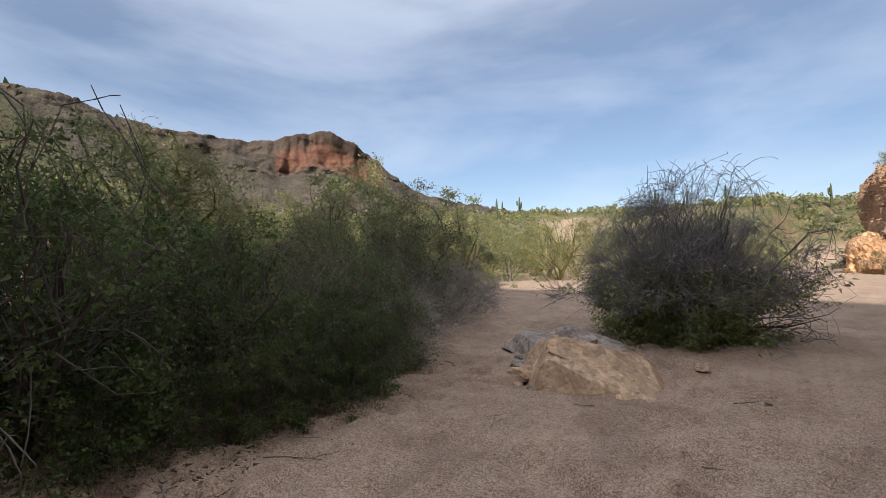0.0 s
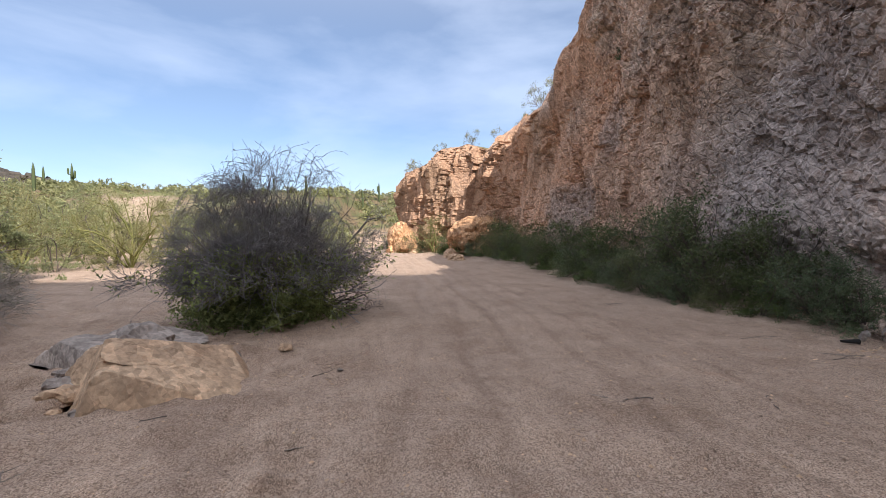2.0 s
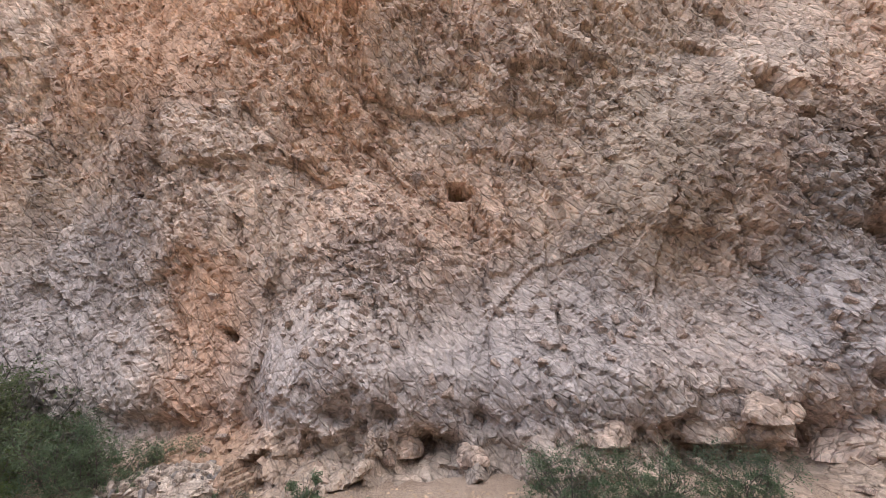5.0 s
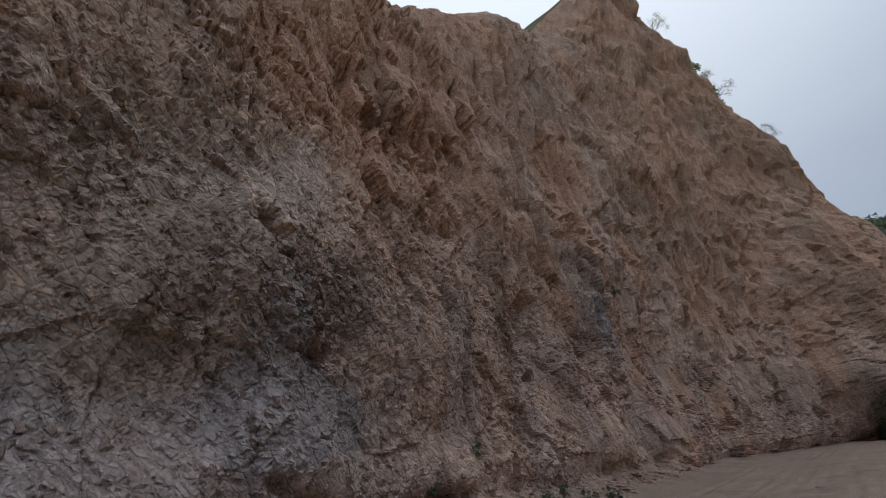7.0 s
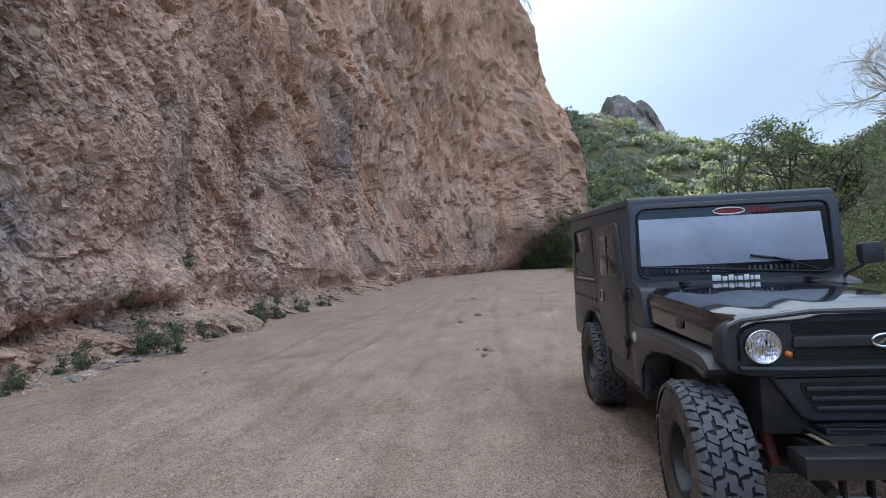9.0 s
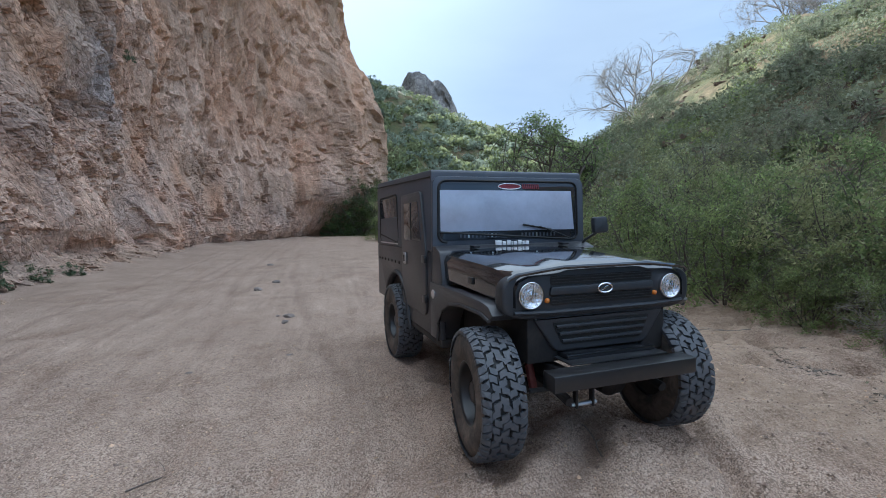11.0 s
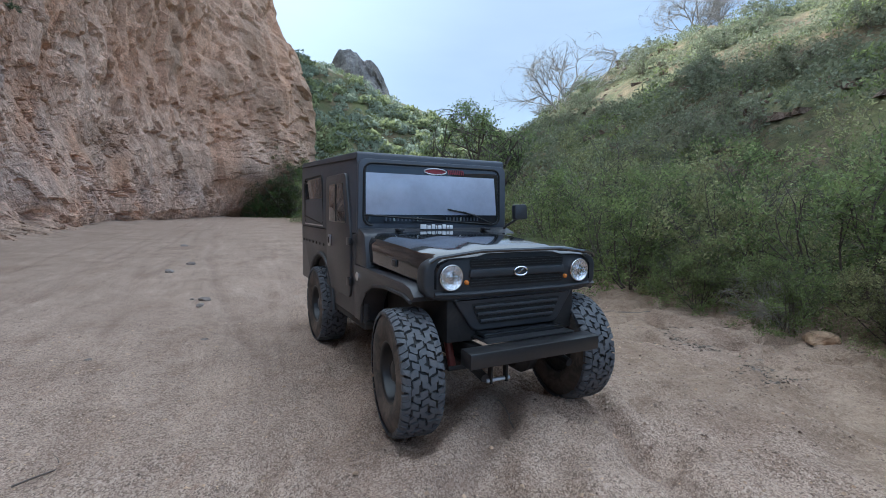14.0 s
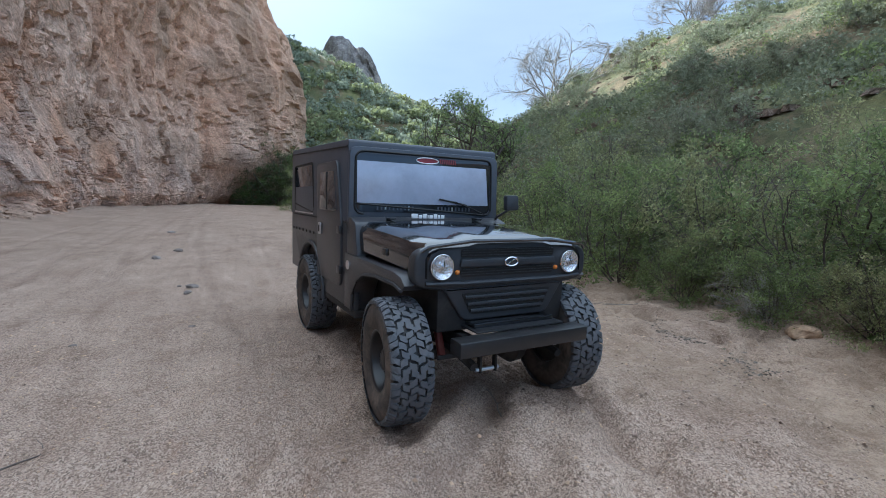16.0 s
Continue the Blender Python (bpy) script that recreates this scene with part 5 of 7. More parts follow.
# shrubs on the brow of the cliff
brow_bush = plant("brow_bush", 91, "small airy shrub on the brow of the cliff", "shrub", BARK_DRY, LEAF_OLIVE, 7, 1.6, 1.3, 2, 4, 1100, (0.07, 0.03), "cliff brow shrubs", jitter=0.1, rad=0.025, min_r=0.006)
flat_rim = rim.copy()
for k, (wy, ws) in enumerate([(28.5, 1.1), (26.5, 0.8), (23.5, 0.9), (38, 1.0), (36, 0.7), (33, 0.6), (44, 0.7), (47, 0.8), (50, 0.7), (53, 0.9), (41, 0.8), (-56, 2.0), (-60.5, 2.2), (-50, 1.4), (19.5, 0.8), (-63, 1.5)]):
    i = int(np.argmin(np.abs(flat_rim[:, 1] - wy)))
    q = flat_rim[i]
    if k == 0:
        place(brow_bush, q[0] + 0.4, q[1], 0, ws, z=q[2], sink=0.15)
    else:
        again(brow_bush, q[0] + 0.4, q[1], 71 * k, ws, z=q[2], sink=0.15)


# saguaros on the ridge
def saguaro(seed, h, arms):
    rng = np.random.default_rng(seed)
    root = thing("saguaro", None, None, "tall green saguaro cactus on the scrubby ridge", "cactus", "saguaros")

    def column(path, rads, sides=20):
        rings = []
        for (p, r) in zip(path, rads):
            for k in range(sides):
                w = 2 * math.pi * k / sides
                rr = r * (1 if k % 2 else 0.86)
                rings.append((p[0] + rr * math.cos(w), p[1] + rr * math.sin(w), p[2]))
        n = len(path)
        f = []
        for i in range(n - 1):
            for k in range(sides):
                f.append((i * sides + k, i * sides + (k + 1) % sides, (i + 1) * sides + (k + 1) % sides, (i + 1) * sides + k))
        return mesh_np("column", rings, f)

    hs = np.linspace(-0.3, h, 9)
    part("trunk", column([(0, 0, q) for q in hs], [0.2, 0.22, 0.25, 0.26, 0.26, 0.25, 0.22, 0.16, 0.03]), CACTUS, root)
    for a in range(arms):
        w, z0, L = rng.uniform(0, 6.28), h * rng.uniform(0.4, 0.6), h * rng.uniform(0.22, 0.4)
        c, s = math.cos(w), math.sin(w)
        path = [(0.1 * c, 0.1 * s, z0), (0.4 * c, 0.4 * s, z0 + 0.03), (0.58 * c, 0.58 * s, z0 + 0.22), (0.6 * c, 0.6 * s, z0 + L * 0.6), (0.6 * c, 0.6 * s, z0 + L * 0.9), (0.6 * c, 0.6 * s, z0 + L)]
        part("arm", column(path, [0.10, 0.14, 0.16, 0.16, 0.13, 0.03], 14), CACTUS, root)
    return root


sag_a, sag_b, sag_c = saguaro(1, 5.2, 3), saguaro(2, 4.6, 0), saguaro(3, 5.0, 1)
for k, (q, az_, r_, s_) in enumerate([(sag_a, -28.2, 80, 1.0), (sag_b, -31.0, 78, 1.05), (sag_c, -30.3, 84, 0.8), (sag_b, -38.5, 70, 1.2), (sag_c, -40, 82, 0.9), (sag_b, -6.0, 88, 1.0), (sag_b, 0.6, 86, 1.0), (sag_a, 2.6, 90, 0.9), (sag_c, -12.8, 84, 1.1), (sag_b, -9.6, 92, 1.0), (sag_b, -33.8, 90, 0.8)]):
    s_ *= 0.75
    sx, sy = r_ * math.sin(radians(az_)), r_ * math.cos(radians(az_))
    if k < 3 and q in (sag_a, sag_b, sag_c) and q.matrix_basis == Matrix():
        place(q, sx, sy, 40 * k, s_, 0.1)
    else:
        again(q, sx, sy, 40 * k, s_, sink=0.1)


# scrub that covers the slopes
def scrub(name, seed, n, where, size, blades, leaf, label, blade=0.2):
    rng = np.random.default_rng(seed)
    xy = where(rng, n)
    z = ground_z(xy[:, 0], xy[:, 1])
    m = len(xy)
    rad = rng.uniform(*size, m)
    c = np.repeat(np.column_stack([xy, z]), blades, 0)
    r = np.repeat(rad, blades)[:, None]
    d = rng.normal(0, 1, (m * blades, 3))
    d /= np.linalg.norm(d, axis=1, keepdims=True)
    d[:, 2] = np.abs(d[:, 2])
    lump = 0.55 + 0.5 * rng.uniform(0, 1, (m * blades, 1)) ** 0.5
    tall = np.repeat(rng.uniform(0.7, 1.2, m), blades)[:, None]
    p = c + d * r * lump * np.concatenate([np.ones_like(tall), np.ones_like(tall), tall], 1)
    v, f = leaves(p, 1.0, 0.6, rng)
    ctr = np.repeat(p, 3, 0)
    v = ctr + (v - ctr) * np.repeat(r, 3, 0) * blade * 2
    return thing(name, mesh_np(name, v, f, False), leaf, label, "scrub", kind="stuff")


def hill_side(rng, n):
    x, y = rng.uniform(-60, -8.5, n * 2), rng.uniform(-48, -3, n * 2)
    keep = value_noise(np.stack([x * 0.22, y * 0.22, 0 * x], 1), 401) > rng.uniform(-0.7, 0.6, n * 2)
    return np.column_stack([x, y])[keep][:n]


def far_slope(rng, n):
    az, r = np.radians(rng.uniform(176, 232, n)), rng.uniform(60, 108, n)
    return np.column_stack([np.sin(az) * r, np.cos(az) * r])


def ridge(rng, n):
    az, r = np.radians(rng.uniform(-78, 12, n)), rng.uniform(44, 104, n) ** 1.0
    x, y = np.sin(az) * r, np.cos(az) * r
    keep = (np.abs(x - 2 - 0.02 * y) > 4.5) | (y > 78)
    keep &= value_noise(np.stack([x * 0.09, y * 0.09, 0 * x], 1), 411) > -0.45
    keep &= ~((np.abs(np.degrees(az) + 23.0) < 3.0) & (r < 84))
    return np.column_stack([x, y])[keep]


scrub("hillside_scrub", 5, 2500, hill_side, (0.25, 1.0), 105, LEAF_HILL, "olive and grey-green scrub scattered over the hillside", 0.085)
scrub("hillside_sage", 16, 2000, hill_side, (0.2, 0.75), 80, LEAF_SAGE_HAZED, "grey-green sage scattered over the hillside, toned pale for haze", 0.085)
scrub("hillside_brush", 6, 650, hill_side, (0.25, 0.8), 110, LEAF_GREEN, "green leafy brush scattered over the hillside", 0.085)
scrub("far_slope_brush", 7, 1500, far_slope, (0.6, 1.6), 70, LEAF_HAZY, "green brush covering the far slope, toned pale for haze")
scrub("far_slope_trees", 8, 380, far_slope, (1.0, 2.2), 80, LEAF_OLIVE, "green trees and brush on the far slope")
scrub("ridge_scrub", 9, 2600, ridge, (0.35, 1.3), 46, LEAF_OLIVE, "olive scrub covering the low ridge")
scrub("ridge_bushes", 10, 1000, ridge, (0.35, 1.2), 46, LEAF_SAGE_HAZED, "grey-green bushes on the low ridge")


# loose pebbles and clods on the sand
def pebbles(name, seed, n, lo, hi, mat, label, box):
    rng = np.random.default_rng(seed)
    x, y = rng.uniform(box[0], box[1], n), rng.uniform(box[2], box[3], n)
    z = ground_z(x, y)
    r = rng.uniform(0, 1, n) ** 3 * (hi - lo) + lo
    base = np.array([(1, 0, 0), (0.3, 0.9, 0), (-0.8, 0.5, 0), (-0.7, -0.7, 0), (0.4, -0.9, 0), (0.1, 0.1, 0.75)])
    t = rng.uniform(0, 6.28, n)
    c, s = np.cos(t), np.sin(t)
    v = base[None] * rng.uniform(0.7, 1.3, (n, 6, 3)) * r[:, None, None]
    w = np.stack([v[..., 0] * c[:, None] - v[..., 1] * s[:, None], v[..., 0] * s[:, None] + v[..., 1] * c[:, None], v[..., 2]], -1)
    w += np.stack([x, y, z - 0.1 * r], 1)[:, None, :]
    f = (np.arange(n)[:, None, None] * 6 + np.array([(0, 1, 5), (1, 2, 5), (2, 3, 5), (3, 4, 5), (4, 0, 5)])[None]).reshape(-1, 3)
    return thing(name, mesh_np(name, w.reshape(-1, 3), f, False), mat, label, "pebbles", kind="stuff")


pebbles("pebbles", 501, 16000, 0.004, 0.018, GRIT, "small grey-brown pebbles scattered over the sand", (-6, 7, -9, 9))
pebbles("grit", 505, 20000, 0.003, 0.011, GRIT, "coarse grey-brown grit lying on the sand", (-4.8, 3.0, -7.6, -2.4))
pebbles("pale_grit", 506, 9000, 0.003, 0.010, TANROCK, "coarse pale grit lying on the sand", (-4.8, 3.0, -7.6, -2.4))
pebbles("sand_clods", 502, 6000, 0.006, 0.022, TANROCK, "small tan clods of crusted sand", (-6, 6.5, -8, 8))
# half-buried ledges of brown rock on the hillside
rng = np.random.default_rng(504)
hx, hy = rng.uniform(-40, -9.5, 1500), rng.uniform(-42, -4, 1500)
keep = value_noise(np.stack([hx * 0.16, hy * 0.16, 0 * hx], 1), 405) > rng.uniform(-0.1, 0.5, 1500)
hx, hy = hx[keep], hy[keep]
hs = 0.07 + 0.24 * rng.uniform(0, 1, len(hx)) ** 2.5
v = np.array([chunk_shape(rng) for _ in range(len(hx))]) * np.stack([hs * 1.4, hs * 1.2, hs * 0.6], 1)[:, None, :]
turn = rng.uniform(0, 6.28, len(hx))
c, q = np.cos(turn)[:, None], np.sin(turn)[:, None]
v = np.stack([v[..., 0] * c - v[..., 1] * q, v[..., 0] * q + v[..., 1] * c, v[..., 2]], -1) + np.stack([hx, hy, ground_z(hx, hy) + 0.1 * hs], 1)[:, None, :]
f = (np.arange(len(hx))[:, None, None] * 8 + CUBE[None]).reshape(-1, 4)
thing("hillside_rocks", mesh_np("hillside_rocks", v.reshape(-1, 3), f, False), HILLROCK, "brown rocks scattered over the hillside", "rocks", kind="stuff")
pebbles("bank_clods", 507, 2000, 0.006, 0.020, GRIT, "crumbly sand clods along the bank", (-6.2, -2.8, -6.6, -1.4))
pebbles("cliff_gravel", 503, 3500, 0.01, 0.045, TANROCK, "broken gravel along the foot of the cliff", (6.0, 7.5, -14, 5))


# ---- rocks ----
def rock_mesh(seed, size, sub=4, cut=0.25, rough=0.28, planes=()):
    bm = bmesh.new()
    bmesh.ops.create_icosphere(bm, subdivisions=sub, radius=1.0)
    me = bpy.data.meshes.new("rock")
    bm.to_mesh(me)
    bm.free()
    v = np.empty(len(me.vertices) * 3)
    me.vertices.foreach_get("co", v)
    v = v.reshape(-1, 3)
    d = v / np.linalg.norm(v, axis=1, keepdims=True)
    k = 1 + 0.35 * value_noise(d * 1.1 + seed * 3.7, seed) + rough * facets(d * 1.6 + seed, seed + 5)[0] + 0.4 * rough * facets(d * 4.0 + seed, seed + 9)[0] + 0.12 * rough * fbm(d * 9, 3, seed)
    v = d * k[:, None] * np.array(size)
    for n, d0 in planes:   # broad worn faces
        n = np.array(n) / np.linalg.norm(n)
        v = v - n * np.maximum(v @ n - d0, 0)[:, None] * 0.92
    v[:, 2] = np.where(v[:, 2] < -cut * size[2], -cut * size[2], v[:, 2])
    me.vertices.foreach_set("co", v.astype(np.float32).ravel())
    me.update()
    return me


def rock(name, seed, size, at, turn, mat, label, group="", sub=4, tilt=0.0, sink=None, z=None, rough=0.28, planes=()):
    ob = thing(name, rock_mesh(seed, size, sub, rough=rough, planes=planes), mat, label, "rock", group)
    zz = gz(at[0], at[1]) if z is None else z
    ob.matrix_basis = pose(at[0], at[1], zz + (0.1 * size[2] if sink is None else -sink), tilt, 0, turn)
    return ob


rock("tan_boulder", 3, (1.0, 0.78, 0.58), (-1.98, 5.25), 20, TANROCK, "weathered tan boulder half buried in the sand", sub=6, tilt=0, rough=0.26, planes=[((0.34, -0.36, 0.87), 0.27), ((-0.9, -0.1, 0.35), 0.62), ((-0.05, -0.92, 0.36), 0.55), ((0.85, -0.05, 0.45), 0.66), ((0.1, 0.5, 0.85), 0.42)])
rock("tan_boulder", 4, (0.50, 0.45, 0.42), (-2.6, 5.7), 70, TANROCK, "smaller tan boulder behind the weathered boulder", sub=5, rough=0.18, planes=[((0.2, -0.3, 0.9), 0.2), ((-0.7, 0.1, 0.6), 0.28)])
rock("grey_slab", 5, (0.85, 0.85, 0.32), (-3.1, 6.75), 25, GREYROCK, "flat layered grey rock slab on the sand", sub=5, planes=[((0.1, -0.12, 1), 0.15), ((-0.8, -0.5, 0.3), 0.5)])
rock("grey_slab", 6, (0.45, 0.5, 0.42), (-2.75, 6.2), 100, GREYROCK, "cracked grey rock slab beside the boulder")
for k, (bx, by, bs) in enumerate([(-2.95, 5.25, 0.16), (-3.05, 5.55, 0.13), (-2.8, 4.9, 0.07), (-2.9, 6.0, 0.18), (-1.35, 5.05, 0.06), (-3.3, 6.1, 0.12), (-2.1, 6.6, 0.15), (-1.6, 6.3, 0.10), (-1.0, 6.6, 0.08), (-2.45, 4.62, 0.05), (-1.85, 6.9, 0.12)]):
    rock("stone", 20 + k, (bs * 1.3, bs, bs * 0.75), (bx, by), 40 * k, GREYROCK if k % 2 else TANROCK, "broken stone lying beside the boulder", "stones by the boulder", sub=3)
rock("pale_boulder", 31, (0.55, 0.45, 0.4), (5.9, 28.0), 0, TANROCK, "pale rounded boulder by the cliff brush", "pale boulders")
rock("pale_boulder", 32, (0.7, 0.5, 0.42), (6.3, 31.5), 50, TANROCK, "pale rounded boulder by the cliff brush", "pale boulders")
rock("pale_boulder", 33, (0.5, 0.4, 0.35), (4.9, 41.0), 90, TANROCK, "pale rounded boulder by the cliff brush", "pale boulders")
rock("orange_outcrop", 34, (1.4, 2.2, 1.9), (3.9, 43.6), 20, SUNROCK, "sunlit orange rock outcrop at the cliff foot", sub=5)
rock("orange_outcrop", 35, (2.4, 5.2, 2.0), (9.7, 35.8), -22, SUNROCK, "sloping orange rock apron below the cliff", sub=5)
rock("bank_stone", 36, (0.19, 0.12, 0.12), (-6.45, -4.45), 60, TANROCK, "smooth tan stone at the edge of the shrubs", rough=0.07)
for k, (bx, by, bs) in enumerate([(0.08, -9.74, 0.07), (0.14, -9.45, 0.06), (0.3, -9.9, 0.04), (-0.1, -7.2, 0.03), (0.9, -6.9, 0.025), (1.1, -13.2, 0.09), (0.8, -14.5, 0.08), (4.6, -8.3, 0.03), (1.7, -4.0, 0.02), (-0.22, 5.49, 0.03), (1.6, -20.0, 0.1)]):
    rock("stone", 50 + k, (bs * 1.4, bs, bs * 0.7), (bx, by), 57 * k, GREYROCK, "small dark stone lying on the sand", "stones on the sand", sub=2)
# thin slabs fallen from the foot of the cliff
for k in range(46):
    rng = np.random.default_rng(900 + k)
    fy = rng.uniform(-13.5, 4.2)
    fx = np.interp(fy, [-14, -7, 0, 5], [7.35, 6.95, 6.85, 7.0]) - rng.uniform(0.0, 0.75) ** 1.5
    fs = rng.uniform(0.05, 0.17)
    rock("slab_stone", 100 + k % 7, (fs * 1.6, fs, fs * 0.35), (fx, fy), rng.uniform(0, 360), GREYROCK if k % 3 else RUBBLE, "flat broken stone fallen at the foot of the cliff", "fallen stones", sub=2)
for k, (by, bz, bs) in enumerate([(-3.7, 0.75, 0.42), (-4.4, 1.05, 0.38), (-2.1, 0.72, 0.36), (1.2, 0.5, 0.34), (0.1, 0.42, 0.3), (-5.6, 0.5, 0.4)]):
    q = cliff_at(by, bz)
    rock("toe_boulder", 130 + k, (bs * 0.8, bs * 1.2, bs * 0.85), (q.x + 0.12, by), 30 * k, CLIFF, "rounded block lodged in the foot of the cliff", "toe boulders", sub=4, z=bz - 0.1 * bs, rough=0.18)
# rubble heap
heap = thing("rubble_heap", None, None, "heap of pale angular rubble against the cliff foot", "rubble")
heap.matrix_basis = pose(7.55, 4.5, gz(7.55, 4.5))
part("mound", rock_mesh(61, (0.75, 0.95, 0.30), 5), RUBBLE, heap, "packed gravel and dust")
bits = [rock_mesh(62 + k, (0.09, 0.07, 0.055), 2) for k in range(5)]
rng = np.random.default_rng(77)
for k in range(230):
    w, q = rng.uniform(0, 2 * math.pi), rng.uniform(0.05, 1.12)
    hx, hy = 0.9 * q * math.cos(w), 1.15 * q * math.sin(w)
    st = part("stone", bits[k % 5], RUBBLE if k % 4 else GREYROCK, heap)
    s_ = rng.uniform(0.25, 0.65) + 0.9 * rng.uniform(0, 1) ** 5
    st.matrix_basis = pose(hx, hy, max(0.0, 0.31 * (1 - q * q * 0.9)) + 0.02, rng.uniform(0, 360), rng.uniform(0, 360), rng.uniform(0, 360)) @ Matrix.Scale(s_, 4)

CHAR, nt, b = material("charred_wood", 0.9)
b.inputs["Base Color"].default_value = (0.012, 0.011, 0.01, 1)
bump(nt, b, [(noise_tex(nt, coords(nt), 40, 4), 0.6, 0.01)])


def stick(name, seed, at, turn, length, r, mat, label, group="twigs on the sand", forks=2):
    rng = np.random.default_rng(seed)
    p0, p1, ra, rb = [], [], [], []

    def run(p, a, L, r):
        n = 5
        for k in range(n):
            a += rng.normal(0, 0.22)
            q = p + np.array([math.cos(a) * L / n, math.sin(a) * L / n, rng.normal(0, 0.006)])
            q[2] = max(q[2], r)
            p0.append(p), p1.append(q), ra.append(r * (1 - 0.12 * k)), rb.append(r * (1 - 0.12 * (k + 1)))
            p = q
            if r > 0.004 and k in (1, 3) and rng.uniform() < forks / 2:
                run(p, a + rng.choice([-0.7, 0.7]), L * 0.45, r * 0.6)

    run(np.array([0.0, 0.0, r]), 0.0, length, r)
    v, f = tubes(p0, p1, np.array(ra), np.array(rb), 5)
    ob = thing(name, mesh_np(name, v, f), mat, label, "twig", group)
    ob.matrix_basis = pose(at[0], at[1], gz(*at) + 0.004, 0, 0, turn)
    return ob


stick("charred_log", 1, (6.62, 5.15), 140, 0.22, 0.04, CHAR, "short black charred stick on the sand", forks=0)
for k, (sx, sy, st_, L) in enumerate([(2.21, 3.9, 150, 0.42), (2.6, 3.8, 160, 0.3), (-2.16, 3.23, 100, 0.3), (-0.5, 5.2, 10, 0.35), (6.1, 4.7, 170, 0.5), (5.4, 4.5, 20, 0.35), (5.2, 5.6, 0, 0.5), (3.5, 3.4, 60, 0.3), (4.4, 2.1, 110, 0.25), (-3.3, 1.7, 40, 0.5),
                                      (-3.2, 2.3, 200, 0.45), (-2.9, 1.2, 300, 0.4), (-6.0, -6.4, 20, 0.9), (-5.7, -5.5, 160, 0.6), (-5.4, -7.2, 80, 0.5), (0.62, -4.55, 215, 0.5), (-0.55, 3.6, 20, 0.2), (5.6, 9.2, 170, 0.5), (0.9, 12.6, 10, 0.45), (4.2, 6.2, 75, 0.3), (-2.3, -4.1, 235, 0.5), (-1.6, 4.3, 200, 0.2)]):
    stick("twig", 10 + k, (sx, sy), st_, L, 0.006, BARK if k % 2 else BARK_DRY, "thin dry twig lying on the sand")


# dark leaf litter washed up in a line along the bank
rng = np.random.default_rng(88)
lt = rng.uniform(0, 1, 1700)
lx = np.interp(lt, [0, 0.25, 0.5, 0.75, 1], [-5.75, -5.25, -5.02, -4.95, -4.7]) + rng.normal(0, 0.06, 1700) * rng.uniform(0.3, 3.5, 1700)
ly = np.interp(lt, [0, 1], [-6.6, -1.6]) + rng.normal(0, 0.1, 1700)
keep = value_noise(np.stack([lx * 2.2, ly * 2.2, 0 * lx], 1), 89) > -0.15
lx, ly = lx[keep], ly[keep]
v, f = leaves(np.stack([lx, ly, ground_z(lx, ly) + 0.008], 1), 0.032, 0.011, rng, flat=0.85)
thing("leaf_litter", mesh_np("leaf_litter", v, f, False), BARK_DRY, "dark broken twigs and leaf litter on the bank sand", "litter", kind="stuff")


# dead leaves and broken twigs under the shade of the left bank shrubs
lx, ly = rng.uniform(-5.2, -2.6, 4200), rng.uniform(-1.6, 5.4, 4200)
keep = lx < -3.3 - 0.22 * (ly - 1.5) + 0.45 * value_noise(np.stack([lx * 1.6, ly * 1.6, 0 * lx], 1), 90)
lx, ly = lx[keep], ly[keep]
v, f = leaves(np.stack([lx, ly, ground_z(lx, ly) + 0.008], 1), 0.045, 0.02, rng, flat=0.85)
thing("dead_leaves", mesh_np("dead_leaves", v, f, False), BARK, "dark dead leaves and twigs under the bank shrubs", "litter", kind="stuff")


# ---- the parked off-road car ----
def car_material(name, color, rough, metal=0.0, spec=0.5, grain=None, dust=0.0, coat=0.0):
    m, nt, b = material(name, rough, metal, spec)
    v = coords(nt)
    n = noise_tex(nt, v, 3.0, 6, 0.7)
    col = mix(nt, 1.0, color, ramp(nt, n, [(0.3, (0.85, 0.85, 0.85)), (0.7, (1.15, 1.15, 1.15))]), "MULTIPLY")
    if dust:
        d = ramp(nt, noise_tex(nt, v, 5.0, 8, 0.75, 0.6), [(0.42, (0, 0, 0)), (0.75, (dust, dust, dust))])
        col = mix(nt, d, col, (0.34, 0.26, 0.20))
    nt.links.new(col, b.inputs["Base Color"])
    b.inputs["Coat Weight"].default_value = coat
    b.inputs["Coat Roughness"].default_value = 0.06
    if grain:
        bump(nt, b, [(noise_tex(nt, v, grain, 3, 0.6), 0.25, 0.002)])
    return m


PAINT = car_material("charcoal_paint", (0.038, 0.040, 0.046), 0.38, spec=0.5, grain=350, dust=0.10)
GLOSS = car_material("gloss_black_paint", (0.010, 0.011, 0.014), 0.12, spec=0.6, dust=0.025, coat=1.0)
TOPMAT = car_material("hard_top_shell", (0.052, 0.060, 0.078), 0.48, grain=260, dust=0.06)
FASCIA = car_material("black_moulding", (0.028, 0.031, 0.037), 0.45, grain=500, dust=0.05)
STEEL = car_material("black_steel", (0.018, 0.018, 0.020), 0.32, spec=0.6, dust=0.04)
DARK = car_material("dark_underside", (0.010, 0.010, 0.011), 0.75, dust=0.10)
TYRE = car_material("tyre_rubber", (0.072, 0.077, 0.088), 0.62, grain=120, dust=0.12)
SIDEWALL = car_material("dusty_sidewall", (0.052, 0.045, 0.040), 0.88, grain=90, dust=0.5)
RIM = car_material("black_rim", (0.017, 0.018, 0.020), 0.36, dust=0.03)
CHROME = car_material("chrome", (0.75, 0.75, 0.76), 0.10, metal=1.0)
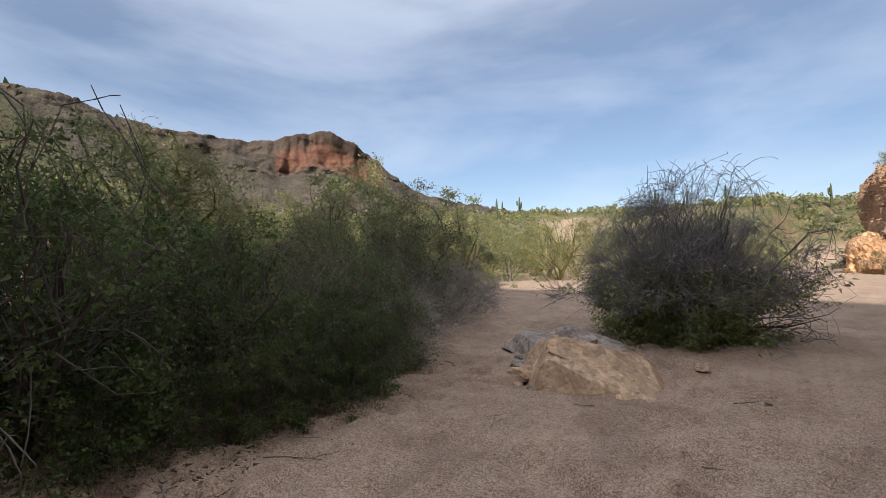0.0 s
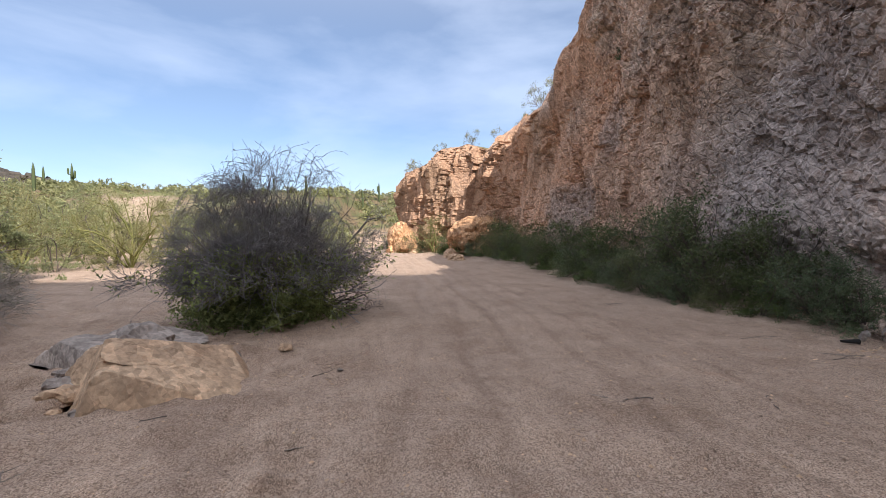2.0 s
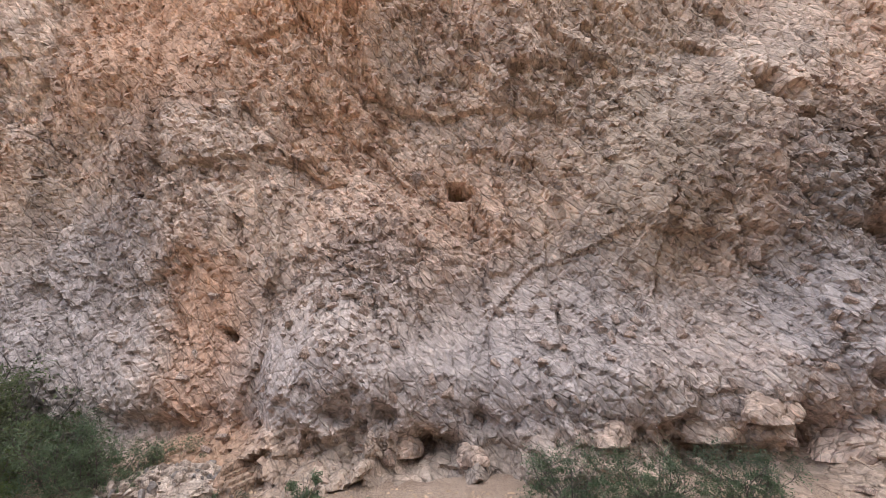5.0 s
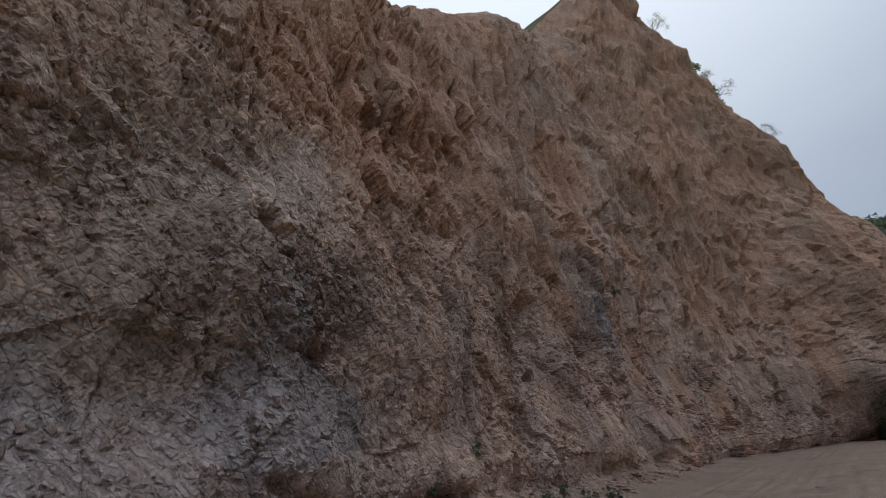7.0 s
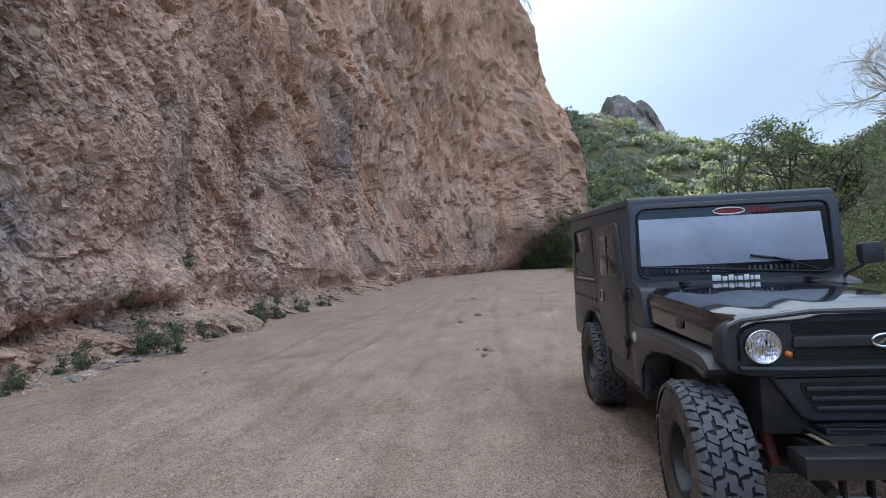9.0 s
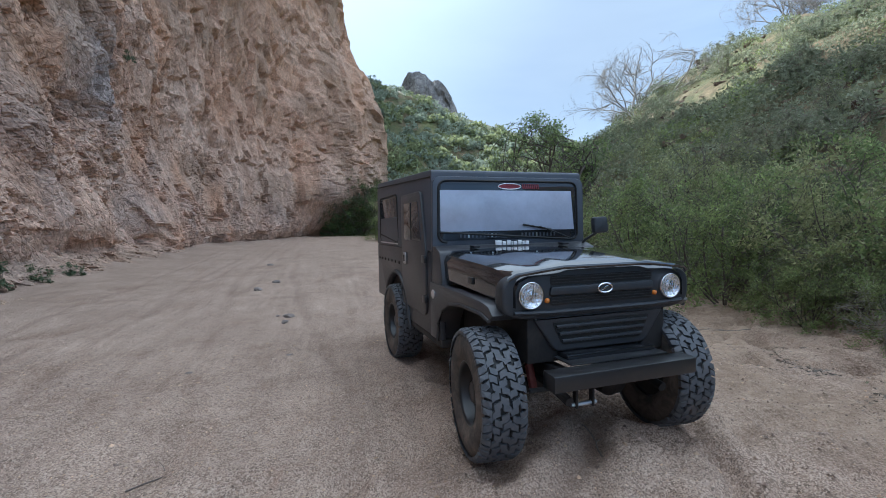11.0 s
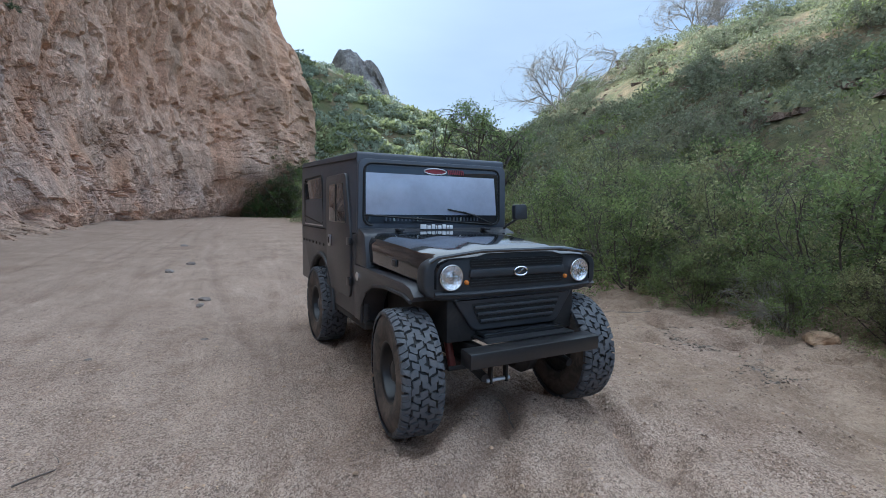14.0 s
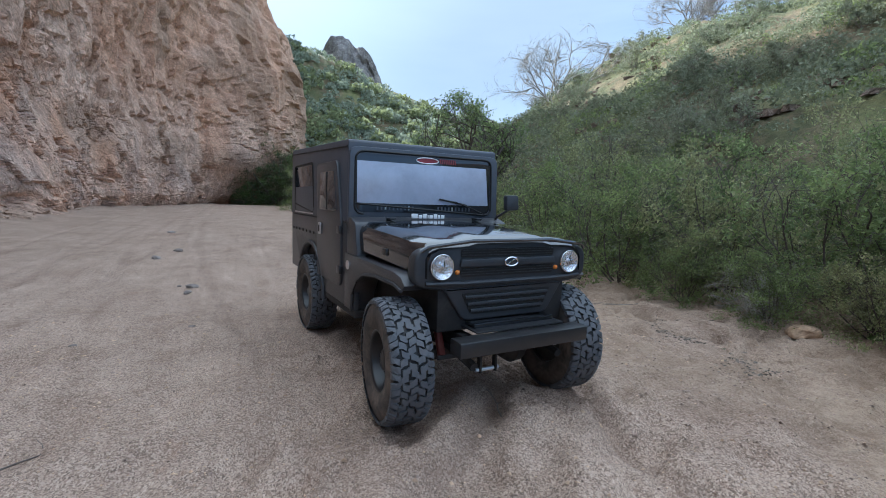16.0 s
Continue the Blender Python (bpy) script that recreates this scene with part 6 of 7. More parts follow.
SILVER = car_material("brushed_silver", (0.62, 0.62, 0.64), 0.28, metal=1.0)
REFLECT, nt, b = material("lamp_reflector", 0.14, 1.0)
b.inputs["Base Color"].default_value = (0.80, 0.81, 0.83, 1)
bump(nt, b, [(noise_tex(nt, coords(nt, (1, 70, 9)), 1.0, 2), 0.9, 0.02), (voro(nt, coords(nt), 42.0), 0.5, 0.012)])
WHITE = car_material("white_letter", (0.78, 0.78, 0.79), 0.4)
AMBER = car_material("amber_lens", (0.62, 0.20, 0.03), 0.25)
RED = car_material("red_film", (0.22, 0.03, 0.04), 0.35)
REDSHOCK = car_material("red_damper", (0.10, 0.012, 0.012), 0.5, dust=0.2)
SCREEN_PANEL = car_material("grey_screen_panel", (0.40, 0.43, 0.53), 0.25, spec=0.5, coat=0.4)
DARKGLASS, nt, b = material("tinted_glass", 0.04, spec=0.6)
b.inputs["Base Color"].default_value = (0.018, 0.020, 0.025, 1)
LENS, nt, b = material("headlight_glass", 0.02)
clear, shine, both = nt.nodes.new("ShaderNodeBsdfTransparent"), nt.nodes.new("ShaderNodeBsdfGlossy"), nt.nodes.new("ShaderNodeMixShader")
shine.inputs["Roughness"].default_value, both.inputs[0].default_value = 0.03, 0.12
nt.links.new(clear.outputs[0], both.inputs[1])
nt.links.new(shine.outputs[0], both.inputs[2])
nt.links.new(both.outputs[0], nt.nodes["Material Output"].inputs["Surface"])
SEAL = car_material("rubber_seal", (0.008, 0.008, 0.008), 0.6)


def bm_box(x0, x1, y0, y1, z0, z1, bevel=0.008, seg=2):
    bm = bmesh.new()
    bmesh.ops.create_cube(bm, size=1.0)
    for v in bm.verts:
        v.co = ((x0 + x1) / 2 + v.co.x * (x1 - x0), (y0 + y1) / 2 + v.co.y * (y1 - y0), (z0 + z1) / 2 + v.co.z * (z1 - z0))
    if bevel:
        bmesh.ops.bevel(bm, geom=bm.edges[:], offset=bevel, segments=seg, profile=0.5, affect="EDGES")
    return bm


def bm_prism(points, lo, hi, plane="xz", bevel=0.008, seg=2):
    """A polygon in the plane xz (drawn out along y) or yz (along x)."""
    bm = bmesh.new()

    def at(p, w):
        return (p[0], w, p[1]) if plane == "xz" else (w, p[0], p[1])

    a = [bm.verts.new(at(p, lo)) for p in points]
    b2 = [bm.verts.new(at(p, hi)) for p in points]
    bm.faces.new(a)
    bm.faces.new(b2[::-1])
    n = len(points)
    for k in range(n):
        bm.faces.new((a[k], b2[k], b2[(k + 1) % n], a[(k + 1) % n]))
    bmesh.ops.recalc_face_normals(bm, faces=bm.faces[:])
    if bevel:
        rim = [e for e in bm.edges if (e.verts[0] in a) == (e.verts[1] in a)]
        bmesh.ops.bevel(bm, geom=rim, offset=bevel, segments=seg, profile=0.5, affect="EDGES")
    return bm


def bm_lathe(profile, segs=48, axis="y"):
    """Profile rows (radius, along) turned round the y or x axis."""
    bm = bmesh.new()
    rings = []
    for r, w in profile:
        ring = []
        for k in range(segs):
            t = 2 * math.pi * k / segs
            c, s = r * math.cos(t), r * math.sin(t)
            ring.append(bm.verts.new((c, w, s) if axis == "y" else (w, c, s)))
        rings.append(ring)
    for p, q in zip(rings, rings[1:]):
        for k in range(segs):
            f = bm.faces.new((p[k], p[(k + 1) % segs], q[(k + 1) % segs], q[k]))
            f.smooth = True
    bmesh.ops.recalc_face_normals(bm, faces=bm.faces[:])
    return bm


def bm_tube(path, r, sides=8):
    bm = bmesh.new()
    rings = []
    path = [Vector(p) for p in path]
    for i, p in enumerate(path):
        d = (path[min(i + 1, len(path) - 1)] - path[max(i - 1, 0)]).normalized()
        ref = Vector((0, 0, 1)) if abs(d.z) < 0.9 else Vector((1, 0, 0))
        a = d.cross(ref).normalized()
        b2 = d.cross(a)
        rings.append([bm.verts.new(p + (a * math.cos(2 * math.pi * k / sides) + b2 * math.sin(2 * math.pi * k / sides)) * r) for k in range(sides)])
    for p, q in zip(rings, rings[1:]):
        for k in range(sides):
            f = bm.faces.new((p[k], p[(k + 1) % sides], q[(k + 1) % sides], q[k]))
            f.smooth = True
    bm.faces.new(rings[0])
    bm.faces.new(rings[-1][::-1])
    bmesh.ops.recalc_face_normals(bm, faces=bm.faces[:])
    return bm


def rounded(points, radius, n=5):
    """Round the corners of a closed polygon."""
    out_pts = []
    m = len(points)
    for k in range(m):
        p, q, r = Vector(points[k - 1]), Vector(points[k]), Vector(points[(k + 1) % m])
        rad = radius[k] if isinstance(radius, (list, tuple)) else radius
        u, w = (p - q), (r - q)
        cut = min(rad, u.length * 0.49, w.length * 0.49)
        a, c = q + u.normalized() * cut, q + w.normalized() * cut
        for i in range(n + 1):
            t = i / n
            out_pts.append(tuple((1 - t) ** 2 * a + 2 * t * (1 - t) * q + t * t * c))
    return out_pts


def soft_edges(ob, angle=35):
    for p in ob.data.polygons:
        p.use_smooth = True
    ob.data.set_sharp_from_angle(angle=radians(angle))
    return ob


def arc(cx, cz, r, a0, a1, n=14):
    return [(cx + r * math.cos(radians(a0 + (a1 - a0) * k / n)), cz + r * math.sin(radians(a0 + (a1 - a0) * k / n))) for k in range(n + 1)]


car = thing("off_road_car", None, None, "parked dark charcoal off-road car with a hard top and knobbly tyres", "car")
car.matrix_basis = pose(-2.336, -4.409, 0.0, 0, 0, 95.2)


def carp(name, data, mat, label="", parent=None, soft=True):
    ob = part(name, data, mat, parent or car, label)
    return soft_edges(ob) if soft else ob


# tub sides, with the rear wheel arch cut out
SIDE = [(-3.47, 0.62), (-2.93, 0.62)] + arc(-2.40, 0.42, 0.565, 160, 8) + [(-1.80, 0.55), (-0.86, 0.55), (-0.86, 1.0), (-1.08, 1.02), (-1.08, 1.29), (-3.47, 1.29)]
for s in (-1, 1):
    carp("side_panel", bm_prism(SIDE, s * 0.72, s * 0.775, bevel=0.012), PAINT)
    lip = arc(-2.40, 0.42, 0.59, 165, 5, 16)
    carp("wheel_arch", bm_tube([(px, s * 0.78, pz) for px, pz in lip], 0.024), FASCIA, "black moulded wheel arch lip")
    carp("sill", bm_box(-1.84, -0.84, s * 0.72 - 0.05, s * 0.72 + 0.05, 0.49, 0.56, 0.015), DARK)
carp("tub", bm_box(-3.45, -1.02, -0.715, 0.715, 0.60, 1.27, 0.02), DARK, "dark inner tub")
# hard top
top_bm = bm_prism(rounded([(-3.49, 1.292), (-3.49, 2.10), (-1.075, 2.005), (-1.05, 1.292)], [0.01, 0.05, 0.03, 0.01], 3), -0.775, 0.775, bevel=0.014, seg=2)
for v in top_bm.verts:
    v.co.y *= 1 - 0.018 * max(0.0, (v.co.z - 1.3) / 0.75)
carp("hard_top", top_bm, TOPMAT, "dark grey moulded hard top")
carp("roof_gutter", bm_tube([(-3.47, -0.764, 2.04), (-1.10, -0.764, 1.945)], 0.008), SEAL)
for s in (-1, 1):
    y = s * 0.763
    d = carp("door", bm_prism(rounded([(-2.06, 0.70), (-2.06, 1.84), (-1.33, 1.84), (-1.19, 1.30), (-1.19, 0.70)], [0.06, 0.07, 0.07, 0.03, 0.10], 4), y, y + s * 0.032, bevel=0.01), PAINT, "charcoal door")
    carp("door_window", bm_prism(rounded([(-1.92, 1.38), (-1.92, 1.75), (-1.40, 1.75), (-1.31, 1.38)], 0.035, 3), y + s * 0.030, y + s * 0.036, bevel=0.002), DARKGLASS, "dark tinted door glass", d)
    carp("window_divider", bm_box(-1.665, -1.635, min(y + s * 0.034, y + s * 0.040), max(y + s * 0.034, y + s * 0.040), 1.385, 1.745, 0.002), SEAL, "", d)
    carp("door_handle", bm_box(-1.93, -1.85, min(y + s * 0.03, y + s * 0.05), max(y + s * 0.03, y + s * 0.05), 1.13, 1.25, 0.008), SILVER, "silver paddle handle", d)
    carp("handle_recess", bm_box(-1.91, -1.87, min(y + s * 0.046, y + s * 0.053), max(y + s * 0.046, y + s * 0.053), 1.155, 1.225, 0.003), SEAL, "", d)
    for hz_ in (0.86, 1.22):
        carp("hinge", bm_box(-1.24, -1.15, min(y + s * 0.025, y + s * 0.055), max(y + s * 0.025, y + s * 0.055), hz_ - 0.035, hz_ + 0.035, 0.006), STEEL, "black strap hinge", d)
    w = carp("quarter_window", bm_prism(rounded([(-3.26, 1.36), (-3.26, 1.86), (-2.36, 1.86), (-2.30, 1.36)], 0.07, 4), s * 0.75, s * 0.769, bevel=0.003), DARKGLASS, "tinted quarter glass")
    carp("window_seal", bm_tube([(px, s * 0.768, pz) for px, pz in rounded([(-3.28, 1.34), (-3.28, 1.88), (-2.34, 1.88), (-2.28, 1.34)], 0.08, 5)] + [(-3.28, s * 0.768, 1.42)], 0.010, 6), SEAL, "", w)
    carp("window_ledge", bm_box(-3.26, -2.30, min(s * 0.765, s * 0.78), max(s * 0.765, s * 0.78), 1.315, 1.33, 0.003), SILVER, "pale lower trim strip", w)
    for k in range(7):
        carp("tie_bolt", bm_box(-3.36 + 0.18 * k, -3.32 + 0.18 * k, min(s * 0.773, s * 0.783), max(s * 0.773, s * 0.783), 1.10, 1.13, 0.006), SEAL)
# windscreen
ws = carp("windscreen_frame", bm_prism(rounded([(-0.775, 1.28), (-0.762, 1.945), (0.762, 1.945), (0.775, 1.28)], [0.02, 0.08, 0.08, 0.02], 4), -1.075, -1.035, plane="yz", bevel=0.01), TOPMAT, "windscreen surround")
carp("windscreen", bm_prism(rounded([(-0.705, 1.385), (-0.695, 1.895), (0.665, 1.895), (0.68, 1.385)], 0.07, 5), -1.036, -1.029, plane="yz", bevel=0.003), DARKGLASS, "dark windscreen glass", ws)
carp("windscreen_seal", bm_tube([(-1.03, py, pz) for py, pz in rounded([(-0.72, 1.37), (-0.71, 1.91), (0.68, 1.91), (0.695, 1.37)], 0.08, 6)] + [(-1.03, -0.72, 1.46)], 0.010, 6), SEAL, "", ws)
# blue-grey panel set just in front of the windscreen glass
carp("screen_panel", bm_prism([(-0.70, 1.462), (-0.70, 1.825), (0.62, 1.825), (0.655, 1.462)], -1.029, -1.026, plane="yz", bevel=0.001), SCREEN_PANEL, "glossy blue-grey panel over the windscreen", ws)
carp("sticker", bm_prism([(0.115 * math.cos(2 * math.pi * k / 28) - 0.03, 1.862 + 0.026 * math.sin(2 * math.pi * k / 28)) for k in range(28)], -1.028, -1.0255, plane="yz", bevel=0), RED, "red oval sticker", ws, soft=False)
carp("sticker_ring", bm_tube([(-1.025, 0.115 * math.cos(2 * math.pi * k / 28) - 0.03, 1.862 + 0.026 * math.sin(2 * math.pi * k / 28)) for k in range(29)], 0.005, 5), WHITE, "white sticker outline", ws)
for k in range(9):
    carp("sticker_stripe", bm_prism([(0.105 + 0.02 * k, 1.842), (0.117 + 0.02 * k, 1.842), (0.107 + 0.02 * k, 1.885), (0.095 + 0.02 * k, 1.885)], -1.028, -1.0262, plane="yz", bevel=0), RED, "", ws, soft=False)
for k in range(26):
    vy = -0.52 + 0.038 * k
    if -0.16 < vy < 0.08:
        continue
    carp("vent_slot", bm_box(-1.030, -1.0265, vy, vy + 0.016, 1.405, 1.44, 0), SILVER if k % 6 == 2 else TOPMAT, "", ws, soft=False)
carp("wiper_arm", bm_tube([(-0.99, 0.60, 1.375), (-1.0, 0.42, 1.445), (-1.004, 0.26, 1.495)], 0.006, 6), SEAL, "black wiper arm", ws)
carp("wiper_blade", bm_tube([(-1.013, 0.10, 1.515), (-1.013, 0.25, 1.49), (-1.013, 0.40, 1.462)], 0.009, 6), SEAL, "black wiper blade", ws)
# cowl with the maker's name as plain bars
carp("cowl", bm_prism(rounded([(-1.12, 1.0), (-1.12, 1.335), (-1.0, 1.345), (-0.86, 1.30), (-0.80, 1.0)], 0.03, 3), -0.77, 0.77, bevel=0.015), PAINT)
for k, (w0, w1) in enumerate([(-0.215, -0.155), (-0.145, -0.11), (-0.10, -0.065), (-0.055, -0.045), (-0.035, 0.0), (0.01, 0.045), (0.055, 0.075), (0.085, 0.12)]):
    carp("name_bar", bm_box(-0.955, -0.945, w0, w1, 1.335, 1.335 + (0.042 if k in (0, 2, 5) else 0.032), 0.002), WHITE, "white lettering bar")

# bonnet: lofted sections from the cowl to the nose
stations = [(-0.93, 0.738, 1.325), (-0.70, 0.73, 1.318), (-0.45, 0.72, 1.305), (-0.20, 0.705, 1.29), (0.00, 0.69, 1.272), (0.14, 0.675, 1.255), (0.22, 0.665, 1.235), (0.25, 0.655, 1.205)]
rows, cols = [], 25
for sx, half, zt in stations:
    for k in range(cols):
        u = -1 + 2 * k / (cols - 1)
        a_ = abs(u)
        if a_ > 0.84:
            t = (a_ - 0.84) / 0.16
            yy, zz_ = half, zt - 0.105 - t * 0.14
        elif a_ > 0.62:
            t = (a_ - 0.62) / 0.22 * math.pi / 2
            yy, zz_ = half - 0.13 + 0.13 * math.sin(t), zt - 0.015 - 0.09 * (1 - math.cos(t))
        else:
            yy = (half - 0.13) * a_ / 0.62
            raised = max(0.0, min(1.0, (0.36 - yy) / 0.06)) * max(0.0, min(1.0, (sx + 0.55) / 0.25))
            zz_ = zt - 0.015 * (a_ / 0.62) ** 2 + 0.018 * raised
        rows.append((sx, math.copysign(yy, u), max(zz_, 1.0)))
bonnet = carp("bonnet", mesh_np("bonnet", rows, grid_faces(len(stations), cols)), GLOSS, "gloss black bonnet with a raised centre")
for s in (-1, 1):
    carp("bonnet_hinge", bm_box(-0.93, -0.84, s * 0.44 - 0.03, s * 0.44 + 0.03, 1.325, 1.345, 0.006), STEEL, "", bonnet)
    carp("bonnet_catch", bm_box(-0.36, -0.28, s * 0.712 - 0.012, s * 0.712 + 0.012, 1.09, 1.14, 0.006), STEEL, "", bonnet)
carp("bonnet_lip", bm_tube([(0.24, -0.70, 1.175), (0.255, -0.655, 1.205), (0.262, -0.42, 1.232), (0.265, -0.33, 1.242), (0.265, 0.33, 1.242), (0.262, 0.42, 1.232), (0.255, 0.655, 1.205), (0.24, 0.70, 1.175)], 0.015), GLOSS, "", bonnet)
carp("engine_bay", bm_box(-0.90, 0.20, -0.55, 0.55, 0.62, 1.16, 0.02), DARK)
# front fenders
FEN = [(-1.10, 0.55), (-0.90, 0.55), (-0.87, 0.70), (-0.77, 0.83), (-0.60, 0.905), (-0.35, 0.935), (0.02, 0.935), (0.14, 0.91), (0.19, 0.95), (0.12, 1.0), (0.0, 1.018), (-1.10, 1.03)]
for s in (-1, 1):
    fo = carp("front_fender", bm_prism(FEN, s * 0.585, s * 0.785, bevel=0.012, seg=2), PAINT, "flat charcoal front fender")
    carp("fender_lip", bm_tube([(px, s * 0.785, pz) for px, pz in FEN[1:8]], 0.014), FASCIA, "", fo)
    carp("fender_badge", bm_prism([(-1.0 + 0.045 * math.cos(2 * math.pi * k / 16), 0.93 + 0.04 * math.sin(2 * math.pi * k / 16)) for k in range(16)], s * 0.783, s * 0.790, bevel=0), SILVER, "small pale oval badge", fo, soft=False)

# nose
NOSE = rounded([(-0.735, 0.955), (-0.735, 1.16), (-0.60, 1.212), (-0.38, 1.24), (0.38, 1.24), (0.60, 1.212), (0.735, 1.16), (0.735, 0.955), (0.60, 0.915), (-0.60, 0.915)], [0.08, 0.10, 0.06, 0.04, 0.04, 0.06, 0.10, 0.08, 0.06, 0.06], 4)
nose = carp("front_panel", bm_prism(NOSE, 0.20, 0.315, plane="yz", bevel=0.022, seg=3), FASCIA, "black moulded front panel")
nose.location.x = -0.085
for z0, z1 in ((1.125, 1.185), (0.995, 1.055)):
    g = carp("grille_opening", bm_prism(rounded([(-0.40, z0), (-0.40, z1), (0.40, z1), (0.40, z0)], 0.02, 3), 0.312, 0.320, plane="yz", bevel=0), SEAL, "dark mesh grille opening", nose, soft=False)
    for k in range(3):
        carp("mesh_bar", bm_box(0.318, 0.324, -0.39, 0.39, z0 + 0.012 + 0.018 * k, z0 + 0.017 + 0.018 * k, 0), STEEL, "", g, soft=False)
carp("grille_bar", bm_prism(rounded([(-0.41, 1.062), (-0.40, 1.118), (0.40, 1.118), (0.41, 1.062)], 0.015, 3), 0.305, 0.335, plane="yz", bevel=0.008), FASCIA, "", nose)
carp("nose_rib", bm_tube([(0.318, -0.66, 0.965), (0.325, -0.40, 0.955), (0.325, 0.40, 0.955), (0.318, 0.66, 0.965)], 0.016), FASCIA, "", nose)
carp("badge", bm_tube([(0.342, 0.055 * math.cos(2 * math.pi * k / 24), 1.09 + 0.030 * math.sin(2 * math.pi * k / 24)) for k in range(25)], 0.007, 6), CHROME, "chrome oval badge", nose)
carp("badge_bar", bm_prism([(-0.035, 1.075), (-0.015, 1.075), (0.035, 1.105), (0.012, 1.105)], 0.335, 0.343, plane="yz", bevel=0.002), CHROME, "", nose)
lower = carp("lower_grille", bm_prism(rounded([(-0.36, 0.69), (-0.52, 0.925), (0.52, 0.925), (0.36, 0.69)], [0.05, 0.03, 0.03, 0.05], 4), 0.17, 0.285, plane="yz", bevel=0.018, seg=3), FASCIA, "black lower grille moulding")
lower.location.x = -0.06
carp("grille_opening", bm_prism(rounded([(-0.31, 0.735), (-0.385, 0.885), (0.385, 0.885), (0.31, 0.735)], 0.025, 3), 0.283, 0.290, plane="yz", bevel=0), SEAL, "", lower, soft=False)
for k in range(3):
    z0 = 0.752 + 0.047 * k
    half = 0.315 + 0.022 * k
    carp("grille_slat", bm_box(0.286, 0.305, -half, half, z0, z0 + 0.022, 0.005), FASCIA, "", lower)
for s in (-1, 1):
    h = carp("headlight", bm_lathe([(0.090, 0.30), (0.094, 0.328), (0.092, 0.343), (0.084, 0.345), (0.082, 0.336)], 40, "x"), CHROME, "round chrome headlight", None, False)
    h.location = (-0.085, s * 0.548, 1.072)
    h.scale = (1.0, 0.93, 0.93)
    carp("reflector", bm_lathe([(0.083, 0.340), (0.074, 0.330), (0.052, 0.323), (0.022, 0.319), (0.019, 0.333), (0.001, 0.335)], 40, "x"), REFLECT, "", h, False)
    carp("lens", bm_lathe([(0.083, 0.341), (0.066, 0.350), (0.04, 0.356), (0.001, 0.358)], 40, "x"), LENS, "clear round lens", h, False).visible_shadow = False
    t = carp("turn_signal", bm_lathe([(0.021, 0.31), (0.020, 0.328), (0.012, 0.334), (0.001, 0.336)], 20, "x"), AMBER, "amber turn signal", None, False)
    t.location = (-0.085, s * 0.425, 1.03)
    t.scale = (1.0, 0.8, 0.8)
# bumper
bump_ob = carp("bumper", bm_prism(rounded([(0.385, 0.54), (0.385, 0.645), (0.515, 0.638), (0.515, 0.54)], 0.010, 2), -0.55, 0.50, bevel=0.005), STEEL, "black folded steel bumper")
carp("bumper_plate", bm_box(0.12, 0.40, -0.36, 0.38, 0.648, 0.660, 0.004), STEEL, "", bump_ob)
carp("plate_step", bm_box(0.18, 0.32, -0.33, 0.35, 0.660, 0.690, 0.004), GLOSS, "", bump_ob)
for s in (-0.20, -0.32):
    carp("shackle", bm_box(0.36, 0.40, s - 0.008, s + 0.008, 0.38, 0.56, 0.004), DARK, "dark spring shackle")
carp("shackle_pin", bm_tube([(0.38, -0.35, 0.40), (0.38, -0.17, 0.40)], 0.014), SILVER)
for s in (-1, 1):
    carp("chassis_rail", bm_box(-3.40, 0.40, s * 0.34 - 0.04, s * 0.34 + 0.04, 0.50, 0.60, 0.01), DARK)
    carp("leaf_spring", bm_tube([(0.38, s * 0.36, 0.42), (0.10, s * 0.36, 0.47), (-0.45, s * 0.36, 0.46), (-0.75, s * 0.36, 0.53)], 0.03), DARK)
    carp("damper", bm_tube([(0.08, s * 0.44, 0.42), (0.02, s * 0.50, 0.86)], 0.030), REDSHOCK, "dull red front damper")
    carp("brake_hose", bm_tube([(0.06, s * 0.56, 0.46), (0.10, s * 0.52, 0.62), (0.02, s * 0.45, 0.72)], 0.008), SEAL)
carp("front_axle", bm_tube([(0, -0.60, 0.42), (0, 0.60, 0.42)], 0.05, 12), DARK, "dark front axle tube")
carp("differential", bm_lathe([(0.001, -0.12), (0.09, -0.10), (0.14, -0.02), (0.13, 0.06), (0.07, 0.12), (0.001, 0.13)], 20), DARK).location = (0.02, 0.20, 0.41)
carp("tie_rod", bm_tube([(0.17, -0.52, 0.44), (0.20, 0.52, 0.44)], 0.017), STEEL, "steel tie rod")
carp("rod_end", bm_lathe([(0.001, -0.035), (0.026, -0.03), (0.026, 0.03), (0.001, 0.035)], 14), SILVER).location = (0.20, 0.47, 0.44)
carp("rear_axle", bm_tube([(-2.44, -0.60, 0.42), (-2.44, 0.60, 0.42)], 0.05, 12), DARK)
# mirror
mir = carp("side_mirror", bm_prism(rounded([(0.735, 1.42), (0.725, 1.57), (0.87, 1.575), (0.885, 1.43)], 0.025, 4), -0.87, -0.81, plane="yz", bevel=0.012), FASCIA, "black square mirror head")
carp("mirror_glass", bm_prism(rounded([(0.748, 1.435), (0.74, 1.558), (0.858, 1.562), (0.87, 1.443)], 0.02, 3), -0.875, -0.868, plane="yz", bevel=0.001), CHROME, "", mir)
carp("mirror_arm", bm_tube([(-0.98, 0.70, 1.31), (-0.94, 0.72, 1.36), (-0.86, 0.79, 1.43)], 0.012), STEEL, "", mir)


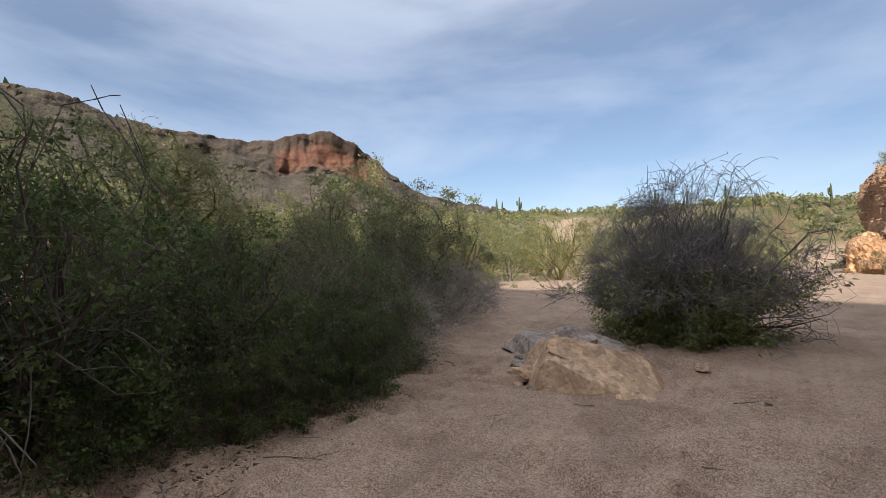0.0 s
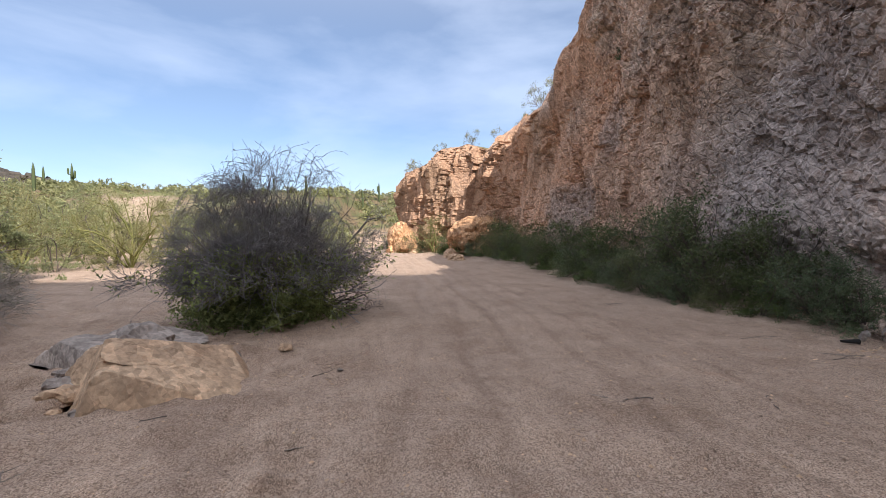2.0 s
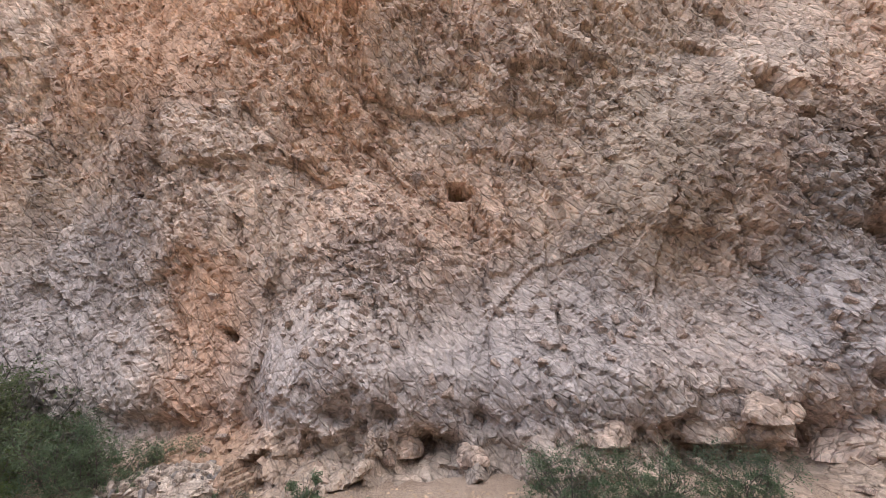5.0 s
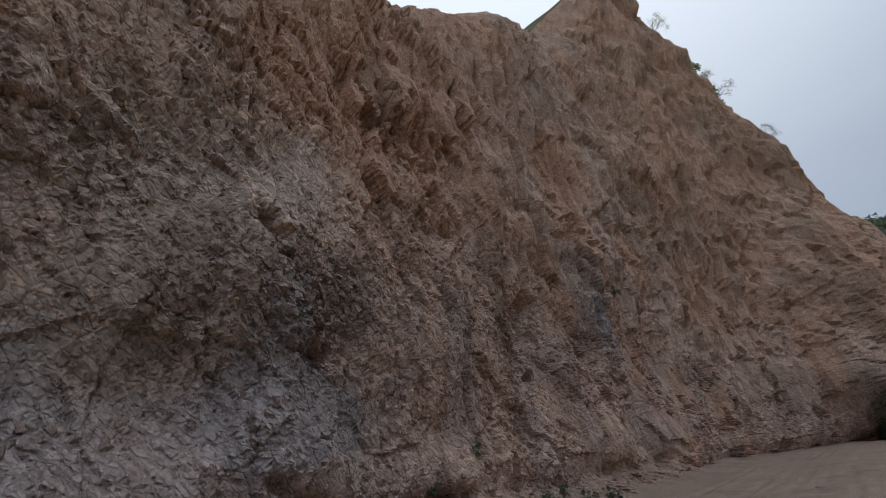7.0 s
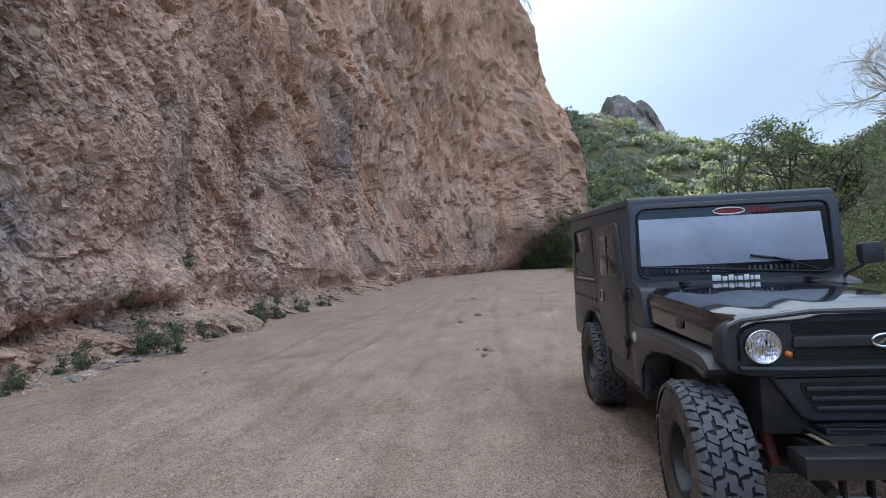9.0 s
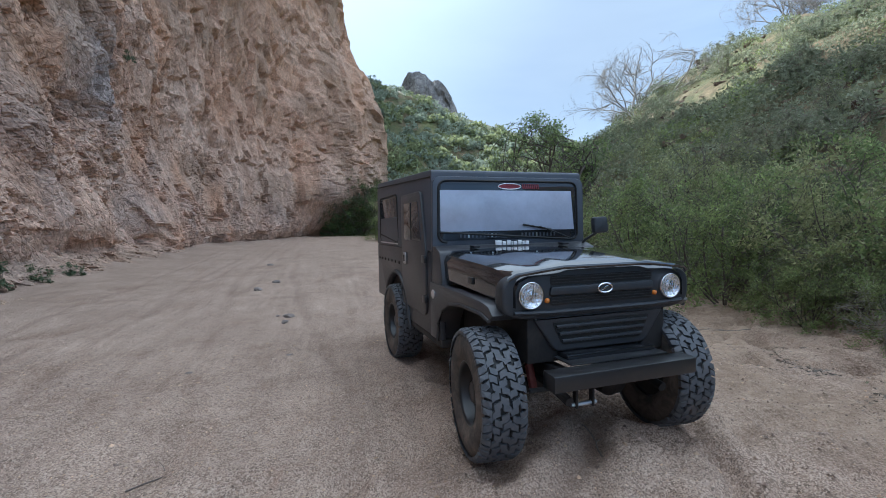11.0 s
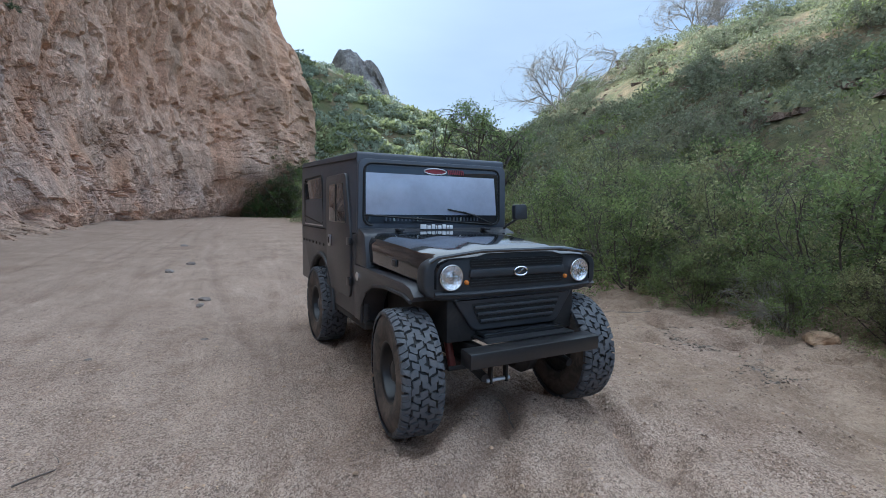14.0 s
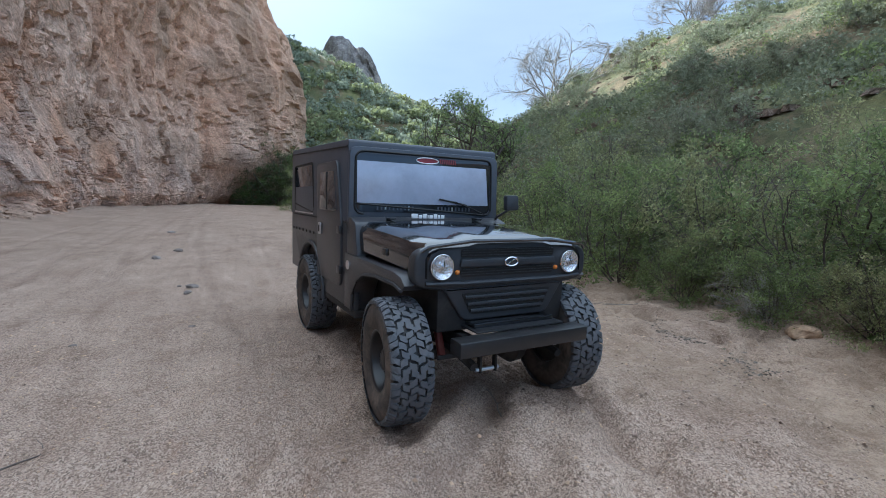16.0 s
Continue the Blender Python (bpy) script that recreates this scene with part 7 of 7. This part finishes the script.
# wheels with knobbly tread
def wheel(at, steer, out_sign):
    w = carp("wheel", bm_lathe([(0.205, -0.11), (0.215, -0.12), (0.215, 0.115), (0.205, 0.12), (0.195, 0.10), (0.19, 0.03), (0.17, 0.015), (0.14, 0.02), (0.10, 0.035), (0.075, 0.04), (0.001, 0.04)], 48), RIM, "black steel wheel", None, False)
    R_, half = 0.418, 0.135
    prof = [(0.205, -0.115), (0.235, -0.128), (0.30, -0.140), (0.355, -0.137), (0.388, -0.122), (R_ - 0.012, -0.095), (R_ - 0.010, 0.0), (R_ - 0.012, 0.095), (0.388, 0.122), (0.355, 0.137), (0.30, 0.140), (0.235, 0.128), (0.205, 0.115)]
    carp("tyre", bm_lathe(prof, 64), SIDEWALL, "dusty black tyre", w, False)
    carp("tread_base", bm_lathe([(0.392, -0.122), (R_ - 0.009, -0.096), (R_ - 0.007, 0.0), (R_ - 0.009, 0.096), (0.392, 0.122)], 64), SEAL, "", w, False)
    # interlocking tread blocks
    bm = bmesh.new()
    n = 54
    for row, (yc, wid, off) in enumerate([(-0.112, 0.054, 0.0), (-0.056, 0.050, 0.5), (0.0, 0.052, 0.15), (0.056, 0.050, 0.65), (0.112, 0.054, 0.3)]):
        for k in range(n):
            t0 = 2 * math.pi * (k + off) / n
            dt = 2 * math.pi / n * (0.43 + 0.03 * math.sin(k * 2.7 + row * 1.9))
            skew = 0.026 * (1 if (row + k // 3) % 2 else -1)
            lo_r, hi_r = R_ - 0.018, R_ + (0.009 if abs(yc) < 0.1 else 0.006)
            vs = []
            for rr, sh in ((lo_r, 1.0), (hi_r, 0.93)):
                for ty_, yy in ((-1, -1), (1, -1), (1.3 if k % 2 else 0.75, 0), (1, 1), (-1, 1), (-0.75 if k % 2 else -1.25, 0)):
                    t = t0 + ty_ * dt * sh + skew * yy * 0.9
                    y2 = yc + yy * wid * 0.5 * sh + (0.006 if (k + row) % 2 else -0.006) * (abs(yc) < 0.1)
                    drop = 0.016 if abs(y2) > 0.125 else 0.0
                    vs.append(bm.verts.new(((rr - drop) * math.cos(t), y2, (rr - drop) * math.sin(t))))
            bm.faces.new(vs[6:][::-1])
            for q in range(6):
                bm.faces.new((vs[q], vs[(q + 1) % 6], vs[6 + (q + 1) % 6], vs[6 + q]))
    bmesh.ops.recalc_face_normals(bm, faces=bm.faces[:])
    carp("tread", bm, TYRE, "knobbly all-terrain tread", w, False)
    carp("hub_cap", bm_lathe([(0.075, 0.038), (0.072, 0.075), (0.055, 0.085), (0.001, 0.087)], 24), RIM, "", w, False)
    for k in range(8):
        t = 2 * math.pi * k / 8
        hole = carp("wheel_slot", bm_lathe([(0.022, 0.012), (0.020, 0.026), (0.001, 0.026)], 14), SEAL, "", w, False)
        hole.location = (0.148 * math.cos(t), 0, 0.148 * math.sin(t))
    for k in range(6):
        t = 2 * math.pi * (k + 0.5) / 6
        nut = carp("lug_nut", bm_lathe([(0.011, 0.03), (0.011, 0.052), (0.001, 0.054)], 8), STEEL, "", w, False)
        nut.location = (0.098 * math.cos(t), 0, 0.098 * math.sin(t))
    carp("wheel_back", bm_lathe([(0.20, -0.10), (0.12, -0.08), (0.06, -0.11), (0.001, -0.11)], 24), DARK, "", w, False)
    w.matrix_basis = pose(at[0], at[1], at[2], 0, 0, steer + (0 if out_sign > 0 else 180))
    return w


wheel((0.0, 0.685, 0.415), -6, 1)
wheel((0.0, -0.765, 0.415), -6, -1)
wheel((-2.44, 0.71, 0.43), 0, 1)
wheel((-2.44, -0.71, 0.43), 0, -1)
